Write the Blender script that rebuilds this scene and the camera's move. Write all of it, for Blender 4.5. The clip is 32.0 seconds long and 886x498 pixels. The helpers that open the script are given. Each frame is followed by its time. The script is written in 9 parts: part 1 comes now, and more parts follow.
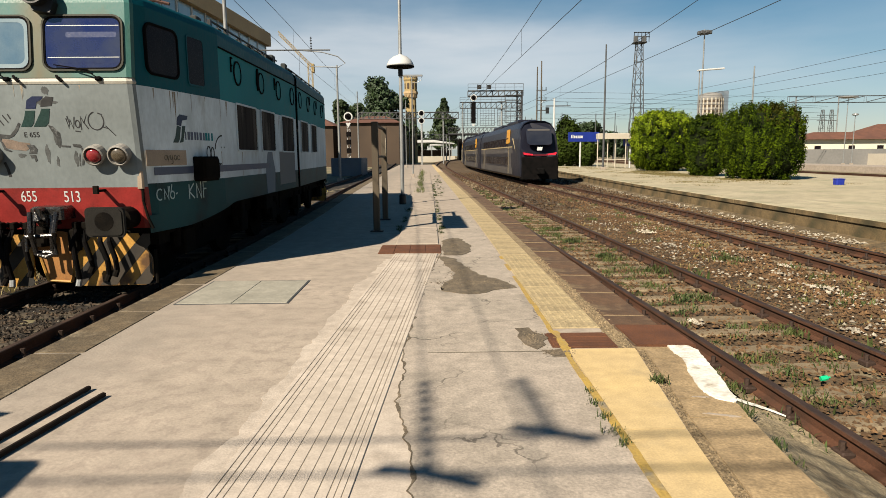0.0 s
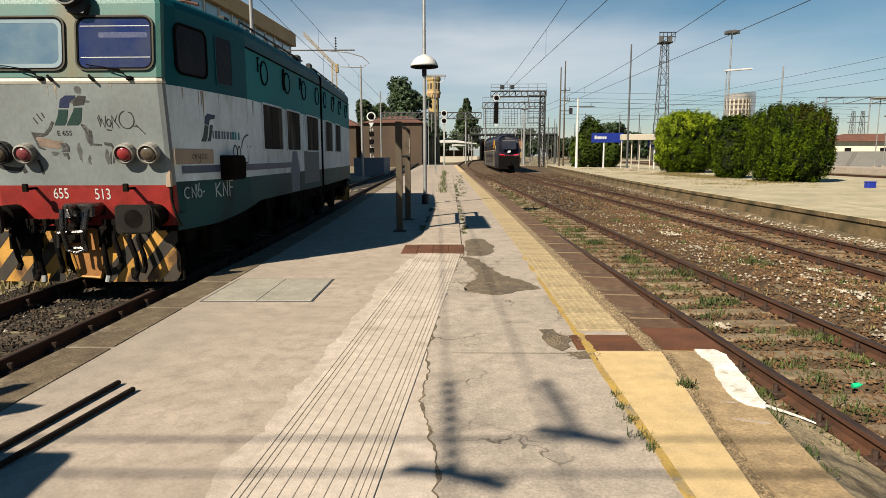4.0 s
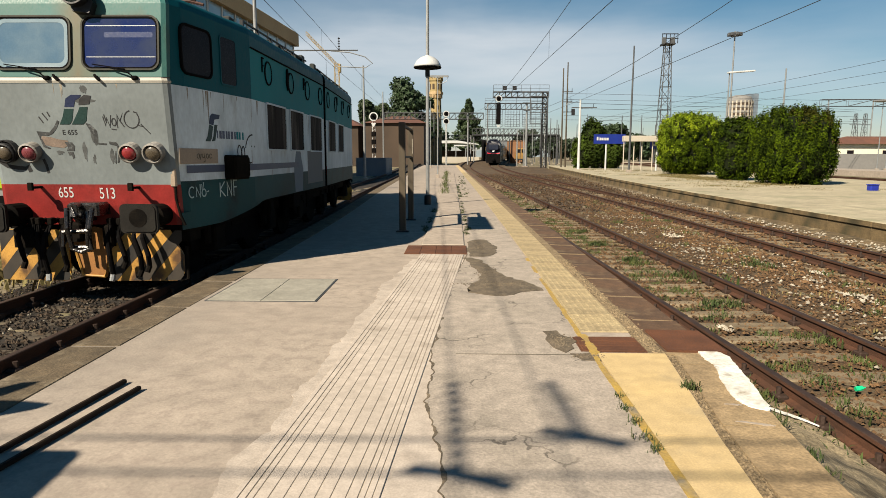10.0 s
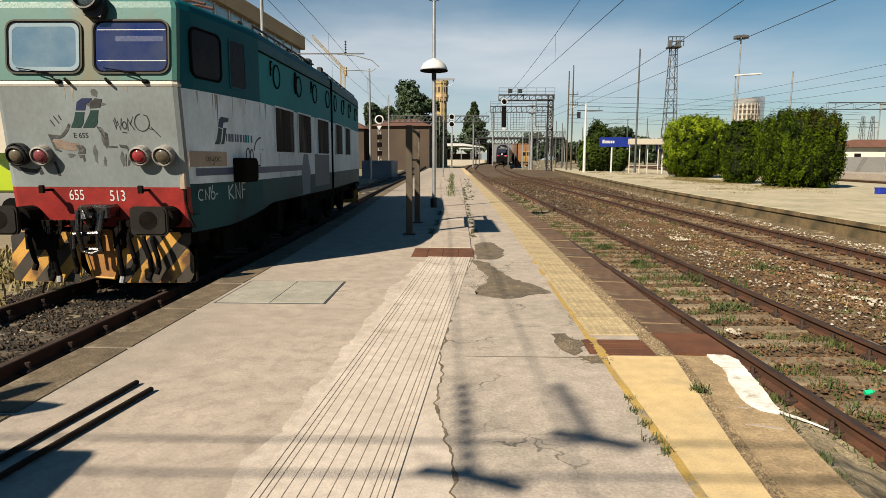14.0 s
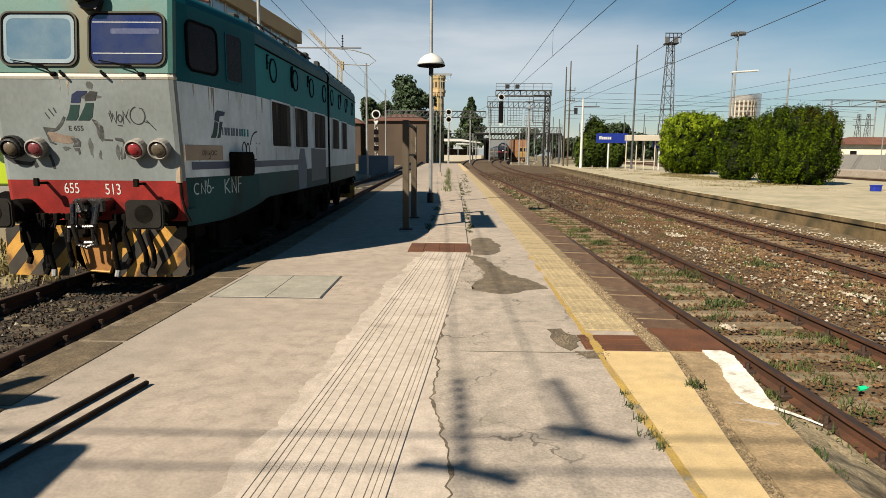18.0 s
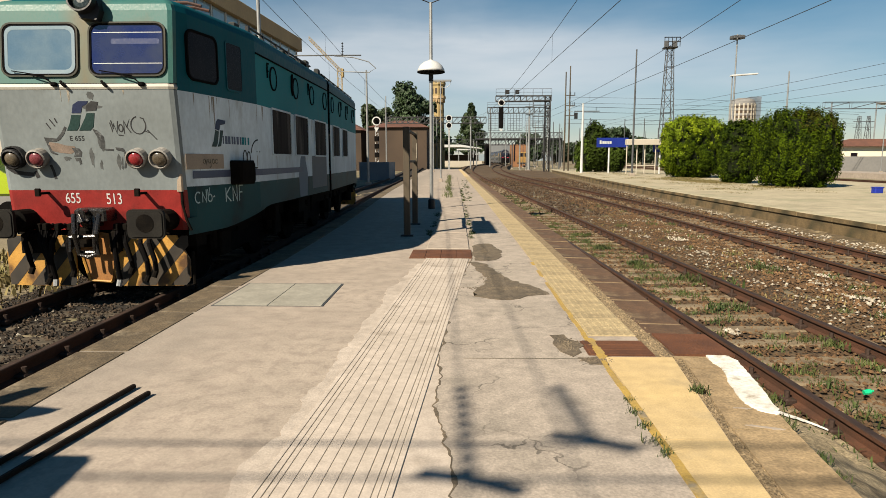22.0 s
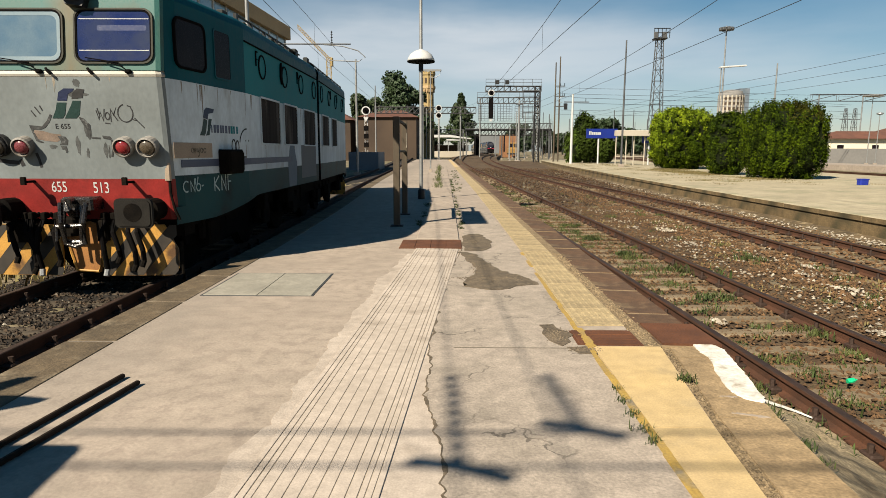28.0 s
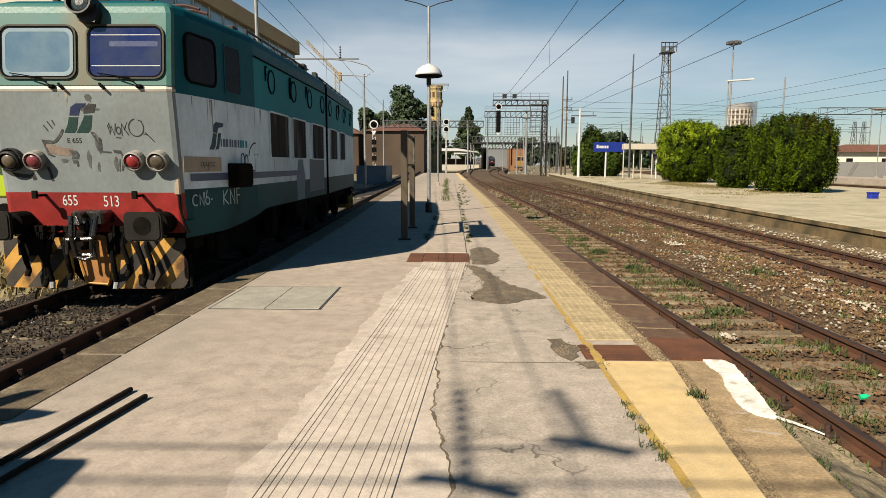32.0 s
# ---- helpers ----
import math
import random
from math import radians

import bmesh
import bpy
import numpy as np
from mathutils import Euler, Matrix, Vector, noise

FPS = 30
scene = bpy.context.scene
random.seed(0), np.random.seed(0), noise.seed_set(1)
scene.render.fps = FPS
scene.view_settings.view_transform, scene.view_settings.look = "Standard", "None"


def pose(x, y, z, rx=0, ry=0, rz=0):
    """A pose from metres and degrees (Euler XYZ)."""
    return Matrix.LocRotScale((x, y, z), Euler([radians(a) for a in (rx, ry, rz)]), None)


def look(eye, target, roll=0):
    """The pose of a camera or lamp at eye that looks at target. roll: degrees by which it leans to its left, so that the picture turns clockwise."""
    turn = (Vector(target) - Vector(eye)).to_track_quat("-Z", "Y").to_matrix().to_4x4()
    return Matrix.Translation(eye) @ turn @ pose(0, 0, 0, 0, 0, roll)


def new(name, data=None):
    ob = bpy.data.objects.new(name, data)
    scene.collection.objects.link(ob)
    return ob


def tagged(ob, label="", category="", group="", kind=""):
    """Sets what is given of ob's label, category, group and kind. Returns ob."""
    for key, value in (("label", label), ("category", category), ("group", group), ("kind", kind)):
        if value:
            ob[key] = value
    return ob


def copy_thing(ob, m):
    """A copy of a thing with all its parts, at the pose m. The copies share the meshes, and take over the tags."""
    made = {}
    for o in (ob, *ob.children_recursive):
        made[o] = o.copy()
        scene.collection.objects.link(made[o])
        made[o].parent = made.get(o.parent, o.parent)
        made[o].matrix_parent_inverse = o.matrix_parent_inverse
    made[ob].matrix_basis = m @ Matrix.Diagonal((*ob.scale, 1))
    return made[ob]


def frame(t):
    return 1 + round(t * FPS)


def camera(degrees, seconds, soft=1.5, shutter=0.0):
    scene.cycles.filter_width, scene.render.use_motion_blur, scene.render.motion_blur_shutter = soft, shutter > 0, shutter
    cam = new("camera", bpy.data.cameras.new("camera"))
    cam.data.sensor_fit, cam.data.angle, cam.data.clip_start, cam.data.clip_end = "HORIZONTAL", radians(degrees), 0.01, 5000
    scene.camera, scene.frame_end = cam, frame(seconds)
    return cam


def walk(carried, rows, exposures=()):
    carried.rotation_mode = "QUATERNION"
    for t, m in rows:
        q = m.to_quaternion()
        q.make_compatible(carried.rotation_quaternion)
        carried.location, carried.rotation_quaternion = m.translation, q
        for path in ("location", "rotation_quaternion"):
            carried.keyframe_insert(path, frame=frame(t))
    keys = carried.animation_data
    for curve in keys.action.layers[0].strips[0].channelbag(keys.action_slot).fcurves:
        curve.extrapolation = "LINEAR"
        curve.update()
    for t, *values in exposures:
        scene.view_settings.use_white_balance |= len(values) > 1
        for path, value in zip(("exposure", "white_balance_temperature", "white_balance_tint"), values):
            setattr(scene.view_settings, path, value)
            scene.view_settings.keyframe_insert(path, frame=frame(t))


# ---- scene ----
# ---------------------------------------------------------------- camera
cam = camera(70.0, 32.0, 0.85)
PATH = [
    (0, 0.078, 0.027, 1.543, -8.43, 0.47, -0.98),
    (0.5, 0.073, 0.020, 1.545, -8.35, 0.32, -0.96),
    (1, 0.073, 0.029, 1.544, -8.83, 0.35, -0.75),
    (1.5, 0.063, 0.029, 1.543, -8.46, 0.33, -0.23),
    (2, 0.063, 0.029, 1.545, -8.25, 0.40, -0.27),
    (2.5, 0.060, 0.027, 1.546, -8.45, 0.24, -0.34),
    (3, 0.056, 0.030, 1.543, -8.51, -0.01, 0.13),
    (3.5, 0.051, 0.031, 1.542, -8.41, 0.04, 0.61),
    (5.5, 0.043, 0.031, 1.545, -8.41, 0.29, 1.57),
    (6, 0.044, 0.031, 1.545, -8.55, 0.23, 1.41),
    (6.5, 0.041, 0.035, 1.546, -8.44, 0.19, 1.71),
    (7, 0.041, 0.043, 1.544, -8.41, 0.10, 1.63),
    (7.5, 0.036, 0.039, 1.547, -8.17, 0.12, 1.84),
    (8, 0.030, 0.032, 1.548, -7.95, 0.11, 1.97),
    (8.5, 0.027, 0.028, 1.548, -8.06, -0.24, 1.55),
    (9, 0.027, 0.018, 1.551, -8.10, -0.20, 1.48),
    (9.5, 0.023, 0.015, 1.551, -8.07, -0.23, 1.37),
    (10, 0.021, 0.017, 1.550, -8.37, -0.13, 1.16),
    (10.5, 0.016, 0.016, 1.548, -8.28, -0.17, 1.24),
    (11, 0.020, 0.017, 1.548, -8.29, -0.15, 1.47),
    (11.5, 0.014, 0.015, 1.548, -8.14, -0.12, 1.66),
    (12, 0.008, 0.010, 1.550, -8.07, -0.08, 1.89),
    (12.5, 0.001, 0.010, 1.549, -8.41, -0.32, 1.82),
    (13, 0.000, -0.000, 1.550, -8.13, -0.10, 1.82),
    (13.5, -0.008, -0.012, 1.550, -8.14, -0.12, 1.68),
    (14, -0.011, -0.008, 1.553, -8.12, -0.17, 1.63),
    (14.5, -0.010, -0.010, 1.547, -8.26, -0.33, 1.51),
    (16.5, -0.017, -0.011, 1.551, -8.02, -0.50, 1.24),
    (17, -0.017, -0.019, 1.551, -8.08, -0.54, 1.32),
    (17.5, -0.019, -0.011, 1.548, -8.13, -0.66, 1.29),
    (18, -0.013, -0.004, 1.547, -8.53, -0.46, 1.34),
    (18.5, -0.012, -0.005, 1.547, -8.54, 0.04, 1.49),
    (19, -0.017, -0.011, 1.552, -8.45, 0.10, 1.08),
    (19.5, -0.016, -0.015, 1.549, -8.49, -0.01, 1.25),
    (20, -0.018, -0.019, 1.553, -8.02, 0.03, 1.02),
    (20.5, -0.014, -0.012, 1.555, -8.11, 0.21, 0.84),
    (21, -0.011, -0.006, 1.551, -8.00, 0.23, 0.83),
    (21.5, -0.010, 0.009, 1.552, -7.86, 0.02, 1.10),
    (22, -0.012, 0.007, 1.555, -8.01, 0.09, 1.40),
    (22.5, -0.007, 0.008, 1.552, -8.16, 0.08, 1.23),
    (23, -0.011, 0.010, 1.555, -8.21, 0.02, 1.09),
    (23.5, -0.008, 0.011, 1.552, -8.49, 0.04, 0.82),
    (24, -0.010, 0.012, 1.553, -8.51, -0.00, 0.73),
    (24.5, -0.013, 0.007, 1.554, -8.41, 0.08, 0.86),
    (25, -0.015, 0.010, 1.552, -8.44, -0.15, 0.79),
    (25.5, -0.014, 0.003, 1.553, -8.57, -0.02, 0.88),
    (27.5, -0.021, 0.001, 1.555, -8.69, -0.15, 0.59),
    (28, -0.019, -0.001, 1.551, -8.87, -0.17, 0.47),
    (28.5, -0.022, 0.005, 1.549, -9.25, -0.29, 0.33),
    (29, -0.016, 0.009, 1.551, -8.97, -0.17, 0.79),
    (29.5, -0.017, 0.005, 1.555, -8.76, -0.15, 0.95),
    (30, -0.021, 0.005, 1.558, -8.48, -0.13, 0.97),
    (30.5, -0.018, 0.011, 1.551, -8.37, -0.24, 1.04),
    (31, -0.021, 0.007, 1.551, -7.81, -0.27, 1.16),
    (31.5, -0.018, 0.008, 1.552, -7.68, -0.10, 1.26),
    (32, -0.022, 0.002, 1.556, -7.68, -0.15, 1.14),
]
walk(cam, [(t, pose(x, y, z, 90 + p, r, w)) for t, x, y, z, p, r, w in PATH])

# ---------------------------------------------------------------- world, sun, exposure
SUN_DIR = Vector((0.79, 0.92, -1.0)).normalized()      # the way the light travels
scene.view_settings.exposure = 1.16
world = bpy.data.worlds.new("world")
scene.world = world
world.use_nodes = True
wn, wl = world.node_tree.nodes, world.node_tree.links
wn.clear()
w_out, w_bg = wn.new("ShaderNodeOutputWorld"), wn.new("ShaderNodeBackground")
w_sky, w_co, w_map = wn.new("ShaderNodeTexSky"), wn.new("ShaderNodeTexCoord"), wn.new("ShaderNodeMapping")
w_noise, w_ramp, w_mix = wn.new("ShaderNodeTexNoise"), wn.new("ShaderNodeValToRGB"), wn.new("ShaderNodeMix")
w_sep, w_alt, w_mul = wn.new("ShaderNodeSeparateXYZ"), wn.new("ShaderNodeValToRGB"), wn.new("ShaderNodeMath")
w_sky.sky_type, w_sky.sun_disc = "NISHITA", False
w_sky.sun_elevation = math.asin(-SUN_DIR.z)
w_sky.sun_rotation = math.atan2(-SUN_DIR.x, -SUN_DIR.y)
w_sky.air_density, w_sky.dust_density, w_sky.ozone_density = 1.0, 0.1, 3.2
# thin veil of cloud low over the horizon, clear blue above
w_map.inputs["Scale"].default_value = (1.1, 1.1, 6.0)
w_map.inputs["Location"].default_value = (0.35, 0.1, -0.35)
w_noise.inputs["Scale"].default_value, w_noise.inputs["Detail"].default_value = 1.5, 6.0
w_noise.inputs["Roughness"].default_value = 0.5
w_ramp.color_ramp.elements[0].position, w_ramp.color_ramp.elements[1].position = 0.38, 0.60
w_ramp.color_ramp.elements[0].color = (0.40, 0.40, 0.40, 1)
cr = w_alt.color_ramp
for pos, v in ((0.0, 0.62), (0.05, 0.68), (0.12, 0.84), (0.175, 0.82), (0.198, 0.52), (0.235, 0.20), (0.30, 0.06), (0.45, 0.0)):
    e = cr.elements.new(pos)
    e.color = (v, v, v, 1)
cr.elements[-1].color = (0.0, 0.0, 0.0, 1)
w_mul.operation = "MULTIPLY"
w_mix.data_type = "RGBA"
w_mix.inputs[7].default_value = (6.5, 6.8, 7.1, 1)
wl.new(w_co.outputs["Generated"], w_map.inputs["Vector"])
wl.new(w_co.outputs["Generated"], w_sep.inputs[0])
# the bank's upper edge is uneven
w_edge, w_lift = wn.new("ShaderNodeTexNoise"), wn.new("ShaderNodeMath")
w_edge.inputs["Scale"].default_value, w_edge.inputs["Detail"].default_value = 3.2, 5.0
w_lift.operation = "MULTIPLY_ADD"
w_lift.inputs[1].default_value = 0.11
w_level = wn.new("ShaderNodeMath")
w_level.operation = "SUBTRACT"
w_level.inputs[1].default_value = 0.055
wl.new(w_co.outputs["Generated"], w_edge.inputs["Vector"])
wl.new(w_edge.outputs[0], w_lift.inputs[0])
wl.new(w_sep.outputs["Z"], w_lift.inputs[2])
wl.new(w_lift.outputs[0], w_level.inputs[0])
wl.new(w_level.outputs[0], w_alt.inputs[0])
wl.new(w_map.outputs[0], w_noise.inputs["Vector"])
wl.new(w_noise.outputs[0], w_ramp.inputs[0])
wl.new(w_ramp.outputs[0], w_mul.inputs[0])
# the veil thins out towards the east
w_east, w_thin = wn.new("ShaderNodeMapRange"), wn.new("ShaderNodeMath")
w_east.inputs["From Min"].default_value, w_east.inputs["From Max"].default_value = 0.02, 0.42
w_east.inputs["To Min"].default_value, w_east.inputs["To Max"].default_value = 1.0, 0.60
w_thin.operation = "MULTIPLY"
wl.new(w_sep.outputs["X"], w_east.inputs["Value"])
wl.new(w_alt.outputs[0], w_thin.inputs[0])
wl.new(w_east.outputs[0], w_thin.inputs[1])
wl.new(w_thin.outputs[0], w_mul.inputs[1])
wl.new(w_mul.outputs[0], w_mix.inputs[0])
w_tint = wn.new("ShaderNodeHueSaturation")
w_tint.inputs["Hue"].default_value, w_tint.inputs["Saturation"].default_value, w_tint.inputs["Value"].default_value = 0.485, 1.3, 0.583
wl.new(w_sky.outputs[0], w_tint.inputs["Color"])
wl.new(w_tint.outputs[0], w_mix.inputs[6])
wl.new(w_mix.outputs[2], w_bg.inputs[0])
wl.new(w_bg.outputs[0], w_out.inputs[0])
w_bg.inputs[1].default_value = 0.05
sun = new("sun", bpy.data.lights.new("sun", "SUN"))
sun.data.energy, sun.data.angle, sun.data.color = 5.0, radians(0.5), (1.0, 0.88, 0.70)
sun.matrix_world = look((-40, -46, 52), (-40 + SUN_DIR.x, -46 + SUN_DIR.y, 52 + SUN_DIR.z))

# ---------------------------------------------------------------- materials
def mat(name, c1, c2=None, scale=2.0, rough=0.8, metal=0.0, bump=0.0, grain=60.0, gamt=0.25, c3=None, stain=1.0,
        s_lo=0.58, s_hi=0.7, spec=0.4, rand=0.0, stretch=(1, 1, 1), emit=0.0, coat=0.0, mottle=0.0, msize=9.0, cracks=0.0, band=None):
    """Two-scale procedural surface: broad colour drift, fine grain, optional stains of a third colour, fine relief."""
    m = bpy.data.materials.new(name)
    m.use_nodes = True
    n, l = m.node_tree.nodes, m.node_tree.links
    b = n["Principled BSDF"]
    c2 = c2 or tuple(v * 0.75 for v in c1)
    co, mp = n.new("ShaderNodeTexCoord"), n.new("ShaderNodeMapping")
    mp.inputs["Scale"].default_value = stretch
    l.new(co.outputs["Object"], mp.inputs["Vector"])
    def noise_at(s, d=4.0):
        t = n.new("ShaderNodeTexNoise")
        t.inputs["Scale"].default_value, t.inputs["Detail"].default_value = s, d
        l.new(mp.outputs[0], t.inputs["Vector"])
        return t
    def mixed(kind, fac, a, bb):
        x = n.new("ShaderNodeMix")
        x.data_type, x.blend_type = "RGBA", kind
        for sock, val in ((0, fac), (6, a), (7, bb)):
            if isinstance(val, (int, float)):
                x.inputs[sock].default_value = val
            elif isinstance(val, tuple):
                x.inputs[sock].default_value = (*val, 1)
            else:
                l.new(val, x.inputs[sock])
        return x.outputs[2]
    def ramp(src, lo, hi):
        r = n.new("ShaderNodeMapRange")
        r.inputs["From Min"].default_value, r.inputs["From Max"].default_value = lo, hi
        l.new(src, r.inputs["Value"])
        return r.outputs[0]
    broad, fine = noise_at(scale), noise_at(grain, 3.0)
    col = mixed("MIX", ramp(broad.outputs[0], 0.35, 0.65), c1, c2)
    if c3:
        col = mixed("MIX", ramp(noise_at(stain, 6.0).outputs[0], s_lo, s_hi), col, c3)
    if mottle:
        mo = n.new("ShaderNodeHueSaturation")
        mv = n.new("ShaderNodeMapRange")
        mv.inputs["From Min"].default_value, mv.inputs["From Max"].default_value = 0.3, 0.7
        mv.inputs["To Min"].default_value, mv.inputs["To Max"].default_value = 1 - mottle, 1 + mottle
        l.new(noise_at(msize, 8.0).outputs[0], mv.inputs["Value"])
        l.new(mv.outputs[0], mo.inputs["Value"])
        l.new(col, mo.inputs["Color"])
        col = mo.outputs[0]
    if cracks:
        vo, wob, vm = n.new("ShaderNodeTexVoronoi"), noise_at(4.0, 5.0), n.new("ShaderNodeMix")
        vo.feature = "DISTANCE_TO_EDGE"
        vo.inputs["Scale"].default_value = cracks
        vm.data_type, vm.blend_type = "RGBA", "LINEAR_LIGHT"
        vm.inputs[0].default_value = 0.22
        l.new(mp.outputs[0], vm.inputs[6])
        l.new(wob.outputs["Color"], vm.inputs[7])
        l.new(vm.outputs[2], vo.inputs["Vector"])
        line = ramp(vo.outputs["Distance"], 0.016, 0.006)
        gate = ramp(noise_at(0.9, 3.0).outputs[0], 0.49, 0.58)
        both = n.new("ShaderNodeMath")
        both.operation = "MULTIPLY"
        l.new(line, both.inputs[0])
        l.new(gate, both.inputs[1])
        col = mixed("MIX", both.outputs[0], col, tuple(v * 0.42 for v in c2))
    if band:
        # a second colour along a line: axis, middle, half width, colour, depth
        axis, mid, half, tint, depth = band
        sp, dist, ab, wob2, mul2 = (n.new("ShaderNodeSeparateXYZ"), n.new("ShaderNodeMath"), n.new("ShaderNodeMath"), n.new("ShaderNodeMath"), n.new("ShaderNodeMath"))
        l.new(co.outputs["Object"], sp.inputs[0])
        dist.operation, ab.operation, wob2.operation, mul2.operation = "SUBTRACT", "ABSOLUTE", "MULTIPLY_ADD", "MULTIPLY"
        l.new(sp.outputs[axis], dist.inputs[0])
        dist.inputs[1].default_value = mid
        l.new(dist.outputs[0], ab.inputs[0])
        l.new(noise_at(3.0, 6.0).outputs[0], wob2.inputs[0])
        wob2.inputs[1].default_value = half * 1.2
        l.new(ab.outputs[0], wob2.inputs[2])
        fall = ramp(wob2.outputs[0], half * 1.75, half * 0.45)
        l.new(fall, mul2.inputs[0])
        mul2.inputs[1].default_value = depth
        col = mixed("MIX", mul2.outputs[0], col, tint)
    g = ramp(fine.outputs[0], 0.25, 0.75)
    dark = n.new("ShaderNodeMapRange")
    dark.inputs["To Min"].default_value, dark.inputs["To Max"].default_value = 1 - gamt, 1 + gamt
    l.new(g, dark.inputs["Value"])
    hsv = n.new("ShaderNodeHueSaturation")
    l.new(col, hsv.inputs["Color"])
    l.new(dark.outputs[0], hsv.inputs["Value"])
    if rand:
        oi, rr, mul = n.new("ShaderNodeObjectInfo"), n.new("ShaderNodeMapRange"), n.new("ShaderNodeMath")
        geo, add = n.new("ShaderNodeNewGeometry"), n.new("ShaderNodeMath")
        add.operation = "ADD"
        l.new(oi.outputs["Random"], add.inputs[0])
        l.new(geo.outputs["Random Per Island"], add.inputs[1])
        rr.inputs["From Max"].default_value = 2.0
        rr.inputs["To Min"].default_value, rr.inputs["To Max"].default_value = 1 - rand, 1 + rand
        mul.operation = "MULTIPLY"
        l.new(add.outputs[0], rr.inputs["Value"])
        l.new(rr.outputs[0], mul.inputs[0])
        l.new(dark.outputs[0], mul.inputs[1])
        l.new(mul.outputs[0], hsv.inputs["Value"])
    l.new(hsv.outputs[0], b.inputs["Base Color"])
    rg = n.new("ShaderNodeMapRange")
    rg.inputs["To Min"].default_value, rg.inputs["To Max"].default_value = max(rough - 0.12, 0.02), min(rough + 0.1, 1.0)
    l.new(g, rg.inputs["Value"])
    l.new(rg.outputs[0], b.inputs["Roughness"])
    b.inputs["Metallic"].default_value = metal
    b.inputs["Specular IOR Level"].default_value = spec
    b.inputs["Coat Weight"].default_value = coat
    if bump:
        bp = n.new("ShaderNodeBump")
        bp.inputs["Strength"].default_value, bp.inputs["Distance"].default_value = min(bump, 1.0), 0.01
        l.new(fine.outputs[0], bp.inputs["Height"])
        l.new(bp.outputs[0], b.inputs["Normal"])
    if emit:
        b.inputs["Emission Color"].default_value = (*c1, 1)
        b.inputs["Emission Strength"].default_value = emit
    return m


M = {}
# the band makes the concrete greyer and darker towards x = -3.3
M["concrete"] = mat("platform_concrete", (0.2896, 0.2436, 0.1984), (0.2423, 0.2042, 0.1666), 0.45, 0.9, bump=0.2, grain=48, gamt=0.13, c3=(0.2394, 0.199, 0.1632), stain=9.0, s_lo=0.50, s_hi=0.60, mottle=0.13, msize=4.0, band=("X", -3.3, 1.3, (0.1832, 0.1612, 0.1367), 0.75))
M["asphalt"] = mat("old_asphalt", (0.2896, 0.2478, 0.2067), (0.2423, 0.2089, 0.1717), 0.9, 0.95, bump=0.35, grain=62, gamt=0.24, c3=(0.2128, 0.1851, 0.1526), stain=2.2, s_lo=0.55, s_hi=0.7, mottle=0.16, msize=7, cracks=1.5)
M["patch"] = mat("worn_patch", (0.12, 0.093, 0.063), (0.072, 0.057, 0.039), 5, 1.0, bump=1.0, grain=45, gamt=0.5)
M["tactile"] = mat("tactile_paving", (0.3901, 0.3373, 0.2862), (0.3251, 0.2806, 0.2353), 1.4, 0.9, bump=0.12, grain=70, gamt=0.10, c3=(0.26, 0.2209, 0.1813), stain=2.4, mottle=0.12, msize=12)
M["cement"] = mat("pale_cement_patch", (0.3664, 0.3164, 0.2671), (0.3073, 0.2627, 0.2194), 0.9, 0.95, bump=0.2, grain=80, gamt=0.12, c3=(0.266, 0.2269, 0.1876), stain=3.0, s_lo=0.56, s_hi=0.7, mottle=0.14, msize=10)
M["groove"] = mat("groove_dirt", (0.12, 0.102, 0.078), (0.084, 0.072, 0.054), 3, 1.0)
M["groove_bed"] = mat("dusty_groove_bed", (0.252, 0.213, 0.162), (0.186, 0.156, 0.117), 2.0, 1.0, mottle=0.25, msize=9)
M["edging"] = mat("edging_stone", (0.105, 0.0768, 0.045), (0.066, 0.0498, 0.03), 1.6, 0.95, bump=0.6, grain=50, gamt=0.35, c3=(0.168, 0.135, 0.09), stain=3.0, s_lo=0.55, s_hi=0.7, rand=0.12, mottle=0.3, msize=7)
M["edging_light"] = mat("edging_concrete", (0.2472, 0.1793, 0.0983), (0.1854, 0.1323, 0.0731), 1.6, 0.9, bump=0.4, grain=60, gamt=0.3, c3=(0.1483, 0.1088, 0.063), stain=2.4, rand=0.15, mottle=0.25, msize=8)
M["brown_apron"] = mat("rust_stained_concrete", (0.0958, 0.0529, 0.0277), (0.0618, 0.0365, 0.0212), 1.6, 0.9, bump=0.5, grain=50, gamt=0.35, c3=(0.1483, 0.1029, 0.058), stain=2.2, s_lo=0.55, s_hi=0.7, rand=0.2, mottle=0.2, msize=9)
M["seam"] = mat("gritty_seam", (0.2039, 0.1499, 0.0857), (0.136, 0.1, 0.0554), 5, 1.0, bump=1.0, grain=60, gamt=0.5, mottle=0.3, msize=25)
M["stone_seam"] = mat("fine_gravel", (0.2101, 0.1558, 0.0907), (0.136, 0.1, 0.058), 8, 0.95, gamt=0.3, rand=0.6)
M["far_concrete"] = mat("bleached_concrete", (0.324, 0.2821, 0.1944), (0.258, 0.2257, 0.1539), 0.35, 0.95, bump=0.3, grain=30, gamt=0.25, c3=(0.216, 0.202, 0.1296), stain=0.5, s_lo=0.52, s_hi=0.7, mottle=0.16, msize=2.5)
M["bar"] = mat("rusty_bar", (0.018, 0.012, 0.0084), (0.0108, 0.0078, 0.006), 6, 0.8, gamt=0.3, spec=0.1)
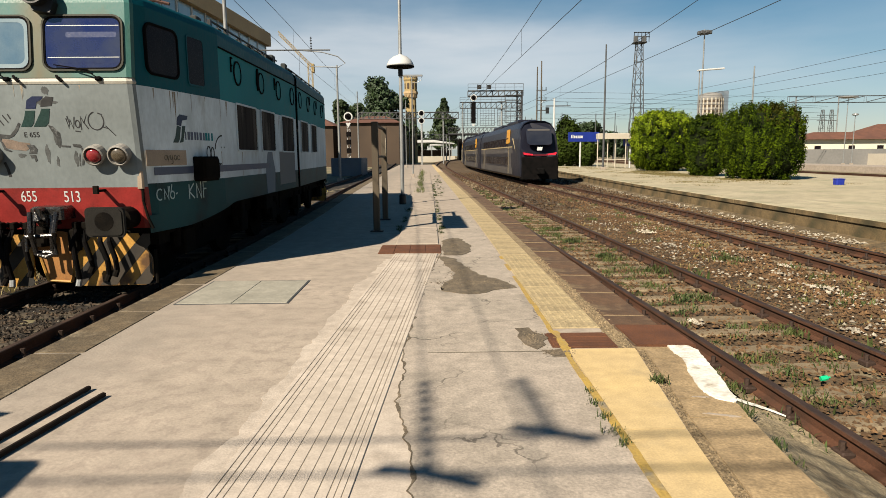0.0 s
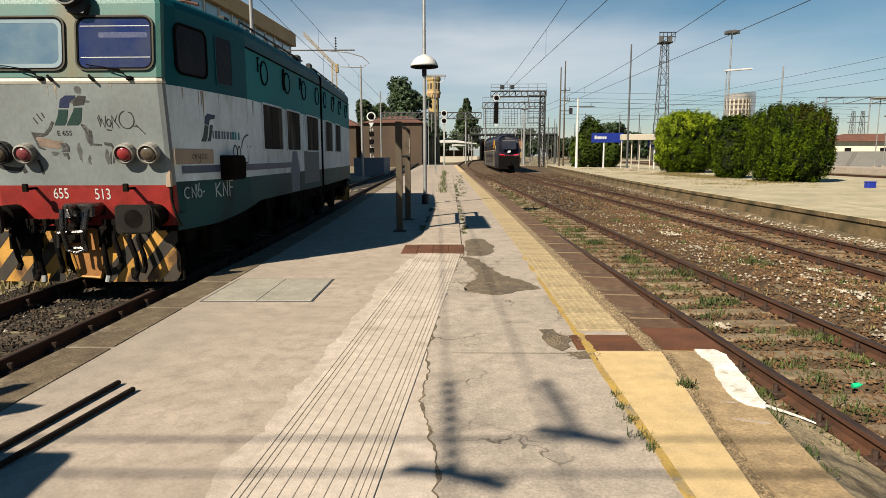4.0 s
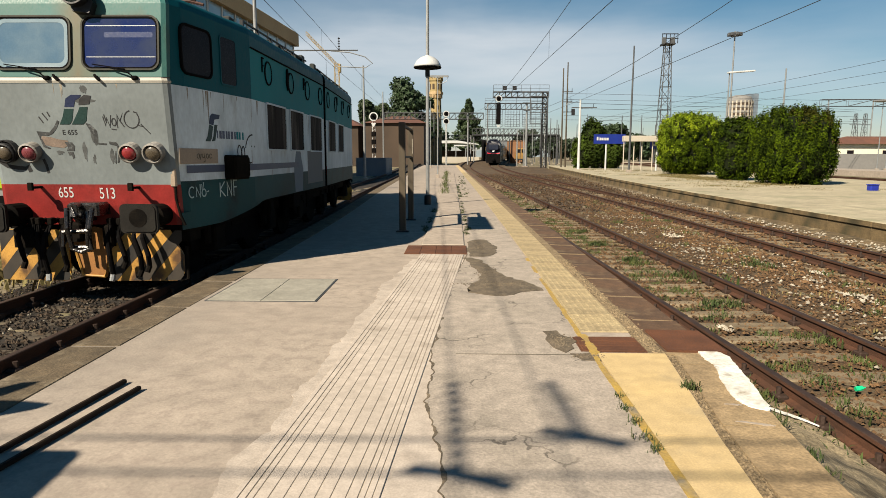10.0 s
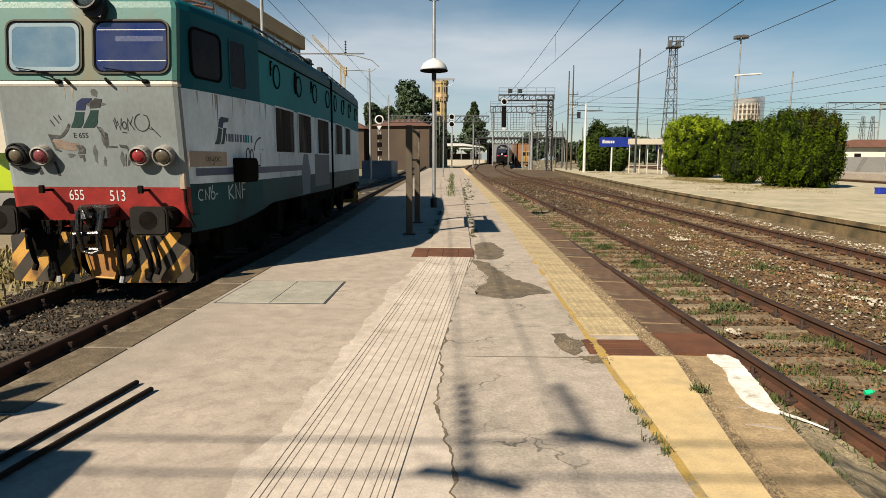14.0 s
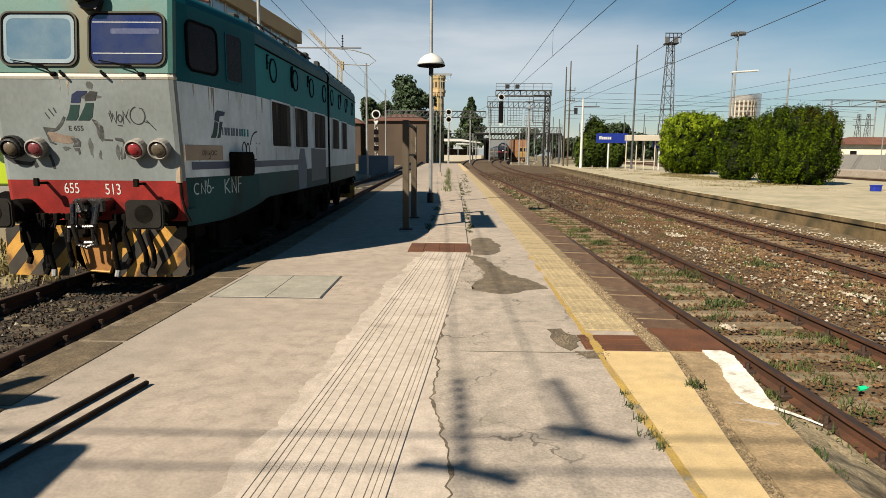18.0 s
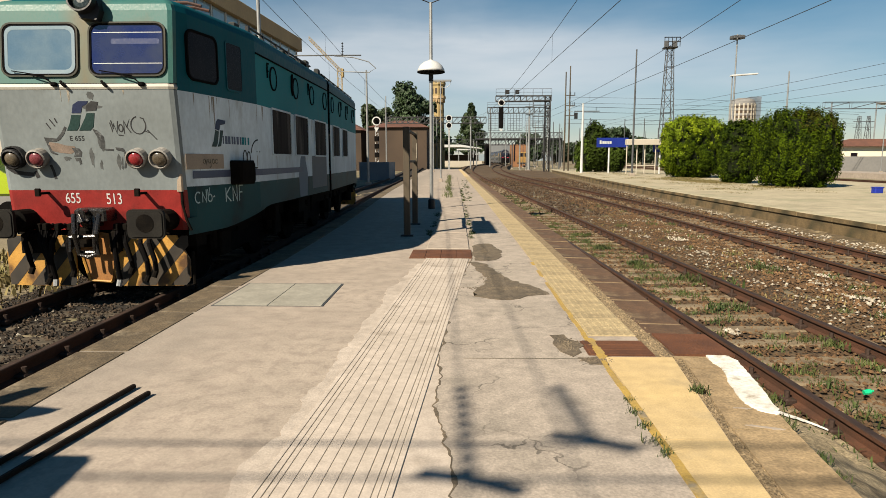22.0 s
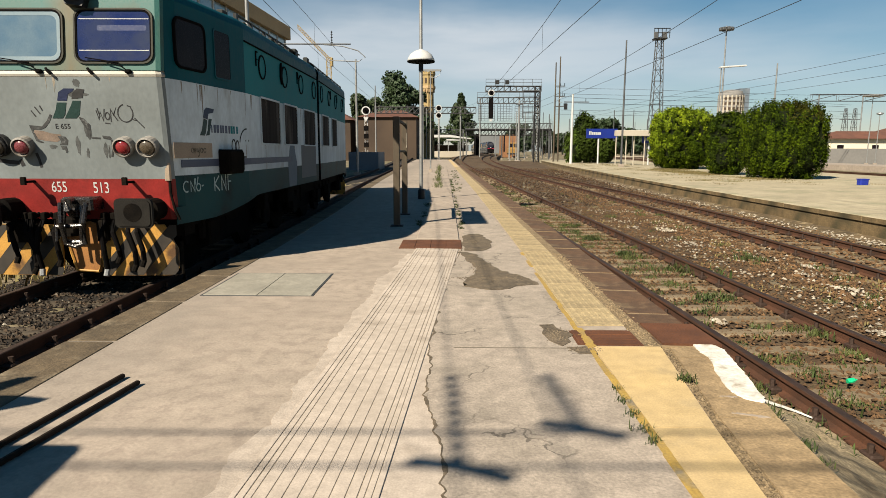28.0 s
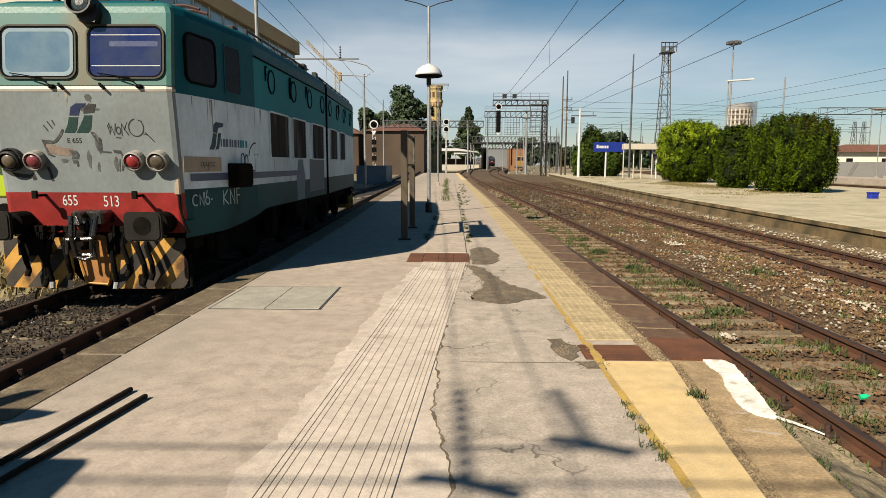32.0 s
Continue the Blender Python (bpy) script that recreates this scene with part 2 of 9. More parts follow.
M["gravel_bank"] = mat("kerb_gravel_bank", (0.1051, 0.0735, 0.0378), (0.0556, 0.04, 0.0202), 1.2, 1.0, bump=1.0, grain=22, gamt=0.5, c3=(0.1854, 0.1441, 0.0832), stain=2.0, s_lo=0.55, s_hi=0.68, mottle=0.35, msize=6)
M["gravel"] = mat("trodden_gravel", (0.2472, 0.197, 0.121), (0.1792, 0.1411, 0.0832), 2.5, 1.0, bump=1.0, grain=55, gamt=0.5, c3=(0.0803, 0.0588, 0.0328), stain=3.0, s_lo=0.5, s_hi=0.65, mottle=0.3, msize=16)
M["yellow_old"] = mat("worn_yellow_paving", (0.3, 0.2346, 0.1296), (0.252, 0.199, 0.1134), 1.5, 0.9, bump=0.35, grain=70, gamt=0.25, c3=(0.24, 0.1841, 0.1026), stain=2.2, rand=0.12, mottle=0.2, msize=9)
M["yellow"] = mat("yellow_paving", (0.432, 0.3178, 0.1512), (0.384, 0.2881, 0.1512), 1.2, 0.85, bump=0.2, grain=80, gamt=0.15, c3=(0.288, 0.2257, 0.1296), stain=1.7, rand=0.08, mottle=0.10)
M["yellow_line"] = mat("yellow_line_paint", (0.324, 0.216, 0.048), (0.252, 0.174, 0.06), 6, 0.7, c3=(0.18, 0.15, 0.102), stain=5)
M["white_paint"] = mat("spilt_white_paint", (0.62, 0.60, 0.55), (0.46, 0.44, 0.39), 5, 0.7, bump=0.4, grain=40, gamt=0.25, c3=(0.30, 0.26, 0.20), stain=6, s_lo=0.58, s_hi=0.72)
M["rust_plate"] = mat("rusty_cover", (0.1112, 0.0425, 0.0182), (0.0723, 0.029, 0.0137), 3, 0.85, metal=0.15, bump=0.4, grain=60, gamt=0.3)
M["steel_hatch"] = mat("galvanised_hatch", (0.264, 0.249, 0.207), (0.222, 0.21, 0.174), 1.5, 0.75, metal=0.1, bump=0.15, grain=40, gamt=0.18, mottle=0.15, msize=6)
M["rail_head"] = mat("rail_running_face", (0.039, 0.024, 0.018), (0.024, 0.0156, 0.012), 4, 0.65, gamt=0.3, spec=0.25)
M["rail_web"] = mat("rusty_rail", (0.07109, 0.02847, 0.01359), (0.04182, 0.01866, 0.00972), 3, 0.9, metal=0.1, bump=0.4, grain=70, gamt=0.35)
M["sleeper"] = mat("concrete_sleeper", (0.1855, 0.1417, 0.087), (0.1087, 0.08187, 0.04982), 3, 0.95, bump=0.4, grain=50, gamt=0.3, rand=0.25)
M["sleeper_oily"] = mat("oil_dark_sleeper", (0.075, 0.058, 0.038), (0.035, 0.027, 0.018), 3, 0.9, bump=0.4, grain=50, gamt=0.3, rand=0.2)
M["ballast"] = mat("ballast_bed", (0.06439, 0.03701, 0.01625), (0.0341, 0.02055, 0.009116), 0.5, 1.0, bump=1.0, grain=26, gamt=0.55, c3=(0.1005, 0.0735, 0.041), stain=0.9, s_lo=0.42, s_hi=0.85)
M["stone"] = mat("ballast_stone", (0.1035, 0.05692, 0.0246), (0.05047, 0.02827, 0.0123), 6, 0.95, gamt=0.3, rand=0.9)
M["stone_grit"] = mat("grey_brown_grit", (0.10, 0.078, 0.052), (0.055, 0.043, 0.03), 8, 0.95, gamt=0.3, rand=0.7)
M["stone_oily"] = mat("oil_soaked_stone", (0.0504, 0.03132, 0.01674), (0.024, 0.01566, 0.00894), 6, 0.9, gamt=0.3, rand=0.9)
M["ballast_oily"] = mat("oil_soaked_bed", (0.01752, 0.01248, 0.0078), (0.00936, 0.00702, 0.00468), 0.8, 1.0, bump=1.0, grain=26, gamt=0.5, c3=(0.0455, 0.0358, 0.0228), stain=1.2)
M["stone_light"] = mat("pale_stone", (0.336, 0.3, 0.24), (0.216, 0.186, 0.144), 5, 0.9, gamt=0.2, rand=0.6)
M["earth"] = mat("dry_earth", (0.1716, 0.1365, 0.0858), (0.117, 0.0975, 0.0585), 0.12, 1.0, bump=0.7, grain=18, gamt=0.35, c3=(0.1014, 0.0975, 0.0429), stain=0.35, s_lo=0.5, s_hi=0.68)
M["weed"] = mat("weed_green", (0.0221, 0.0391, 0.0059), (0.0467, 0.0561, 0.0119), 2, 0.8, gamt=0.2, rand=0.6)
M["platform_grass"] = mat("pale_green_grass", (0.085, 0.098, 0.03), (0.06, 0.075, 0.02), 2, 0.85, gamt=0.2, rand=0.5)
M["dry_grass"] = mat("dry_grass", (0.162, 0.123, 0.051), (0.102, 0.09, 0.03), 1.0, 0.9, gamt=0.2, rand=0.5)
M["leaf_lime"] = mat("lime_green_leaf", (0.2248, 0.29, 0.0087), (0.1232, 0.1812, 0.0072), 0.7, 0.6, gamt=0.25, rand=0.5, spec=0.1)
M["kerb_wall"] = mat("mossy_kerb_wall", (0.1209, 0.08464, 0.04089), (0.07888, 0.05648, 0.02697), 1.5, 0.95, bump=0.6, grain=30, gamt=0.35, c3=(0.0371, 0.0323, 0.0151), stain=1.2, s_lo=0.5, s_hi=0.66, rand=0.15, mottle=0.25, msize=5)
M["leaf_green"] = mat("hedge_leaf", (0.0585, 0.0885, 0.003), (0.0255, 0.045, 0.0022), 0.6, 0.8, gamt=0.25, rand=0.7, spec=0.05)
M["leaf_brown"] = mat("browned_leaf", (0.045, 0.042, 0.006), (0.03, 0.033, 0.0048), 0.8, 0.75, gamt=0.25, rand=0.5, spec=0.05)
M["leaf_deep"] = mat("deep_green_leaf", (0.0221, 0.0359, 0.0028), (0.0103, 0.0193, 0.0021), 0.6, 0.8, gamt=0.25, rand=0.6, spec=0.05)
M["shrub_shade"] = mat("shrub_shade_core", (0.010, 0.014, 0.004), (0.006, 0.009, 0.003), 2, 0.95, gamt=0.3, spec=0.1)
M["leaf_dark"] = mat("dark_leaf", (0.018, 0.036, 0.0096), (0.0108, 0.0228, 0.0072), 0.3, 0.65, gamt=0.25, rand=0.55)
M["leaf_bush"] = mat("bush_leaf", (0.033, 0.051, 0.0072), (0.0168, 0.0288, 0.0048), 0.4, 0.8, gamt=0.25, rand=0.6, spec=0.05)
M["leaf_mid"] = mat("tree_leaf", (0.03, 0.051, 0.0132), (0.018, 0.033, 0.009), 0.3, 0.65, gamt=0.25, rand=0.55)
M["bark"] = mat("bark", (0.066, 0.048, 0.033), (0.036, 0.027, 0.0192), 3, 0.95, bump=0.8, grain=20)
M["galv"] = mat("galvanised_steel", (0.252, 0.258, 0.258), (0.198, 0.204, 0.204), 3, 0.5, metal=0.5, gamt=0.12)
M["grey_steel"] = mat("painted_grey_steel", (0.075, 0.078, 0.081), (0.054, 0.0564, 0.06), 2, 0.6, metal=0.25, gamt=0.2)
M["dark_steel"] = mat("dark_steel", (0.018, 0.018, 0.0192), (0.012, 0.012, 0.0126), 3, 0.55, metal=0.3, gamt=0.3)
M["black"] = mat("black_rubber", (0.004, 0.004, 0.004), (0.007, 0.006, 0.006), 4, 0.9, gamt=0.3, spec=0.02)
M["wet_grease"] = mat("wet_black_grease", (0.006, 0.005, 0.0045), (0.012, 0.01, 0.009), 6, 0.28, bump=0.5, grain=40, gamt=0.4, spec=0.6)
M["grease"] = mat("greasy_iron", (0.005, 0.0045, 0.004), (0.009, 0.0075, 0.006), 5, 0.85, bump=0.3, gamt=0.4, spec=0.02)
M["buffer"] = mat("worn_buffer_steel", (0.013, 0.012, 0.010), (0.008, 0.007, 0.006), 4, 0.7, gamt=0.4, spec=0.12)
M["wire"] = mat("dark_wire", (0.05, 0.052, 0.055), (0.035, 0.037, 0.04), 2, 0.5, metal=0.5)
M["white_metal"] = mat("white_enamel", (0.444, 0.45, 0.444), (0.372, 0.378, 0.372), 2, 0.4, gamt=0.08)
M["brown_wood"] = mat("weathered_brown_frame", (0.063, 0.048, 0.03), (0.045, 0.0348, 0.0228), 3, 0.75, bump=0.2, gamt=0.2, stretch=(4, 4, 0.5))
M["sign_blue"] = mat("sign_blue", (0.0072, 0.021, 0.18), (0.006, 0.0168, 0.144), 1, 0.4, gamt=0.08)
M["bin_blue"] = mat("blue_plastic", (0.0096, 0.024, 0.252), (0.0072, 0.018, 0.192), 2, 0.4, gamt=0.1)
# locomotive paint
M["l_teal_grime"] = mat("grimy_teal_paint", (0.0043, 0.047, 0.0521), (0.0036, 0.0285, 0.0321), 0.8, 0.6, gamt=0.15, c3=(0.0085, 0.0156, 0.0156), stain=1.6, s_lo=0.50, s_hi=0.68, spec=0.2)
# One white in two tones, lifted for shaded sides, lowered for the sunlit nose.
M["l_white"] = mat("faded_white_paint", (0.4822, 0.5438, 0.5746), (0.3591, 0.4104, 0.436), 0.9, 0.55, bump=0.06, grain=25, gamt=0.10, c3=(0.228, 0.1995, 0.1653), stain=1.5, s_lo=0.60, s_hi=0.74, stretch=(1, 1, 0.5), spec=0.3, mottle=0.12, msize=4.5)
M["l_nose"] = mat("sunlit_nose_white", (0.1505, 0.1715, 0.1761), (0.1155, 0.1299, 0.1317), 0.9, 0.6, bump=0.06, grain=25, gamt=0.08, c3=(0.07, 0.0672, 0.0577), stain=1.3, s_lo=0.60, s_hi=0.78, stretch=(1, 1, 0.6), spec=0.25, mottle=0.12, msize=3.5)
M["l_teal"] = mat("teal_paint", (0.0019, 0.0625, 0.08), (0.0019, 0.0513, 0.0663), 0.8, 0.55, bump=0.05, grain=25, gamt=0.12, c3=(0.0075, 0.06, 0.0688), stain=1.8, s_lo=0.6, s_hi=0.8, stretch=(1, 1, 0.4), spec=0.10)
M["l_teal_dull"] = mat("chalky_teal_paint", (0.01125, 0.1688, 0.1875), (0.01, 0.135, 0.1525), 0.8, 0.65, gamt=0.12, c3=(0.045, 0.12, 0.12), stain=1.8, s_lo=0.6, s_hi=0.8, stretch=(1, 1, 0.4), spec=0.12)
M["l_front"] = mat("sun_bleached_teal", (0.01936, 0.0945, 0.0874), (0.02992, 0.0945, 0.0782), 0.9, 0.55, gamt=0.10, c3=(0.0467, 0.0561, 0.0327), stain=1.6, s_lo=0.56, s_hi=0.74, stretch=(1, 1, 0.5), band=("X", 0.05, 0.30, (0.080, 0.062, 0.026), 0.95))
M["seal_olive"] = mat("dull_olive_bead", (0.03375, 0.0324, 0.0225), (0.0225, 0.0225, 0.0162), 3, 0.6, gamt=0.2, spec=0.2)
M["l_red"] = mat("red_paint", (0.193, 0.0157, 0.0131), (0.1358, 0.0125, 0.011), 1.5, 0.5, gamt=0.15, c3=(0.0644, 0.0115, 0.0094), stain=2.5, s_lo=0.55, s_hi=0.72, spec=0.25, mottle=0.15, msize=7)
M["l_stripe"] = mat("slate_blue_stripe", (0.045, 0.06, 0.105), (0.065, 0.075, 0.11), 2, 0.55, gamt=0.15)
M["l_yellow"] = mat("hazard_yellow", (0.3763, 0.1999, 0.0357), (0.2419, 0.1235, 0.0252), 3, 0.6, gamt=0.2, c3=(0.0672, 0.0323, 0.0105), stain=3.0, s_lo=0.52, s_hi=0.64)
M["l_blackpaint"] = mat("hazard_black", (0.0084, 0.0072, 0.006), (0.03, 0.0228, 0.0156), 3, 0.7, gamt=0.3)
M["collector_rust"] = mat("rusty_collector_paint", (0.06, 0.022, 0.014), (0.03, 0.014, 0.01), 4, 0.75, gamt=0.3)
M["l_roof"] = mat("sooty_roof", (0.033, 0.036, 0.0348), (0.021, 0.0222, 0.0216), 2, 0.85, gamt=0.3)
M["spray"] = mat("spray_paint_black", (0.009, 0.009, 0.010), (0.022, 0.022, 0.023), 9, 0.8, gamt=0.4)
M["spray_grey"] = mat("sprayed_pale_grey", (0.36, 0.44, 0.44), (0.27, 0.36, 0.36), 3, 0.8, gamt=0.2)
M["glass_dark"] = mat("dark_glass", (0.014, 0.011, 0.013), (0.009, 0.007, 0.009), 3, 0.25, spec=0.03, gamt=0.1)
M["glass_cab"] = mat("cab_glass_blue", (0.00816, 0.01122, 0.0624), (0.02805, 0.0306, 0.0552), 2.2, 0.07, spec=0.75, gamt=0.05, coat=0.6)
# pale pane, rim and strip colours stand for sky reflected in the glass
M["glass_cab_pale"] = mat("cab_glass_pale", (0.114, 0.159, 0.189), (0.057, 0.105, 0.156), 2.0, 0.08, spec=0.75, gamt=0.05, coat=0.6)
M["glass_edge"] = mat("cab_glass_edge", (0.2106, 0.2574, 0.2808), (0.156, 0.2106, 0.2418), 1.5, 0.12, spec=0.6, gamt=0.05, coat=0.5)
M["glass_reflex"] = mat("cab_glass_reflex", (0.060, 0.068, 0.118), (0.050, 0.056, 0.108), 0.8, 0.2, spec=0.6, gamt=0.0, coat=0.5)
M["rust_yellow"] = mat("rusty_orange_plate", (0.2346, 0.1037, 0.024), (0.1836, 0.0778, 0.018), 3, 0.7, gamt=0.2, c3=(0.0816, 0.0346, 0.0105), stain=4, s_lo=0.52, s_hi=0.66)
M["grille"] = mat("dusty_grille", (0.04, 0.034, 0.03), (0.016, 0.013, 0.012), 1.5, 0.8, gamt=0.25, c3=(0.10, 0.085, 0.072), stain=1.6, s_lo=0.52, s_hi=0.74, stretch=(3, 3, 0.4), spec=0.05)
M["lens_faded"] = mat("faded_red_lens", (0.15, 0.03, 0.036), (0.108, 0.024, 0.03), 3, 0.3, coat=0.3)
M["smudge"] = mat("grey_overpaint_smear", (0.0396, 0.0432, 0.0432), (0.0576, 0.0612, 0.0612), 5, 0.7, gamt=0.3, mottle=0.3, msize=9)
M["bead"] = mat("cream_bead_paint", (0.33, 0.315, 0.275), (0.26, 0.245, 0.21), 2, 0.55, gamt=0.12, c3=(0.15, 0.11, 0.07), stain=3, s_lo=0.6, s_hi=0.72)
M["lamp_rim"] = mat("dirty_lamp_rim", (0.21, 0.20, 0.185), (0.13, 0.12, 0.105), 5, 0.6, gamt=0.2)
M["scar"] = mat("rusty_scar", (0.155, 0.115, 0.09), (0.11, 0.08, 0.06), 6, 0.75, gamt=0.25, mottle=0.3, msize=12)
M["spray_worn"] = mat("worn_spray_paint", (0.014, 0.015, 0.016), (0.04, 0.042, 0.042), 11, 0.8, gamt=0.4, c3=(0.10, 0.105, 0.105), stain=16, s_lo=0.56, s_hi=0.70)
M["lens_dark"] = mat("dark_headlamp_glass", (0.018, 0.027, 0.027), (0.012, 0.018, 0.018), 3, 0.25, coat=0.3)
M["rust_run"] = mat("rust_run", (0.1782, 0.1377, 0.0972), (0.2268, 0.2025, 0.162), 4, 0.8, gamt=0.25)
M["lens_red"] = mat("red_lens", (0.216, 0.021, 0.024), (0.168, 0.018, 0.0198), 3, 0.2, coat=0.5)
M["lens_dull"] = mat("dull_lens", (0.096, 0.075, 0.051), (0.06, 0.048, 0.033), 4, 0.3, coat=0.3)
M["tag_board"] = mat("bare_metal_panel", (0.30, 0.235, 0.17), (0.22, 0.17, 0.125), 2, 0.7, gamt=0.15)
M["logo_green"] = mat("logo_green", (0.00216, 0.0234, 0.02028), None, 2, 0.5)
M["logo_blue"] = mat("logo_blue", (0.0042, 0.01092, 0.0462), None, 2, 0.5)
# receding train
M["t_body"] = mat("midnight_blue_paint", (0.0072, 0.0078, 0.0144), (0.0102, 0.0108, 0.018), 0.5, 0.4, gamt=0.08, spec=0.3)
M["t_grey"] = mat("silver_grey_paint", (0.0638, 0.0585, 0.0562), (0.0488, 0.045, 0.045), 0.5, 0.4, gamt=0.08)
M["t_yellow"] = mat("amber_door_mark", (0.45, 0.216, 0.012), (0.396, 0.186, 0.012), 0.5, 0.4, gamt=0.05)
M["t_cream"] = mat("cream_edge_stripe", (0.33, 0.258, 0.138), (0.282, 0.222, 0.12), 0.5, 0.4, gamt=0.05)
M["t_tail"] = mat("tail_light", (0.62, 0.015, 0.035), (0.5, 0.012, 0.03), 1, 0.3, gamt=0.05, emit=0.12)
M["t_strip"] = mat("dark_red_lens", (0.10, 0.008, 0.014), (0.07, 0.006, 0.01), 1, 0.3, gamt=0.1)
M["glass_train"] = mat("train_windscreen", (0.012, 0.014, 0.022), (0.02, 0.022, 0.03), 1, 0.1, spec=0.5, gamt=0.05)
# far buildings
M["tan_fascia"] = mat("tan_concrete", (0.4032, 0.2928, 0.1584), (0.336, 0.24, 0.1296), 0.3, 0.85, gamt=0.1, grain=6)
M["pane"] = mat("pale_window_pane", (0.234, 0.324, 0.378), (0.162, 0.252, 0.306), 0.3, 0.12, spec=0.7, gamt=0.05, rand=0.25)
M["plaster"] = mat("pale_plaster", (0.372, 0.336, 0.276), (0.312, 0.282, 0.231), 0.2, 0.9, gamt=0.08, grain=6)
M["white_wall"] = mat("cream_white_render", (0.62, 0.575, 0.45), (0.54, 0.50, 0.39), 0.2, 0.9, gamt=0.06, grain=6)
M["brown_wall"] = mat("brown_render", (0.05808, 0.03904, 0.0257), (0.03768, 0.02585, 0.01775), 0.15, 0.9, gamt=0.12, grain=5)
M["ochre"] = mat("yellow_ochre_render", (0.3, 0.225, 0.102), (0.252, 0.186, 0.084), 0.2, 0.85, gamt=0.1, grain=5)
M["roof_red"] = mat("terracotta_tiles", (0.114, 0.048, 0.03), (0.081, 0.036, 0.024), 0.6, 0.9, gamt=0.25, grain=5)
M["orange_wall"] = mat("orange_container_paint", (0.216, 0.102, 0.045), (0.174, 0.084, 0.039), 0.4, 0.8, gamt=0.1)
M["blue_grey"] = mat("blue_grey_cladding", (0.126, 0.153, 0.1845), (0.09, 0.117, 0.144), 0.4, 0.7, gamt=0.15)
M["lime_car"] = mat("lime_car_paint", (0.276, 0.36, 0.012), (0.252, 0.33, 0.012), 1, 0.25, coat=0.7, gamt=0.03)
M["crane"] = mat("crane_yellow", (0.288, 0.21, 0.09), (0.228, 0.168, 0.072), 1, 0.6)
M["tractor_yellow"] = mat("weathered_yellow_paint", (0.26, 0.15, 0.04), (0.20, 0.115, 0.03), 1, 0.6, gamt=0.1)
M["haze"] = mat("distant_hill", (0.20, 0.24, 0.27), (0.17, 0.21, 0.24), 0.01, 1.0, gamt=0.05, grain=0.1)
M["pale_depot"] = mat("pale_blue_cladding", (0.1368, 0.1444, 0.152), (0.1102, 0.1178, 0.1254), 0.1, 0.8, gamt=0.1, grain=2, rand=0.0)
M["far_grey"] = mat("far_grey_wall", (0.18, 0.174, 0.168), (0.144, 0.141, 0.135), 0.1, 0.9, gamt=0.1, grain=3)

# ---------------------------------------------------------------- building helpers
def thing(name, m=None, label="", category="", group="", kind=""):
    ob = new(name)
    ob.empty_display_size = 0.2
    if m is not None:
        ob.matrix_world = m
    return tagged(ob, label, category, group, kind)


def mesh_of(name, bm, material, smooth=False):
    me = bpy.data.meshes.new(name)
    bmesh.ops.recalc_face_normals(bm, faces=bm.faces)
    bm.to_mesh(me)
    bm.free()
    for mm in (material if isinstance(material, (list, tuple)) else [material]):
        me.materials.append(mm)
    if smooth:
        me.polygons.foreach_set("use_smooth", [True] * len(me.polygons))
    return me


def part(name, bm, material, parent=None, label="", smooth=False, m=None):
    ob = new(name, mesh_of(name, bm, material, smooth))
    if parent is not None:
        ob.parent = parent
    if m is not None:
        ob.matrix_basis = m
    return tagged(ob, label)


def share(name, me, parent, m, label=""):
    ob = new(name, me)
    if parent is not None:
        ob.parent = parent
    ob.matrix_basis = m
    return tagged(ob, label)


def box(bm, x0, x1, y0, y1, z0, z1, ch=0.0, m=None, idx=0):
    """A box; ch cuts a chamfer off its four upright edges and its top edge."""
    if ch <= 0:
        v = [Vector((x, y, z)) for z in (z0, z1) for x, y in ((x0, y0), (x1, y0), (x1, y1), (x0, y1))]
        if m is not None:
            v = [m @ p for p in v]
        v = [bm.verts.new(p) for p in v]
        for f in ((0, 3, 2, 1), (4, 5, 6, 7), (0, 1, 5, 4), (1, 2, 6, 5), (2, 3, 7, 6), (3, 0, 4, 7)):
            bm.faces.new([v[i] for i in f]).material_index = idx
        return
    rings = []
    for z, s in ((z0, 0.0), (z1 - ch, 0.0), (z1, ch)):
        a0, a1, b0, b1 = x0 + s, x1 - s, y0 + s, y1 - s
        c = ch * 0.8
        r = [(a0 + c, b0), (a1 - c, b0), (a1, b0 + c), (a1, b1 - c), (a1 - c, b1), (a0 + c, b1), (a0, b1 - c), (a0, b0 + c)]
        r = [Vector((x, y, z)) for x, y in r]
        rings.append([bm.verts.new(m @ p if m is not None else p) for p in r])
    for a, b in zip(rings, rings[1:]):
        for i in range(8):
            bm.faces.new((a[i], a[(i + 1) % 8], b[(i + 1) % 8], b[i])).material_index = idx
    bm.faces.new(rings[0][::-1]).material_index = idx
    bm.faces.new(rings[-1]).material_index = idx


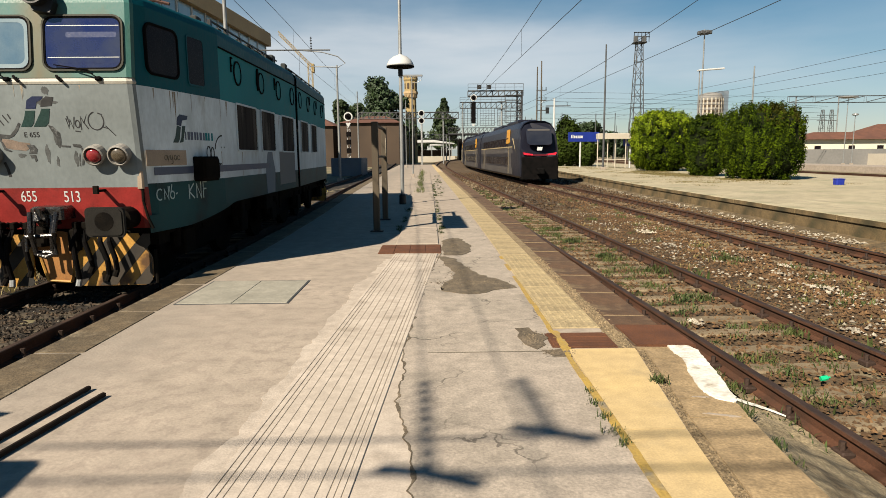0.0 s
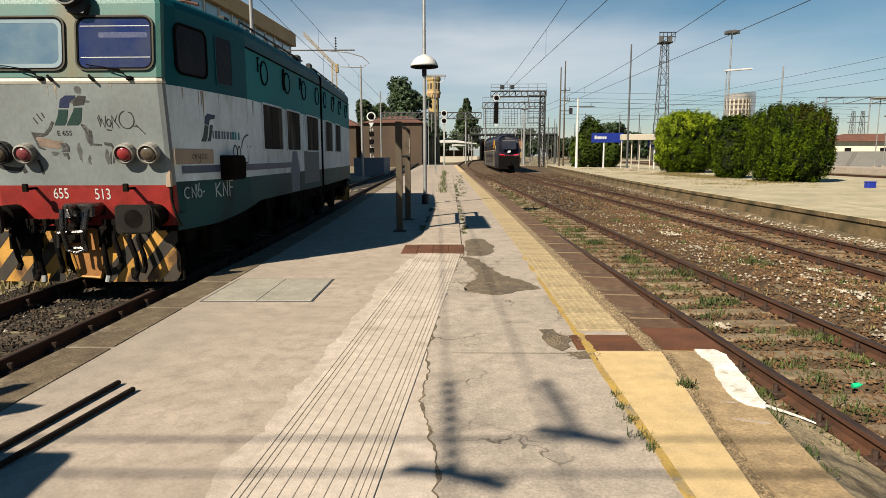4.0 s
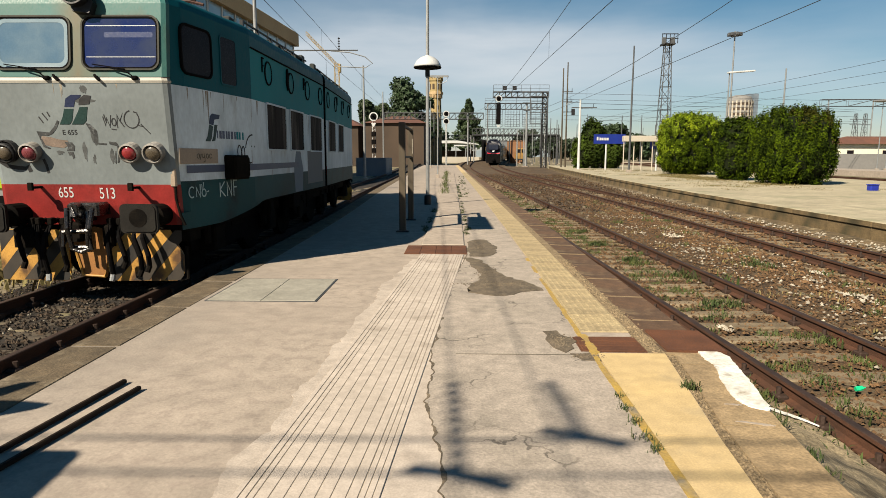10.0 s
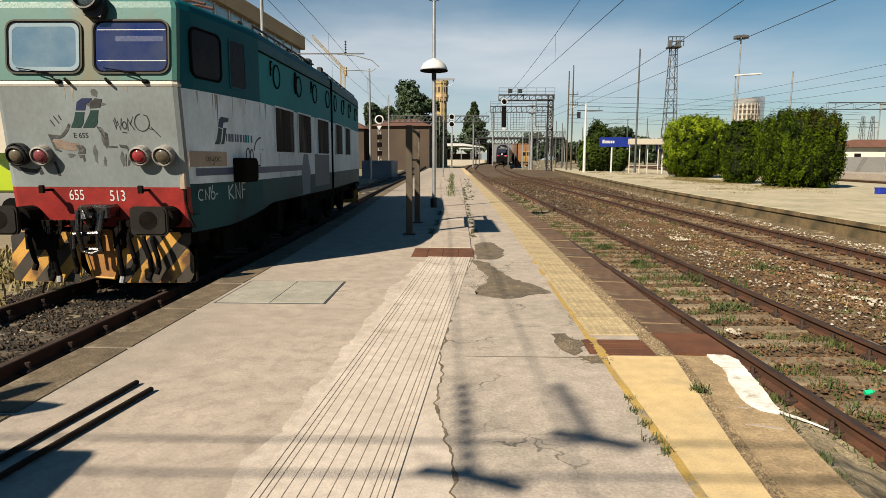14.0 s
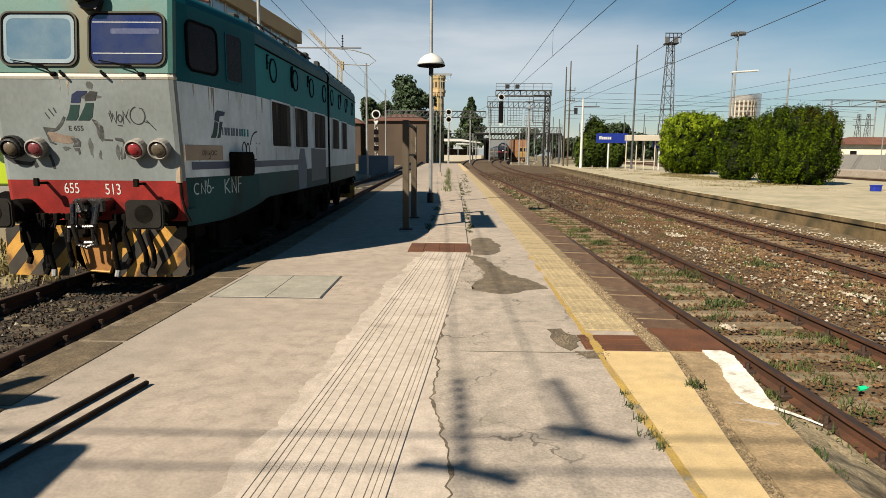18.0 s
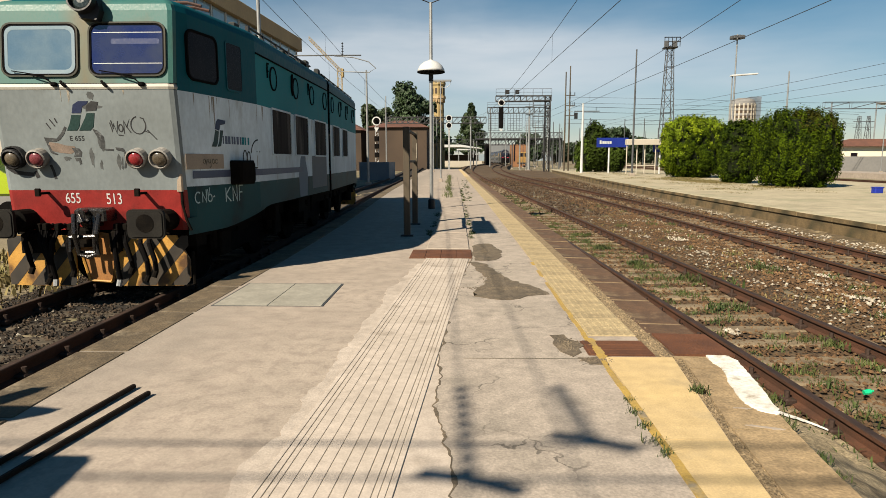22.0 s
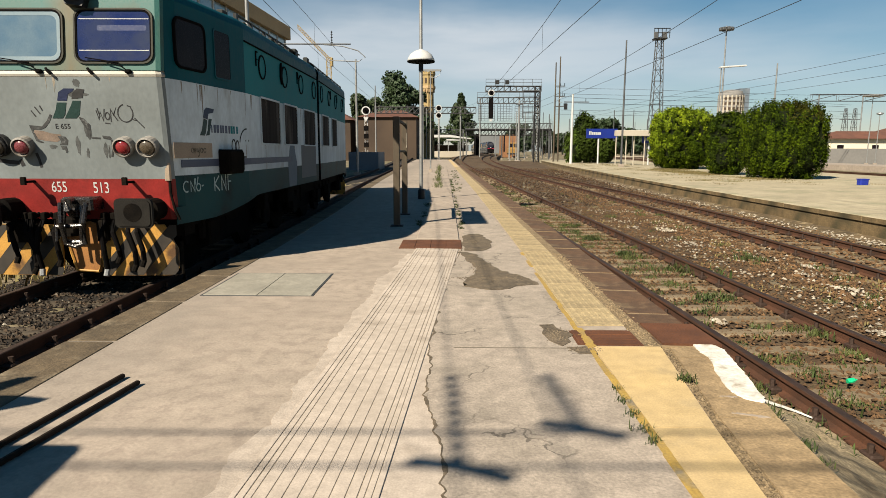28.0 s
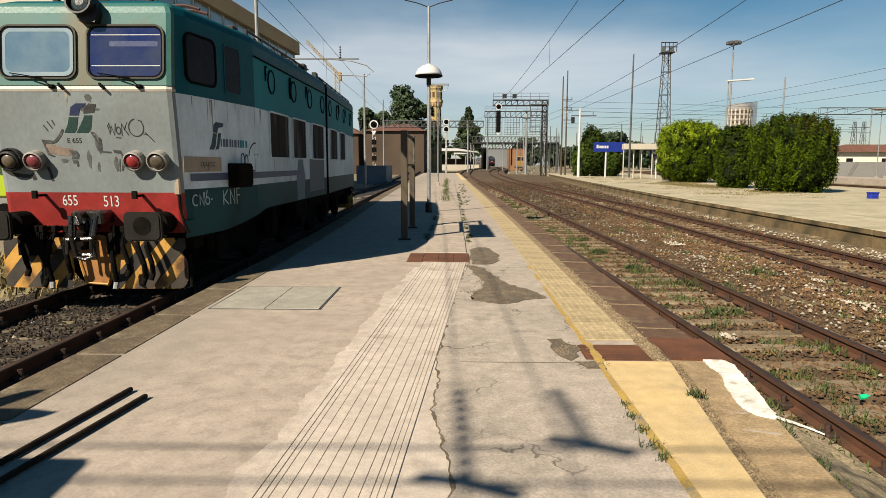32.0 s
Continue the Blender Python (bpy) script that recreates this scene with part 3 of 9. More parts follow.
def tube(bm, pts, r, seg=8, r1=None, cap=True):
    """A round bar along the points, tapering from r to r1."""
    pts = [Vector(p) for p in pts]
    r1 = r if r1 is None else r1
    rings = []
    for i, p in enumerate(pts):
        d = (pts[min(i + 1, len(pts) - 1)] - pts[max(i - 1, 0)]).normalized()
        up = Vector((0, 0, 1)) if abs(d.z) < 0.9 else Vector((1, 0, 0))
        a = d.cross(up).normalized()
        b = a.cross(d)
        rr = r + (r1 - r) * i / max(len(pts) - 1, 1)
        rings.append([bm.verts.new(p + (a * math.cos(2 * math.pi * k / seg) + b * math.sin(2 * math.pi * k / seg)) * rr) for k in range(seg)])
    for a, b in zip(rings, rings[1:]):
        for k in range(seg):
            bm.faces.new((a[k], a[(k + 1) % seg], b[(k + 1) % seg], b[k]))
    if cap:
        bm.faces.new(rings[0][::-1])
        bm.faces.new(rings[-1])


def lathe(bm, profile, seg=16, m=None):
    """Turns (r, z) pairs round the z axis; closed at both ends."""
    rings = []
    for r, z in profile:
        ring = [Vector((r * math.cos(2 * math.pi * k / seg), r * math.sin(2 * math.pi * k / seg), z)) for k in range(seg)]
        rings.append([bm.verts.new(m @ p if m is not None else p) for p in ring])
    for a, b in zip(rings, rings[1:]):
        for k in range(seg):
            bm.faces.new((a[k], a[(k + 1) % seg], b[(k + 1) % seg], b[k]))
    bm.faces.new(rings[0][::-1])
    bm.faces.new(rings[-1])


def prism(bm, poly, z0, z1, m=None, idx=0):
    """A flat polygon of (x, y) raised from z0 to z1."""
    lo = [Vector((x, y, z0)) for x, y in poly]
    hi = [Vector((x, y, z1)) for x, y in poly]
    if m is not None:
        lo, hi = [m @ p for p in lo], [m @ p for p in hi]
    lo, hi = [bm.verts.new(p) for p in lo], [bm.verts.new(p) for p in hi]
    bm.faces.new(lo[::-1]).material_index = idx
    bm.faces.new(hi).material_index = idx
    for i in range(len(poly)):
        j = (i + 1) % len(poly)
        bm.faces.new((lo[i], lo[j], hi[j], hi[i])).material_index = idx


def rounded(x0, x1, z0, z1, r, n=4):
    """The outline of a rectangle with round corners."""
    out = []
    for cx, cz, a0 in ((x1 - r, z1 - r, 0), (x0 + r, z1 - r, 90), (x0 + r, z0 + r, 180), (x1 - r, z0 + r, 270)):
        for k in range(n + 1):
            a = radians(a0 + 90 * k / n)
            out.append((cx + r * math.cos(a), cz + r * math.sin(a)))
    return out


def frame_ring(bm, outer, inner, z0, z1, m=None):
    """A flat ring between two outlines of equal length."""
    def put(poly, z):
        return [bm.verts.new((m @ Vector((x, y, z))) if m is not None else Vector((x, y, z))) for x, y in poly]
    a, b, c, d = put(outer, z0), put(outer, z1), put(inner, z1), put(inner, z0)
    for i in range(len(outer)):
        j = (i + 1) % len(outer)
        for p, q in ((a, b), (b, c), (c, d), (d, a)):
            bm.faces.new((p[i], p[j], q[j], q[i]))


def lettering(name, text, size, material, parent, m, label="", depth=0.004, align="CENTER"):
    cu = bpy.data.curves.new(name, "FONT")
    cu.body, cu.size, cu.extrude, cu.align_x, cu.align_y = text, size, depth, align, "CENTER"
    tmp = bpy.data.objects.new(name, cu)
    scene.collection.objects.link(tmp)
    me = bpy.data.meshes.new_from_object(tmp.evaluated_get(bpy.context.evaluated_depsgraph_get()))
    bpy.data.objects.remove(tmp)
    me.materials.clear()
    me.materials.append(material)
    return share(name, me, parent, m, label)


def lerp(table, y):
    """A smooth line through (y, x) pairs, straight outside them."""
    t = table
    if y <= t[0][0]:
        return t[0][1]
    for (a, b), (c, d) in zip(t, t[1:]):
        if y <= c:
            k = (y - a) / (c - a)
            return b + (d - b) * k
    (a, b), (c, d) = t[-2], t[-1]
    return d + (d - b) / (c - a) * (y - c)


def smooth_line(table, y, w=6.0):
    return sum(lerp(table, y + w * k / 3) for k in (-3, -2, -1, 0, 1, 2, 3)) / 7

# ---------------------------------------------------------------- ground and railway
Z_L, Z_R = -0.20, -0.38                      # rail tops of the bay track and of the running lines
BAY = [(-40, -4.67), (14, -4.67), (29, -5.30), (62, -6.05), (125, -7.3), (200, -10)]
LINE_A = [(-40, 5.3), (0, 3.87), (4.3, 3.705), (8, 3.55), (31, 2.97), (60, 2.25), (100, 1.3), (140, 3.0), (190, 7.6), (230, 12), (330, 15)]
LINE_B = [(-40, 7.9), (28, 7.85), (44, 7.3), (60, 6.95), (92, 6.1), (108, 6.3), (130, 7.7), (165, 11.2), (195, 14.2), (220, 15.8), (250, 15.9), (290, 15.0), (330, 14.0), (420, 11.5)]
LINE_C = [(-40, 31.5), (200, 35.0), (300, 36)]
LINE_D = [(-40, 36.3), (200, 39.5), (300, 40.5)]


FAR_KERB = [(-20, 10.0), (18.6, 10.2), (36.8, 10.75), (66.9, 12.4), (100, 14.6), (130, 17.0)]


def bay_x(y):
    return smooth_line(BAY, y)


def a_x(y):
    return smooth_line(LINE_A, y)


def b_x(y):
    return smooth_line(LINE_B, y, 12)


def climb(y):
    """How far the line has risen at y."""
    k = min(max((y - 62) / 82, 0), 1)
    return 0.70 * k * k * (3 - 2 * k)


def steps(y0, y1, near, far):
    """Values from y0 to y1, closely spaced near the camera and wider away from it."""
    out, y = [], y0
    while y < y1:
        out.append(y)
        y += near + (far - near) * min(max(y - 12, 0) / 100, 1)
    return out + [y1]


def ground():
    bm = bmesh.new()
    xs = [-2500, -600, -120, -40, -9, -3.4, -2.4, 1.6, 12, 50, 150, 600, 2500]
    zs = [-0.40] * 6 + [-0.58] * 7
    ys = [-2500, -300, -60, -20, 0, 20, 60, 120, 250, 600, 2500]
    g = [[bm.verts.new((x, y, z)) for x, z in zip(xs, zs)] for y in ys]
    for j in range(len(ys) - 1):
        for i in range(len(xs) - 1):
            bm.faces.new((g[j][i], g[j][i + 1], g[j + 1][i + 1], g[j + 1][i]))
    tagged(part("ground", bm, M["earth"], None, "dry earth and thin grass round the tracks"), category="ground", kind="structure")


def ballast(name, fx0, fx1, y0, y1, z, cell, label, rough=0.035, material="ballast"):
    """A bed of ballast with an uneven top between two lines."""
    bm = bmesh.new()
    rows = []
    for y in steps(y0, y1, cell, 4.0):
        n = max(int((fx1(10) - fx0(10)) / max(cell, 0.16)), 4)
        row = []
        for i in range(n + 1):
            x = fx0(y) + (fx1(y) - fx0(y)) * i / n
            e = 0 if 0 < i < n else -0.12
            row.append(bm.verts.new((x, y, z + (climb(y) if e == 0 else -0.12) + rough * (noise.noise((x * 2.3, y * 2.3, 0)) + 0.6 * noise.noise((x * 9, y * 9, 4))))))
        rows.append(row)
    for a, b in zip(rows, rows[1:]):
        for i in range(len(a) - 1):
            bm.faces.new((a[i], a[i + 1], b[i + 1], b[i]))
    return tagged(part(name, bm, M[material], None, label), category="ballast", kind="structure")


RAIL = [(-0.07, -0.155), (0.07, -0.155), (0.07, -0.14), (0.012, -0.12), (0.012, -0.045), (0.036, -0.035), (0.036, -0.006),
        (0.028, 0.0), (-0.028, 0.0), (-0.036, -0.006), (-0.036, -0.035), (-0.012, -0.045), (-0.012, -0.12), (-0.07, -0.14)]


def rail(parent, fx, off, y0, y1, z):
    bm = bmesh.new()
    rings = [[bm.verts.new((fx(y) + off + a, y, z + b + climb(y))) for a, b in RAIL] for y in steps(y0, y1, 2.0, 6.0)]
    n = len(RAIL)
    for a, b in zip(rings, rings[1:]):
        for i in range(n):
            bm.faces.new((a[i], a[(i + 1) % n], b[(i + 1) % n], b[i])).material_index = 1 if 6 <= i <= 8 else 0
    bm.faces.new(rings[0])
    bm.faces.new(rings[-1][::-1])
    part("rail", bm, [M["rail_web"], M["rail_head"]], parent)


def sleeper_mesh(material):
    bm = bmesh.new()
    box(bm, -1.2, 1.2, -0.125, 0.125, -0.16, 0.0, 0.02)
    return mesh_of("sleeper", bm, M[material])


def clip_mesh():
    bm = bmesh.new()
    for s in (-1, 1):
        box(bm, s * 0.075 - 0.05, s * 0.075 + 0.05, -0.065, 0.065, 0.0, 0.05, 0.012)
        tube(bm, [(s * 0.085, 0, 0.03), (s * 0.085, 0, 0.11)], 0.024, 6)
    return mesh_of("rail_fastening", bm, M["rail_head"])


SLEEPER, SLEEPER_OILY, CLIP = sleeper_mesh("sleeper"), sleeper_mesh("sleeper_oily"), clip_mesh()


def track(fx, z, y0, y1, sl0, sl1, label, fast=30):
    t = thing("railway_track", label=label, category="railway track", kind="structure")
    for s in (-1, 1):
        rail(t, fx, s * 0.755, y0, y1, z)
    y = sl0
    while y < sl1:
        turn = -math.degrees(math.atan((fx(y + 1) - fx(y - 1)) / 2))
        jig = random.uniform(-1.2, 1.2)
        share("sleeper", SLEEPER_OILY if fx is bay_x else SLEEPER, t, pose(fx(y), y + random.uniform(-0.02, 0.02), z - (0.158 if fx is a_x else 0.166) + random.uniform(-0.010, 0.004), 0, 0, turn + jig))
        if y < fast:
            for s in (-1, 1):
                share("rail_fastening", CLIP, t, pose(fx(y) + s * 0.755, y, z - 0.150, 0, 0, turn))
        y += 0.62
    return t


def stones(name, n, fx, fy, z, size, material, label, parent=None):
    """Loose stones as small uneven eight-sided lumps."""
    rng = np.random.default_rng(sum(map(ord, name)) + n)
    verts, faces = [], []
    base = np.array([(1, 0, 0), (-1, 0, 0), (0, 1, 0), (0, -1, 0), (0, 0, 0.8), (0, 0, -0.5)], float)
    tri = [(0, 2, 4), (2, 1, 4), (1, 3, 4), (3, 0, 4), (2, 0, 5), (1, 2, 5), (3, 1, 5), (0, 3, 5)]
    for i in range(n):
        y = fy(rng)
        x = fx(rng, y)
        s = size * rng.uniform(0.55, 1.5)
        a = rng.uniform(0, 6.28)
        r = np.array([[math.cos(a), -math.sin(a), 0], [math.sin(a), math.cos(a), 0], [0, 0, 1]])
        p = (base * rng.uniform(0.6, 1.3, (6, 3)) * s) @ r.T + (x, y, z + s * 0.25)
        k = len(verts)
        verts += [tuple(v) for v in p]
        faces += [(k + a_, k + b_, k + c_) for a_, b_, c_ in tri]
    me = bpy.data.meshes.new(name)
    me.from_pydata(verts, [], faces)
    me.materials.append(material)
    return tagged(new(name, me), label, "stones", kind="stuff")


def blades(name, spots, material, label, height=0.14, spread=0.12, per=26, width=0.014, cat="weeds"):
    """Tufts of narrow bent blades at the given spots (x, y, z, size)."""
    rng = np.random.default_rng(sum(map(ord, name)))
    verts, faces = [], []
    for x, y, z, s in spots:
        for _ in range(per):
            a, ln = rng.uniform(0, 6.28), height * s * rng.uniform(0.4, 1.2)
            rx, ry = rng.normal(0, spread * s * 0.5, 2)
            dx, dy = math.cos(a), math.sin(a)
            w, bend = width * s * rng.uniform(0.6, 1.6), rng.uniform(0.15, 0.9)
            k = len(verts)
            px, py = x + rx, y + ry
            verts += [(px - dy * w, py + dx * w, z), (px + dy * w, py - dx * w, z),
                      (px + dx * ln * bend * 0.4 + dy * w * 0.8, py + dy * ln * bend * 0.4 - dx * w * 0.8, z + ln * 0.6),
                      (px + dx * ln * bend * 0.4 - dy * w * 0.8, py + dy * ln * bend * 0.4 + dx * w * 0.8, z + ln * 0.6),
                      (px + dx * ln * bend, py + dy * ln * bend, z + ln * (1.05 - 0.4 * bend))]
            faces += [(k, k + 1, k + 2, k + 3), (k + 3, k + 2, k + 4)]
    me = bpy.data.meshes.new(name)
    me.from_pydata(verts, [], faces)
    me.materials.append(material)
    return tagged(new(name, me), label, cat, kind="stuff")


ground()
ballast("ballast_running_lines", lambda y: max(1.55, -9) if y < 60 else a_x(y) - 2.2, lambda y: max(b_x(y) + 2.2, lerp(FAR_KERB, y) - 0.1 if y < 108 else 0), -5, 330, Z_R - 0.19, 0.17, "brown ballast with weeds between the running lines")
ballast("ballast_bay", lambda y: bay_x(y) - 1.9, lambda y: bay_x(y) + 1.75, -5, 140, Z_L - 0.19, 0.17, "dark oil-soaked ballast of the bay track", 0.035, "ballast_oily")
track(bay_x, Z_L, -5, 140, -3.4, 34, "rusty bay track on concrete sleepers under the locomotive", 13)
track(a_x, Z_R, -5, 320, 1.6, 52, "rusty running track on concrete sleepers overgrown with weeds")
track(b_x, Z_R, -5, 400, 6.5, 44, "rusty running track beside the far platform", 34)
for line, lab in ((LINE_C, "rusty sidings beyond the far platform"), (LINE_D, "rusty sidings beyond the far platform")):
    track(lambda y, q=line: lerp(q, y), Z_R, -5, 200, 40, 41, lab, 0)

NEAR = lambda lo, hi: (lambda r: lo + (hi - lo) * r.random() ** 1.8)
stones("ballast_stones_running_line", 22000, lambda r, y: r.uniform(2.75, 6.8), NEAR(2.6, 24), Z_R - 0.17, 0.022, M["stone"], "brown and grey ballast stones")
stones("ballast_stones_far_line", 9000, lambda r, y: r.uniform(5.6, 9.9), NEAR(7, 34), Z_R - 0.17, 0.030, M["stone"], "brown and grey ballast stones")
stones("ballast_stones_bay", 9000, lambda r, y: bay_x(y) + r.uniform(-1.7, 0.95), NEAR(2.8, 12), Z_L - 0.17, 0.022, M["stone_oily"], "dark ballast stones in the bay track")


stones("ballast_stones_distance", 7000, lambda r, y: r.uniform(a_x(y) - 1.2, lerp(FAR_KERB, y) - 0.3), lambda r: r.uniform(24, 75), Z_R - 0.17, 0.05, M["stone"], "brown and grey ballast stones")
PALE = [(5.1, 0, 0.12), (5.7, 0, 0.3), (6.2, 0, 0.15), (5.4, 0, 0.6), (6.6, 0, 0.35)]


def pale_x(r, y):
    c = PALE[int(r.integers(0, len(PALE)))]
    return c[0] + r.normal(0, c[2])


stones("pale_stones", 800, pale_x, lambda r: r.choice((6.2, 7.1, 8.4, 9.0, 10.6, 12.2, 13.5, 15.0, 17.4, 19.0, 22.0)) + r.normal(0, 0.35), Z_R - 0.155, 0.024, M["stone_light"], "pale limestone pieces strewn between the tracks")
HEAPS = [(5.78, 16.8, 0.20, 0.030, 60), (6.56, 11.4, 0.10, 0.026, 40), (3.31, 7.6, 0.07, 0.020, 40), (6.03, 9.4, 0.22, 0.026, 45), (5.5, 14.2, 0.18, 0.026, 40), (5.0, 7.1, 0.10, 0.020, 20)]
for hx, hy, sp, size, n in HEAPS:
    stones("pale_stone_heap", n, lambda r, y, hx=hx, sp=sp: hx + r.normal(0, sp * 0.6), lambda r, hy=hy, sp=sp: hy + r.normal(0, sp * 1.1), Z_R - 0.15, size, M["stone_light"], "small heap of white crushed limestone")
stones("pale_stones_bay", 90, lambda r, y: bay_x(y) + r.normal(-0.5, 0.35), lambda r: r.uniform(4.8, 8.6), Z_L - 0.16, 0.02, M["stone_light"], "pale stone pieces in the bay track")
stones("pale_stones_by_kerb", 420, lambda r, y: lerp(FAR_KERB, y) - 0.45 + r.normal(0, 0.22), NEAR(14, 46), Z_R - 0.13, 0.032, M["stone_light"], "pale stone pieces along the far kerb")

rw = np.random.default_rng(5)
weeds = [(a_x(y) + rw.normal(-0.15, 0.36), y, Z_R - 0.17, rw.uniform(0.35, 0.9)) for y in 5 + 34 * rw.random(270) ** 1.2]
weeds += [(6.3 + rw.normal(0, 0.5), y, Z_R - 0.17, rw.uniform(0.5, 1.2)) for y in 6 + 26 * rw.random(40) ** 1.4]
weeds += [(a_x(y) - 1.0 + rw.normal(0, 0.06), y, Z_R - 0.15, rw.uniform(0.5, 1.1)) for y in 3.9 + 2.0 * rw.random(9)]
blades("track_weeds", weeds, M["weed"], "green weeds between the sleepers", 0.11, 0.2, 34, 0.007)
hedge_weeds = [(a_x(y) + 0.9 + rw.normal(0, 0.2), y, Z_R - 0.16, rw.uniform(0.8, 1.8)) for y in (5.9, 6.1, 4.4, 4.6, 4.9, 10.4, 3.9, 4.1)]
for cx, cy, n in ((4.2, 7.15, 5), (5.85, 12.2, 5), (3.85, 8.9, 4), (4.15, 10.9, 6), (3.6, 12.6, 5), (3.4, 15.0, 6), (3.5, 17.5, 6)):
    hedge_weeds += [(cx + rw.normal(0, 0.12), cy + rw.normal(0, 0.2), Z_R - 0.16, rw.uniform(0.6, 1.2)) for _ in range(n)]
blades("bright_weeds", hedge_weeds, M["weed"], "bright green weed clumps by the rail", 0.11, 0.16, 40, 0.008)
dry = [(rw.uniform(-9.5, -6.2), y, -0.40, rw.uniform(0.6, 1.6)) for y in 6 + 30 * rw.random(700) ** 1.6]
blades("dry_grass_strip", dry, M["dry_grass"], "sunlit dry grass beside the bay track", 0.16, 0.5, 18)
dry2 = [(6.0 + rw.normal(0, 0.7), y, Z_R - 0.17, rw.uniform(0.4, 0.9)) for y in 5 + 22 * rw.random(70) ** 1.4]
blades("dry_track_grass", dry2, M["dry_grass"], "dry grass between the tracks", 0.1, 0.35, 16)

# ---------------------------------------------------------------- the platform
DRIFT = [(-30, 0.0), (10, 0.0), (25, -0.13), (36, -0.28), (105, -1.15), (120, -1.4)]


def edge_shift(y):
    return smooth_line(DRIFT, y)


def left_edge(y):
    return bay_x(y) + 1.53


def right_edge(y):
    return 1.98 + edge_shift(y)


def near_cut(y):
    """The platform edge draws in on the near side of the duct cover."""
    return -0.125 * min(max(4.88 - y, 0), 2.6) if y < 4.88 else 0.0


def slab_strip(name, fx0, fx1, ys, z0, z1, material, label, cat="pavement"):
    bm = bmesh.new()
    rings = []
    for y in ys:
        a, b = fx0(y), fx1(y)
        rings.append([bm.verts.new(p) for p in ((a, y, z0), (a, y, z1), (b, y, z1), (b, y, z0))])
    for p, q in zip(rings, rings[1:]):
        for i in range(4):
            bm.faces.new((p[i], p[(i + 1) % 4], q[(i + 1) % 4], q[i]))
    bm.faces.new(rings[0])
    bm.faces.new(rings[-1][::-1])
    return tagged(part(name, bm, material, None, label), category=cat, kind="structure")


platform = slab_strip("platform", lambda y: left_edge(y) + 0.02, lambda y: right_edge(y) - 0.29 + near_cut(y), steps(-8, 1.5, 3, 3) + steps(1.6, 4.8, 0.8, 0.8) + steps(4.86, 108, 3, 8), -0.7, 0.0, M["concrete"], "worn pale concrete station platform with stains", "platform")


def ragged(name, pts, z0, z1, material, label, jag=0.03, seed=1, cat="pavement", parent=None):
    """A thin sheet with a broken, ragged outline through the given corners."""
    rng = np.random.default_rng(seed)
    out = []
    for (ax, ay), (bx, by) in zip(pts, pts[1:] + pts[:1]):
        n = max(int(math.hypot(bx - ax, by - ay) / 0.09), 1)
        n = min(n, 60)
        for k in range(n):
            ln = math.hypot(bx - ax, by - ay)
            j = float(np.clip(rng.normal(0, jag), -1.6 * jag, 1.6 * jag)) if k else 0.0
            out.append((ax + (bx - ax) * k / n + (by - ay) / ln * j, ay + (by - ay) * k / n - (bx - ax) / ln * j))
    bm = bmesh.new()
    prism(bm, out, z0, z1)
    bmesh.ops.triangulate(bm, faces=bm.faces)
    ob = part(name, bm, material, parent, label)
    return ob if parent is not None else tagged(ob, category=cat, kind="structure")


ASPHALT_EDGE = [(-7, -0.10), (2.9, -0.04), (3.15, -0.06), (3.4, -0.08), (3.6, -0.12), (3.86, -0.165), (4.05, -0.175), (4.34, -0.14), (4.6, -0.15), (4.9, -0.165), (5.6, -0.13), (6.3, -0.115), (7.5, -0.06), (8.6, 0.06), (9.7, 0.18), (10.9, 0.26), (16, 0.30)]
CEMENT_EDGE = [(-6, -1.62), (2.0, -1.15), (3.0, -1.12), (3.6, -1.03), (5.2, -0.95), (6.0, -0.93), (6.6, -0.84), (7.4, -0.88), (8.2, -0.76), (9.5, -0.62)]


def crumble(y, seed, amount):
    """A broken edge's offset at y."""
    return amount * (1.4 * noise.noise((y * 3.1, seed, 0)) + noise.noise((y * 11.0, seed, 5)) + 0.6 * noise.noise((y * 31.0, seed, 9)))


slab_strip("asphalt_layer", lambda y: lerp(ASPHALT_EDGE, y) + crumble(y, 3, 0.028), lambda y: lerp([(9.4, 1.10), (16, 1.02)], y) if y > 9.4 else 1.10, list(np.arange(-7, 16, 0.035)), -0.004, 0.006, M["asphalt"], "cracked grey asphalt strip of the platform")
slab_strip("asphalt_crumble", lambda y: lerp(ASPHALT_EDGE, y) + crumble(y, 3, 0.028) - 0.004, lambda y: lerp(ASPHALT_EDGE, y) + crumble(y, 3, 0.028) + 0.004 + 0.035 * max(noise.noise((y * 6.0, 2, 1)), 0) ** 0.7, list(np.arange(-7, 10.8, 0.035)), -0.004, 0.0075, M["patch"], "crumbled brown edge of the asphalt")
slab_strip("cement_bed", lambda y: lerp(CEMENT_EDGE, y) + crumble(y, 7, 0.034), lambda y: lerp(ASPHALT_EDGE, y) + 0.05, list(np.arange(-6, 9.5, 0.05)), -0.004, 0.003, M["cement"], "pale cement laid round the guiding strip")
bm = bmesh.new()
box(bm, 0.03, 1.06, 4.825, 4.838, 0.0, 0.0085)
tagged(part("sawn_joint", bm, M["groove"], None, "thin sawn joint across the asphalt"), category="pavement", kind="structure")
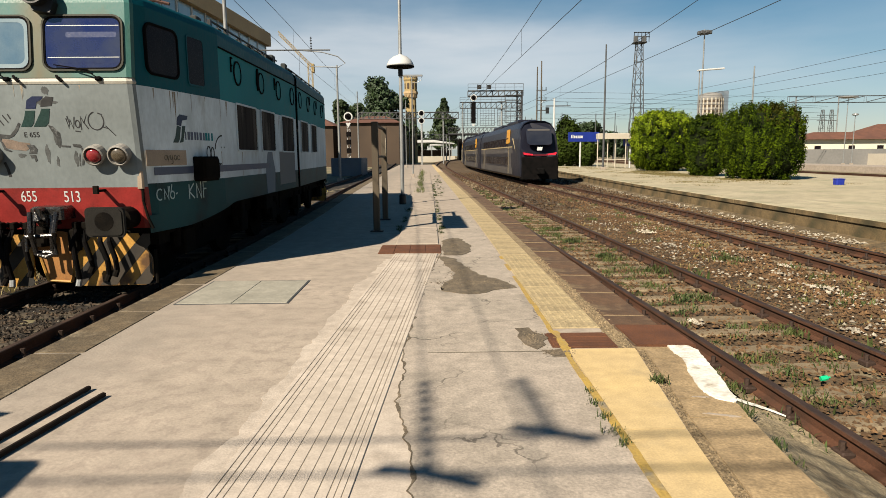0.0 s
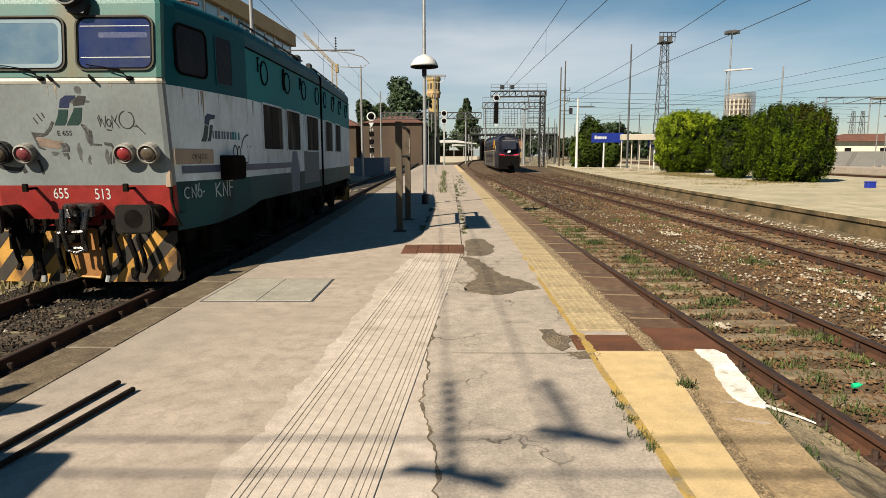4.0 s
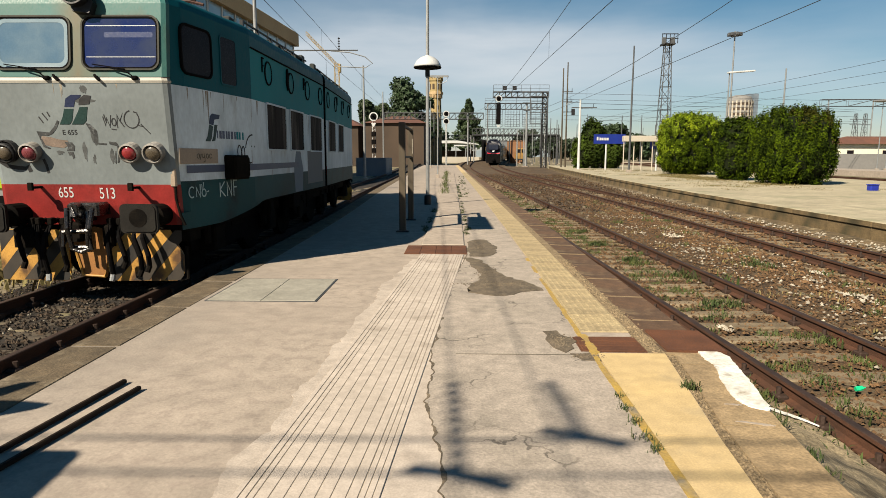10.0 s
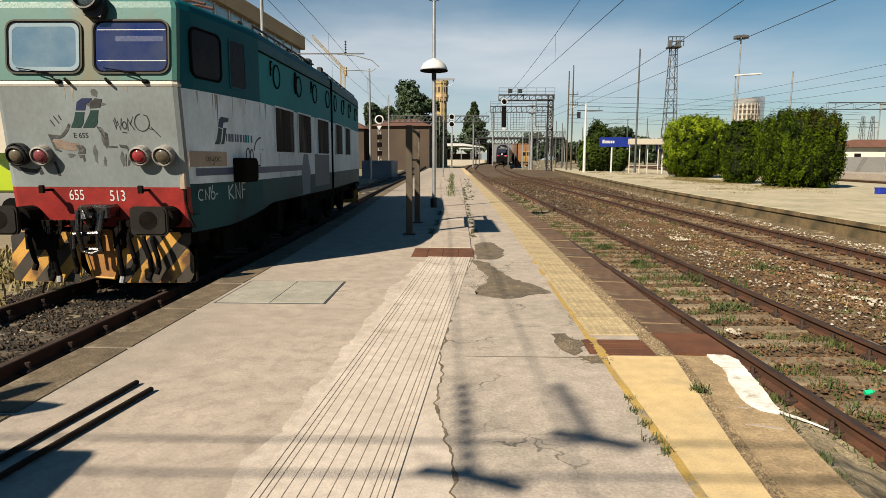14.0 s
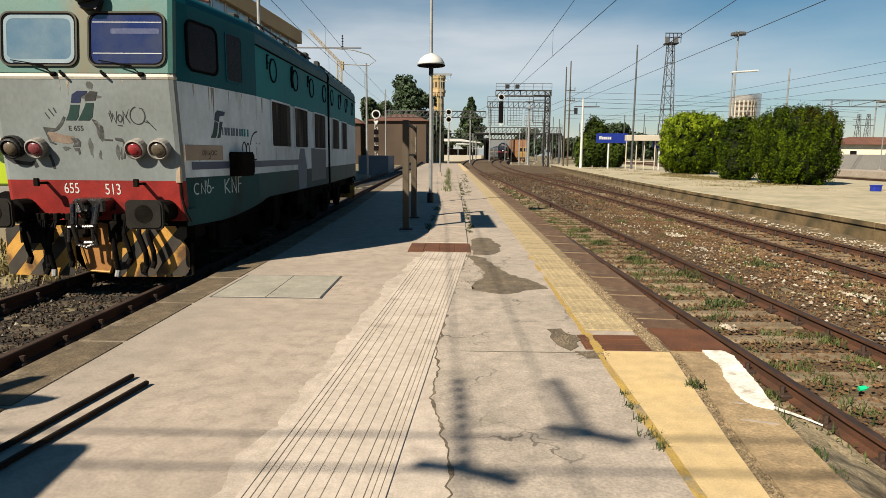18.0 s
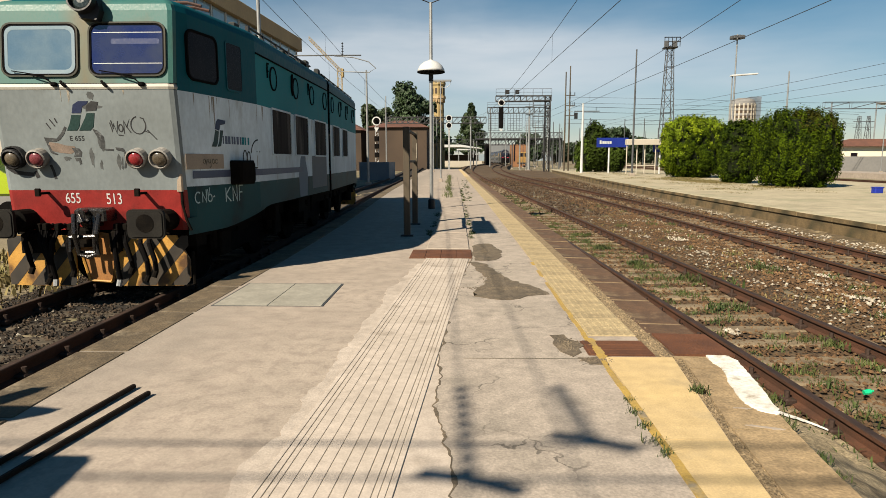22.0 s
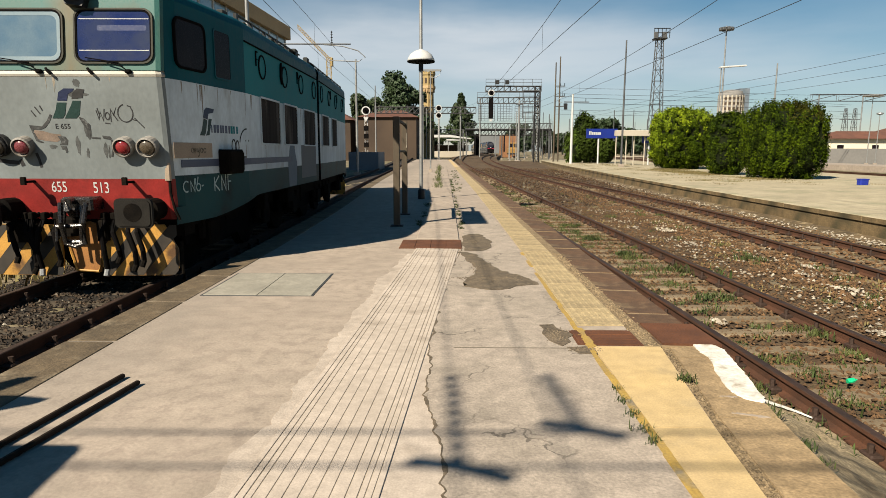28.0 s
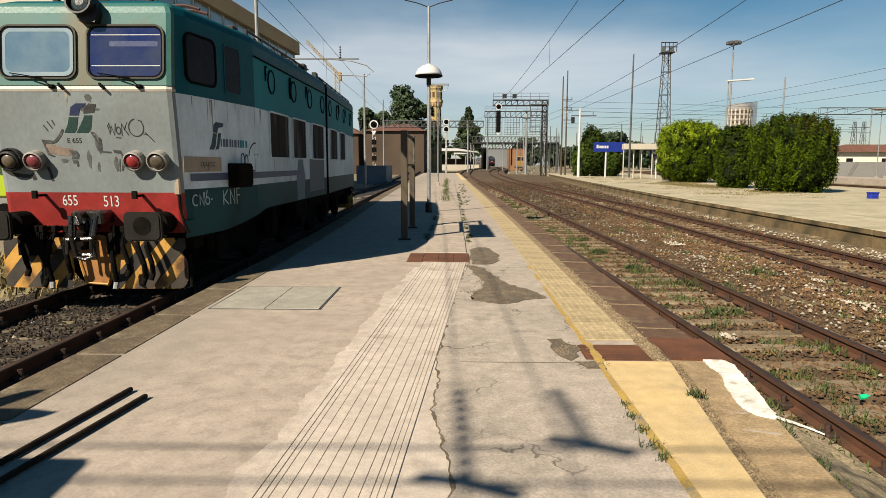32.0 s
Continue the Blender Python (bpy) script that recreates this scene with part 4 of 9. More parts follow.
for k, (pts, sd) in enumerate((([(0.17, 7.12), (0.36, 6.98), (0.58, 6.94), (0.76, 7.12), (1.05, 7.24), (1.04, 7.36), (0.89, 7.76), (0.68, 8.06), (0.52, 8.7), (0.41, 9.38), (0.26, 9.6), (0.13, 9.58), (0.24, 8.9), (0.38, 8.2), (0.29, 7.75), (0.20, 7.5)], 11),
                              ([(0.24, 9.72), (0.44, 9.70), (0.60, 9.86), (0.70, 10.3), (0.73, 10.7), (0.64, 11.3), (0.55, 11.72), (0.36, 11.68), (0.25, 11.4), (0.22, 10.5)], 12),
                              ([(0.80, 5.50), (0.93, 5.52), (1.02, 5.28), (0.99, 5.00), (0.90, 4.88), (0.82, 5.02), (0.79, 5.25)], 13),
                              ([(0.93, 4.86), (1.20, 4.88), (1.22, 4.73), (1.00, 4.70)], 14))):
    ragged("broken_patch", pts, 0.0, 0.011, M["patch"], "broken dark patch of crumbled asphalt", 0.022, sd)


rp = np.random.default_rng(52)
spots = [((0.36, 7.55), (0.45, 0.22)), ((0.42, 8.3), (0.14, 0.5)), ((0.42, 10.7), (0.1, 0.4)), ((0.90, 5.2), (0.09, 0.2)), ((1.06, 4.79), (0.12, 0.05)), ((0.66, 7.6), (0.25, 0.12))]
grit = [(c[0] + rp.normal(0, w[0] * 0.45), c[1] + rp.normal(0, w[1] * 0.45)) for c, w in spots for _ in range(260)]
queue = iter(grit * 2)
pairs = {}


def grit_y(r):
    pairs["now"] = next(queue)
    return pairs["now"][1]


stones("patch_grit", len(grit), lambda r, y: pairs["now"][0], grit_y, 0.008, 0.007, M["stone_grit"], "loose grit of the crumbled asphalt")


def tactile():
    """Ribbed guiding strip that crosses the platform at a slight angle."""
    t = thing("tactile_strip", label="pale ribbed tactile guiding strip set in the platform", category="tactile paving", kind="structure")
    a, b = Vector((-0.66, 2.7, 0)), Vector((-0.19, 9.93, 0))
    d = (b - a).normalized()
    m = Matrix.Translation(a) @ Matrix.Rotation(-math.atan2(d.x, d.y), 4, "Z")
    ln = (b - a).length
    bm = bmesh.new()
    box(bm, -0.333, 0.339, -9.5, ln, 0.0, 0.0072)
    part("bed", bm, M["groove_bed"], t, "dirty groove bed", m=m)
    x = -0.335
    widths = [0.03, 0.035, 0.03, 0.062, 0.066, 0.066, 0.066, 0.066, 0.066, 0.05, 0.028, 0.03, 0.03]
    rng = np.random.default_rng(8)
    gap = (0.675 - sum(widths)) / (len(widths) - 1)
    for w in widths:
        bm = bmesh.new()
        box(bm, x + rng.uniform(-0.0008, 0.0008), x + w, -9.5, ln, 0.0, 0.0105 + rng.uniform(-0.0007, 0.0007), 0.002)
        part("rib", bm, M["tactile"], t, m=m)
        x += w + gap


tactile()


def hatch():
    t = thing("access_hatch", pose(-2.07, 7.23, 0), "closed grey steel access hatch in the platform", "hatch")
    bm = bmesh.new()
    frame_ring(bm, [(0.605, 0.625), (-0.605, 0.625), (-0.605, -0.625), (0.605, -0.625)], [(0.59, 0.61), (-0.59, 0.61), (-0.59, -0.61), (0.59, -0.61)], 0.0, 0.006)
    part("frame", bm, M["grey_steel"], t)
    for s in (-1, 1):
        bm = bmesh.new()
        box(bm, *sorted((s * 0.003, s * 0.586)), -0.60, 0.60, 0.0, 0.009, 0.003)
        leaf = part("leaf", bm, M["steel_hatch"], t)


def drain(x0, x1, y0, y1, label, n, along):
    t = thing("drain_cover", pose((x0 + x1) / 2, (y0 + y1) / 2, 0), label, "drain cover")
    w, h = (x1 - x0) / 2, (y1 - y0) / 2
    bm = bmesh.new()
    box(bm, -w, w, -h, h, 0.0, 0.007)
    part("frame", bm, M["rust_plate"], t)
    for k in range(n):
        bm = bmesh.new()
        if along:
            a, b = -w + 2 * w * k / n, -w + 2 * w * (k + 1) / n
            box(bm, a + 0.006, b - 0.006, -h + 0.02, h - 0.02, 0.007, 0.014, 0.003)
        else:
            a, b = -h + 2 * h * k / n, -h + 2 * h * (k + 1) / n
            box(bm, -w + 0.02, w - 0.02, a + 0.006, b - 0.006, 0.007, 0.014, 0.003)
        part("plate", bm, M["rust_plate"], t)


hatch()
drain(-0.80, 0.21, 9.96, 10.9, "rusty brown drain cover across the platform", 4, True)
drain(1.03, 1.56, 4.92, 5.33, "rusty cable duct cover set in the yellow strip", 3, False)


def slabs():
    """Large concrete slabs laid end to end beyond the drain cover."""
    t = thing("slab_path", label="row of large pale concrete slabs with open joints", category="slab path", kind="structure")
    y = 10.95
    rng = np.random.default_rng(2)
    while y < 60:
        ln = 2.55 + rng.uniform(-0.1, 0.1)
        s = edge_shift(y) * 0.6
        bm = bmesh.new()
        box(bm, -0.56 + s, 0.19 + s, y + 0.035, y + ln - 0.035, 0.0, 0.022 + rng.uniform(-0.004, 0.004), 0.012)
        part("slab", bm, M["concrete"], t)
        bm = bmesh.new()
        box(bm, -0.56 + s, 0.19 + s, y - 0.03, y + 0.03, 0.0, 0.004)
        part("joint", bm, M["groove"], t, "dark open joint")
        y += ln


slabs()


def yellow_strip():
    t = thing("yellow_safety_strip", label="yellow warning paving along the platform edge", category="safety strip", kind="structure")
    bm = bmesh.new()
    box(bm, -0.215, 0.215, -0.297, 0.297, -0.01, 0.012, 0.004)
    plain = mesh_of("paver", bm, M["yellow_old"])
    bm = bmesh.new()
    box(bm, -0.215, 0.215, -0.297, 0.297, -0.01, 0.010, 0.004)
    for i in range(7):
        for j in range(10):
            x, y = -0.185 + 0.0615 * i, -0.27 + 0.06 * j
            lathe(bm, [(0.017, 0.009), (0.015, 0.0115), (0.009, 0.013)], 6, Matrix.Translation((x, y, 0)))
    dotted = mesh_of("paver", bm, M["yellow_old"])
    y = -3.5
    while y < 60:
        if y > 4.62 and not 4.62 < y < 5.3:
            yc = y + 0.3
            me = dotted if 5.2 < y < 9.3 else plain
            turn = -math.degrees(math.atan(edge_shift(yc + 1) - edge_shift(yc)))
            share("paver", me, t, pose(1.35 + edge_shift(yc) + random.uniform(-0.004, 0.004), yc, random.uniform(-0.002, 0.002), 0, 0, turn))
        y += 0.6
    bm = bmesh.new()
    for y0, y1 in ((3.38, 4.87), (2.0, 3.37), (0.6, 1.99), (-1.0, 0.59)):
        prism(bm, [(1.14, y0), (1.68 + near_cut(y0), y0), (1.68 + near_cut(y1), y1), (1.14, y1)], -0.01, 0.012)
        part("long_paver", bm, M["yellow"], t)
        bm = bmesh.new()
    bm.free()
    rest = slab_strip("paving_run", lambda y: 1.14 + edge_shift(y), lambda y: 1.57 + edge_shift(y), steps(60, 106, 4, 8), -0.02, 0.012, M["yellow"], "yellow warning paving far along the platform")
    rest.parent = t
    del rest["category"], rest["kind"]
    bm = bmesh.new()
    rng = np.random.default_rng(4)
    y = -3.5
    while y < 9.6:
        ln = rng.uniform(0.12, 0.5)
        if rng.random() < (0.92 if y < 8.5 else 0.6):
            x = 1.092 + edge_shift(y)
            box(bm, x + rng.uniform(-0.006, 0.006), x + 0.044 + rng.uniform(-0.012, 0.006), y, y + ln, 0.0, 0.0135)
        y += ln
    part("edge_line", bm, M["yellow_line"], t, "worn deep yellow painted line")


yellow_strip()


def edging():
    t = thing("left_edging", label="dark weathered edging stones of the platform", category="kerb", kind="structure")
    rng = np.random.default_rng(6)
    y = -3.2
    while y < 60:
        ln = 1.36
        x = left_edge(y + ln / 2)
        turn = -math.degrees(math.atan((left_edge(y + ln) - left_edge(y)) / ln))
        bm = bmesh.new()
        box(bm, 0, 0.42, -ln / 2 + 0.006, ln / 2 - 0.006, -0.2, 0.006 + rng.uniform(-0.004, 0.004), 0.015)
        part("kerb_stone", bm, M["edging"], t, m=pose(x, y + ln / 2, 0, 0, 0, turn))
        y += ln
    t = thing("right_edging", label="worn tan and rust-brown edging slabs between strip and rail", category="kerb", kind="structure")
    ys = [-3.1, -2.0, -1.0, 0.1, 1.2, 2.3, 3.54, 3.83, 4.63, 4.88]
    for y0, y1 in zip(ys, ys[1:]):
        bm = bmesh.new()
        z = rng.uniform(-0.004, 0.005)
        n = 5
        yy = [y0 + 0.006 + (y1 - y0 - 0.012) * k / n for k in range(n + 1)]
        prism(bm, [(kerb_out(y) + rng.normal(0, 0.004), y) for y in yy] + [(kerb_in(y), y) for y in yy[::-1]], -0.3, z)
        part("kerb_slab", bm, M["edging_light"], t)
    bm = bmesh.new()
    yy = steps(-3.1, 4.88, 0.25, 0.25)
    prism(bm, [(kerb_in(y) + 0.004, y) for y in yy] + [(1.66 + near_cut(y), y) for y in yy[::-1]], -0.3, -0.008)
    part("gravel_seam", bm, M["seam"], t, "gritty seam between strip and kerb")
    bm = bmesh.new()
    yy = steps(4.9, 60, 1.0, 4.0)
    prism(bm, [(1.70 + edge_shift(y), y) for y in yy] + [(1.56 + edge_shift(y), y) for y in yy[::-1]], -0.3, 0.002)
    part("gravel_seam", bm, M["seam"], t, "gritty seam between strip and kerb")
    y = 4.92
    while y < 70:
        ln = 1.04 if y < 30 else 2.08
        s = edge_shift(y + ln / 2)
        m = pose(1.685 + s, y + ln / 2, 0, 0, 1.2 + rng.uniform(-0.5, 0.5), 0)
        bm = bmesh.new()
        box(bm, 0, 0.45, -ln / 2 + 0.02, ln / 2 - 0.02, -0.3, 0.004 + rng.uniform(-0.008, 0.004), 0.012)
        part("kerb_slab", bm, M["brown_apron"], t, m=m)
        if y < 30:
            bm = bmesh.new()
            box(bm, rng.uniform(0, 0.05), 0.44, -ln / 2 - 0.02, -ln / 2 + 0.021, -0.3, 0.0)
            part("mortar_joint", bm, M["edging_light"], t, m=m)
        y += ln


def kerb_out(y):
    return lerp([(-3, 1.44), (2.5, 1.84), (3.26, 1.90), (3.79, 1.96), (4.59, 2.11), (4.9, 2.16)], y)


def kerb_in(y):
    return lerp([(-3, 1.02), (3.25, 1.56), (3.59, 1.59), (4.17, 1.67), (4.9, 1.76)], y)


def apron_top(y):
    return -0.04 - 0.26 * min(max((y - 3.55) / 0.6, 0), 1)


def apron_z(x, y):
    k = (x - kerb_out(y)) / (a_x(y) - 0.86 - kerb_out(y))
    return 0.004 if k < 0 else apron_top(y) + (-0.515 - apron_top(y)) * k


edging()


def apron(name, y0, y1, fx0, fx1, fz, z1, material, label, seed):
    """Sloping strip from the platform edge down towards the rail."""
    bm = bmesh.new()
    rng = np.random.default_rng(seed)
    rows = []
    for y in steps(y0, y1, 0.12, 3.0):
        row = [bm.verts.new((fx0(y) - 0.03, y, fz(y)))]
        for i in range(13):
            k = i / 12
            row.append(bm.verts.new((fx0(y) + (fx1(y) - fx0(y)) * k, y, fz(y) + (z1 - fz(y)) * k + rng.normal(0, 0.006))))
        row.append(bm.verts.new((fx1(y) + 0.02, y, z1 - 0.1)))
        rows.append(row)
    for a, b in zip(rows, rows[1:]):
        for i in range(len(a) - 1):
            bm.faces.new((a[i], a[i + 1], b[i + 1], b[i]))
    return tagged(part(name, bm, material, None, label), category="pavement", kind="structure")


apron("apron_near", -4, 4.86, kerb_out, lambda y: a_x(y) - 0.86, apron_top, -0.515, M["gravel"], "rough grey gravel fall beside the rail", 21)
apron("apron_far", 4.9, 104, lambda y: right_edge(y) + 0.14, lambda y: max(right_edge(y) + 0.3, min(right_edge(y) + 0.66, a_x(y) - 0.88)), lambda y: -0.03, -0.50, M["brown_apron"], "rust-stained concrete fall beside the rail", 22)
bm = bmesh.new()
prism(bm, [(1.72, 4.95), (2.19, 4.93), (2.18, 5.53), (1.72, 5.56)], -0.02, 0.016)
tagged(part("steel_cover_plate", bm, M["rust_plate"], None, "rusty steel plate lying on the platform edge"), category="cover plate")


def rounded_line(pts, n=6, jag=0.0, rng=None):
    """A closed smooth curve through the points, slightly uneven."""
    out = []
    k = len(pts)
    for i in range(k):
        p0, p1, p2, p3 = (Vector(pts[(i + d) % k]) for d in (-1, 0, 1, 2))
        for j in range(n):
            u = j / n
            q = 0.5 * (2 * p1 + (p2 - p0) * u + (2 * p0 - 5 * p1 + 4 * p2 - p3) * u * u + (3 * p1 - p0 - 3 * p2 + p3) * u ** 3)
            out.append((q.x + rng.normal(0, jag), q.y + rng.normal(0, jag)))
    return out


def paint_spill():
    rng = np.random.default_rng(17)
    t = thing("white_paint_spill", label="splash of dried white paint over the platform edge", category="paint spill", kind="structure")
    bm = bmesh.new()
    prism(bm, rounded_line([(1.975, 4.96), (2.06, 4.99), (2.15, 4.86), (2.125, 4.62), (2.075, 4.3), (2.02, 3.99), (1.975, 3.79), (1.93, 3.76), (1.85, 3.84), (1.835, 4.03), (1.88, 4.30), (1.955, 4.60), (1.95, 4.75)], 7, 0.004, rng), -0.02, 0.011)
    bmesh.ops.triangulate(bm, faces=bm.faces)
    part("puddle", bm, M["white_paint"], t)
    # the run that ran down to the gravel
    bm = bmesh.new()
    line = [(2.46, 4.80, 0.05), (2.50, 4.765, 0.05), (2.556, 4.763, 0.045), (2.665, 4.755, 0.04), (2.753, 4.72, 0.03), (2.807, 4.68, 0.02), (2.86, 4.66, 0.008)]
    rows = []
    for (x0, y0, w0), (x1, y1, w1) in zip(line, line[1:]):
        for k in range(6):
            u = k / 6
            x, y, w = x0 + (x1 - x0) * u, y0 + (y1 - y0) * u, (w0 + (w1 - w0) * u) * rng.uniform(0.75, 1.25)
            rows.append([bm.verts.new((x, y + s * w, apron_z(x, y + s * w) + (0.014 if s else 0.024))) for s in (-1, 0, 1)])
    for a, b in zip(rows, rows[1:]):
        for i in range(2):
            bm.faces.new((a[i], a[i + 1], b[i + 1], b[i]))
    part("run", bm, M["white_paint"], t)
    for poly in ([(1.72, 3.86), (1.80, 3.843), (1.83, 3.847), (1.78, 3.862)], [(1.68, 3.59), (1.86, 3.535), (1.87, 3.548), (1.72, 3.60)]):
        bm = bmesh.new()
        prism(bm, rounded_line(poly, 4, 0.003, rng), 0.0, 0.0075)
        part("smear", bm, M["concrete"], t)


paint_spill()
rs = np.random.default_rng(61)
bm = bmesh.new()
prism(bm, rounded_line([(1.10, 4.86), (1.155, 4.86), (1.165, 5.05), (1.15, 5.2), (1.165, 5.36), (1.10, 5.38), (1.11, 5.2), (1.095, 5.05)], 6, 0.008, rs), 0.0, 0.0155)
bmesh.ops.triangulate(bm, faces=bm.faces)
tagged(part("yellow_paint_stain", bm, M["yellow_line"], None, "worn yellow paint stain across the duct cover"), category="paint stain", kind="structure")
stones("kerb_gravel", 900, lambda r, y: kerb_in(y) - 0.045 + r.normal(0, 0.03), lambda r: r.uniform(2.2, 4.86), -0.008, 0.009, M["stone_seam"], "fine gravel in the seam of the platform edge")
stones("kerb_gravel_far", 900, lambda r, y: 1.63 + r.normal(0, 0.035), lambda r: r.uniform(4.9, 9.5), 0.0, 0.011, M["stone_seam"], "fine gravel in the seam of the platform edge")

rv = np.random.default_rng(9)
jw = [(1.08, 3.2, 0.006, 0.5), (1.07, 3.35, 0.006, 0.6), (1.08, 3.55, 0.006, 0.5), (1.07, 3.75, 0.006, 0.5), (1.08, 3.95, 0.006, 0.45), (1.60, 4.12, 0.0, 0.7), (1.62, 4.15, 0.0, 0.7), (1.94, 3.22, -0.05, 0.6), (1.92, 3.05, -0.05, 0.6), (1.96, 3.3, -0.05, 0.5), (2.3, 4.3, -0.34, 0.9), (2.36, 4.45, -0.36, 0.9)]
jw += [(0.27 + rv.normal(0, 0.035) + edge_shift(y) * 0.6, y, 0.0, rv.uniform(0.3, 0.75)) for y in 12.5 + 22 * rv.random(70) ** 1.2]
jw += [(-0.58 + rv.normal(0, 0.04), y, 0.0, rv.uniform(0.4, 0.9)) for y in 12.6 + 7 * rv.random(16)]
jw += [(0.42 + rv.normal(0, 0.10), y, 0.0, rv.uniform(0.3, 0.8)) for y in 24 + 26 * rv.random(50)]
tall = [(-0.42 - 0.012 * (y - 24) + rv.normal(0, 0.06), y, 0.0, rv.uniform(0.7, 1.5)) for y in 25 + 38 * rv.random(95) ** 1.1]
blades("tall_platform_grass", tall, M["platform_grass"], "tall grass in a joint of the platform", 0.24, 0.13, 9, 0.005)
blades("joint_weeds", jw, M["weed"], "small weeds growing in the platform joints", 0.10, 0.09, 30, 0.0045)


def bars():
    for x0, y0, x1, y1 in ((-2.62, 1.0, -2.236, 4.13), (-2.50, 1.0, -2.073, 4.005)):
        d = Vector((x1 - x0, y1 - y0, 0.010))
        m = Matrix.Translation((x0, y0, 0.001)) @ Matrix.Rotation(-math.atan2(d.x, d.y), 4, "Z") @ Matrix.Rotation(math.asin(d.z / d.length), 4, "X")
        bm = bmesh.new()
        box(bm, -0.015, 0.015, 0, d.length, 0.0, 0.026, 0.007)
        tagged(part("iron_bar", bm, M["bar"], None, "long dark rusty iron bar lying on the platform", m=m), category="iron bar", group="bars on the platform")


bars()


def far_platform():
    """The opposite platform with its kerb wall."""
    fx = lambda y: smooth_line(FAR_KERB, y, 8)
    apron("kerb_bank", 6, 100, lambda y: fx(y) - 0.85, lambda y: fx(y) + 0.02, lambda y: Z_R - 0.20, -0.42 - 0.04, M["gravel_bank"], "tan gravel bank against the far kerb", 23)
    slab_strip("far_platform", lambda y: fx(y) + 0.35, lambda y: 27.0 + 0.02 * y, steps(-15, 112, 4, 8), -0.8, -0.004, M["far_concrete"], "pale concrete far platform", "platform")
    t = thing("far_kerb", label="old stone kerb wall of the far platform", category="kerb", kind="structure")
    y = 8.0
    rng = np.random.default_rng(12)
    while y < 100:
        ln = 1.9
        turn = -math.degrees(math.atan((fx(y + ln) - fx(y)) / ln))
        bm = bmesh.new()
        box(bm, -0.04, 0.36, -ln / 2 + 0.006, ln / 2 - 0.006, -0.14, 0.0 + rng.uniform(-0.008, 0.006), 0.015)
        bm.normal_update()
        for f in bm.faces:
            f.material_index = 0 if f.normal.z > 0.5 else 1
        part("coping_stone", bm, [M["far_concrete"], M["kerb_wall"]], t, m=pose(fx(y + ln / 2), y + ln / 2, 0, 0, 0, turn))
        bm = bmesh.new()
        box(bm, 0.0, 0.34, -ln / 2 + 0.004, ln / 2 - 0.004, -0.75, -0.145)
        part("wall_block", bm, M["kerb_wall"], t, m=pose(fx(y + ln / 2), y + ln / 2, 0, 0, 0, turn))
        y += ln
    spots = [(fx(y) + 4.5 + rng.normal(0, 2.5), y, -0.004, rng.uniform(0.5, 1.2)) for y in rng.uniform(30, 80, 110)]
    for cx, cy, sx, sy, n in ((17.4, 47.5, 0.9, 3.2, 120), (18.6, 54.0, 1.4, 1.2, 50), (17.8, 36.5, 0.35, 1.0, 40), (17.6, 43.0, 0.3, 0.8, 30)):
        spots += [(cx + rng.normal(0, sx * 0.6), cy + rng.normal(0, sy * 0.6), -0.004, rng.uniform(0.7, 1.5)) for _ in range(n)]
    blades("far_platform_grass", spots, M["dry_grass"], "dry grass on the far platform", 0.08, 0.7, 60, 0.008)
    slab_strip("third_platform", lambda y: 43.0 + 0.02 * y, lambda y: 49.0 + 0.02 * y, [10, 60, 140], -0.7, 0.05, M["concrete"], "pale concrete third platform", "platform")
    slab_strip("retaining_wall", lambda y: 66.0 + 0.03 * y, lambda y: 66.6 + 0.03 * y, [10, 60, 160], -0.7, 1.25, M["plaster"], "low pale concrete wall beyond the sidings", "wall")


far_platform()

# ---------------------------------------------------------------- the parked locomotive
HALF_W, NOSE_W, TAPER, JOINT = 1.50, 1.16, 2.15, 7.70


def nose_y(z):
    """How far the front face lies behind the belt line at height z over the rail."""
    if z < 2.66:
        return (2.66 - z) * 0.105
    return (z - 2.66) * 0.10 if z < 3.6 else 0.094 + (z - 3.6) * 1.6


def half_width(y):
    return NOSE_W + (HALF_W - NOSE_W) * min(max(y / TAPER, 0), 1) ** 0.85


def outline(z, shrink=0.0, y_end=JOINT - 0.10):
    """Plan of the body at height z: from the joint, round the nose, back to the joint (right side first)."""
    y0 = nose_y(z)
    pts = [(HALF_W - shrink, y_end), (HALF_W - shrink, TAPER)]
    for k in (0.75, 0.5, 0.3, 0.15):
        pts.append((half_width(TAPER * k) - shrink, max(TAPER * k, y0 + 0.10 * k / 0.15)))
    pts += [(NOSE_W - shrink, y0 + 0.075), (NOSE_W - 0.018 - shrink, y0 + 0.022), (NOSE_W - 0.07 - shrink, y0)]
    return pts


def shell_band(bm, z0, z1, which, sh0=0.0, sh1=0.0, idx=0):
    """A band of skin between two heights: right side, left side or front."""
    a, b = outline(z0, sh0), outline(z1, sh1)
    if which == "front":
        pa = a[-3:] + [(-x, y) for x, y in a[-3:][::-1]]
        pb = b[-3:] + [(-x, y) for x, y in b[-3:][::-1]]
    else:
        s = 1 if which == "right" else -1
        pa, pb = [(s * x, y) for x, y in a[:-2]], [(s * x, y) for x, y in b[:-2]]
    va = [bm.verts.new((x, y, z0)) for x, y in pa]
    vb = [bm.verts.new((x, y, z1)) for x, y in pb]
    for i in range(len(va) - 1):
        bm.faces.new((va[i], va[i + 1], vb[i + 1], vb[i])).material_index = idx


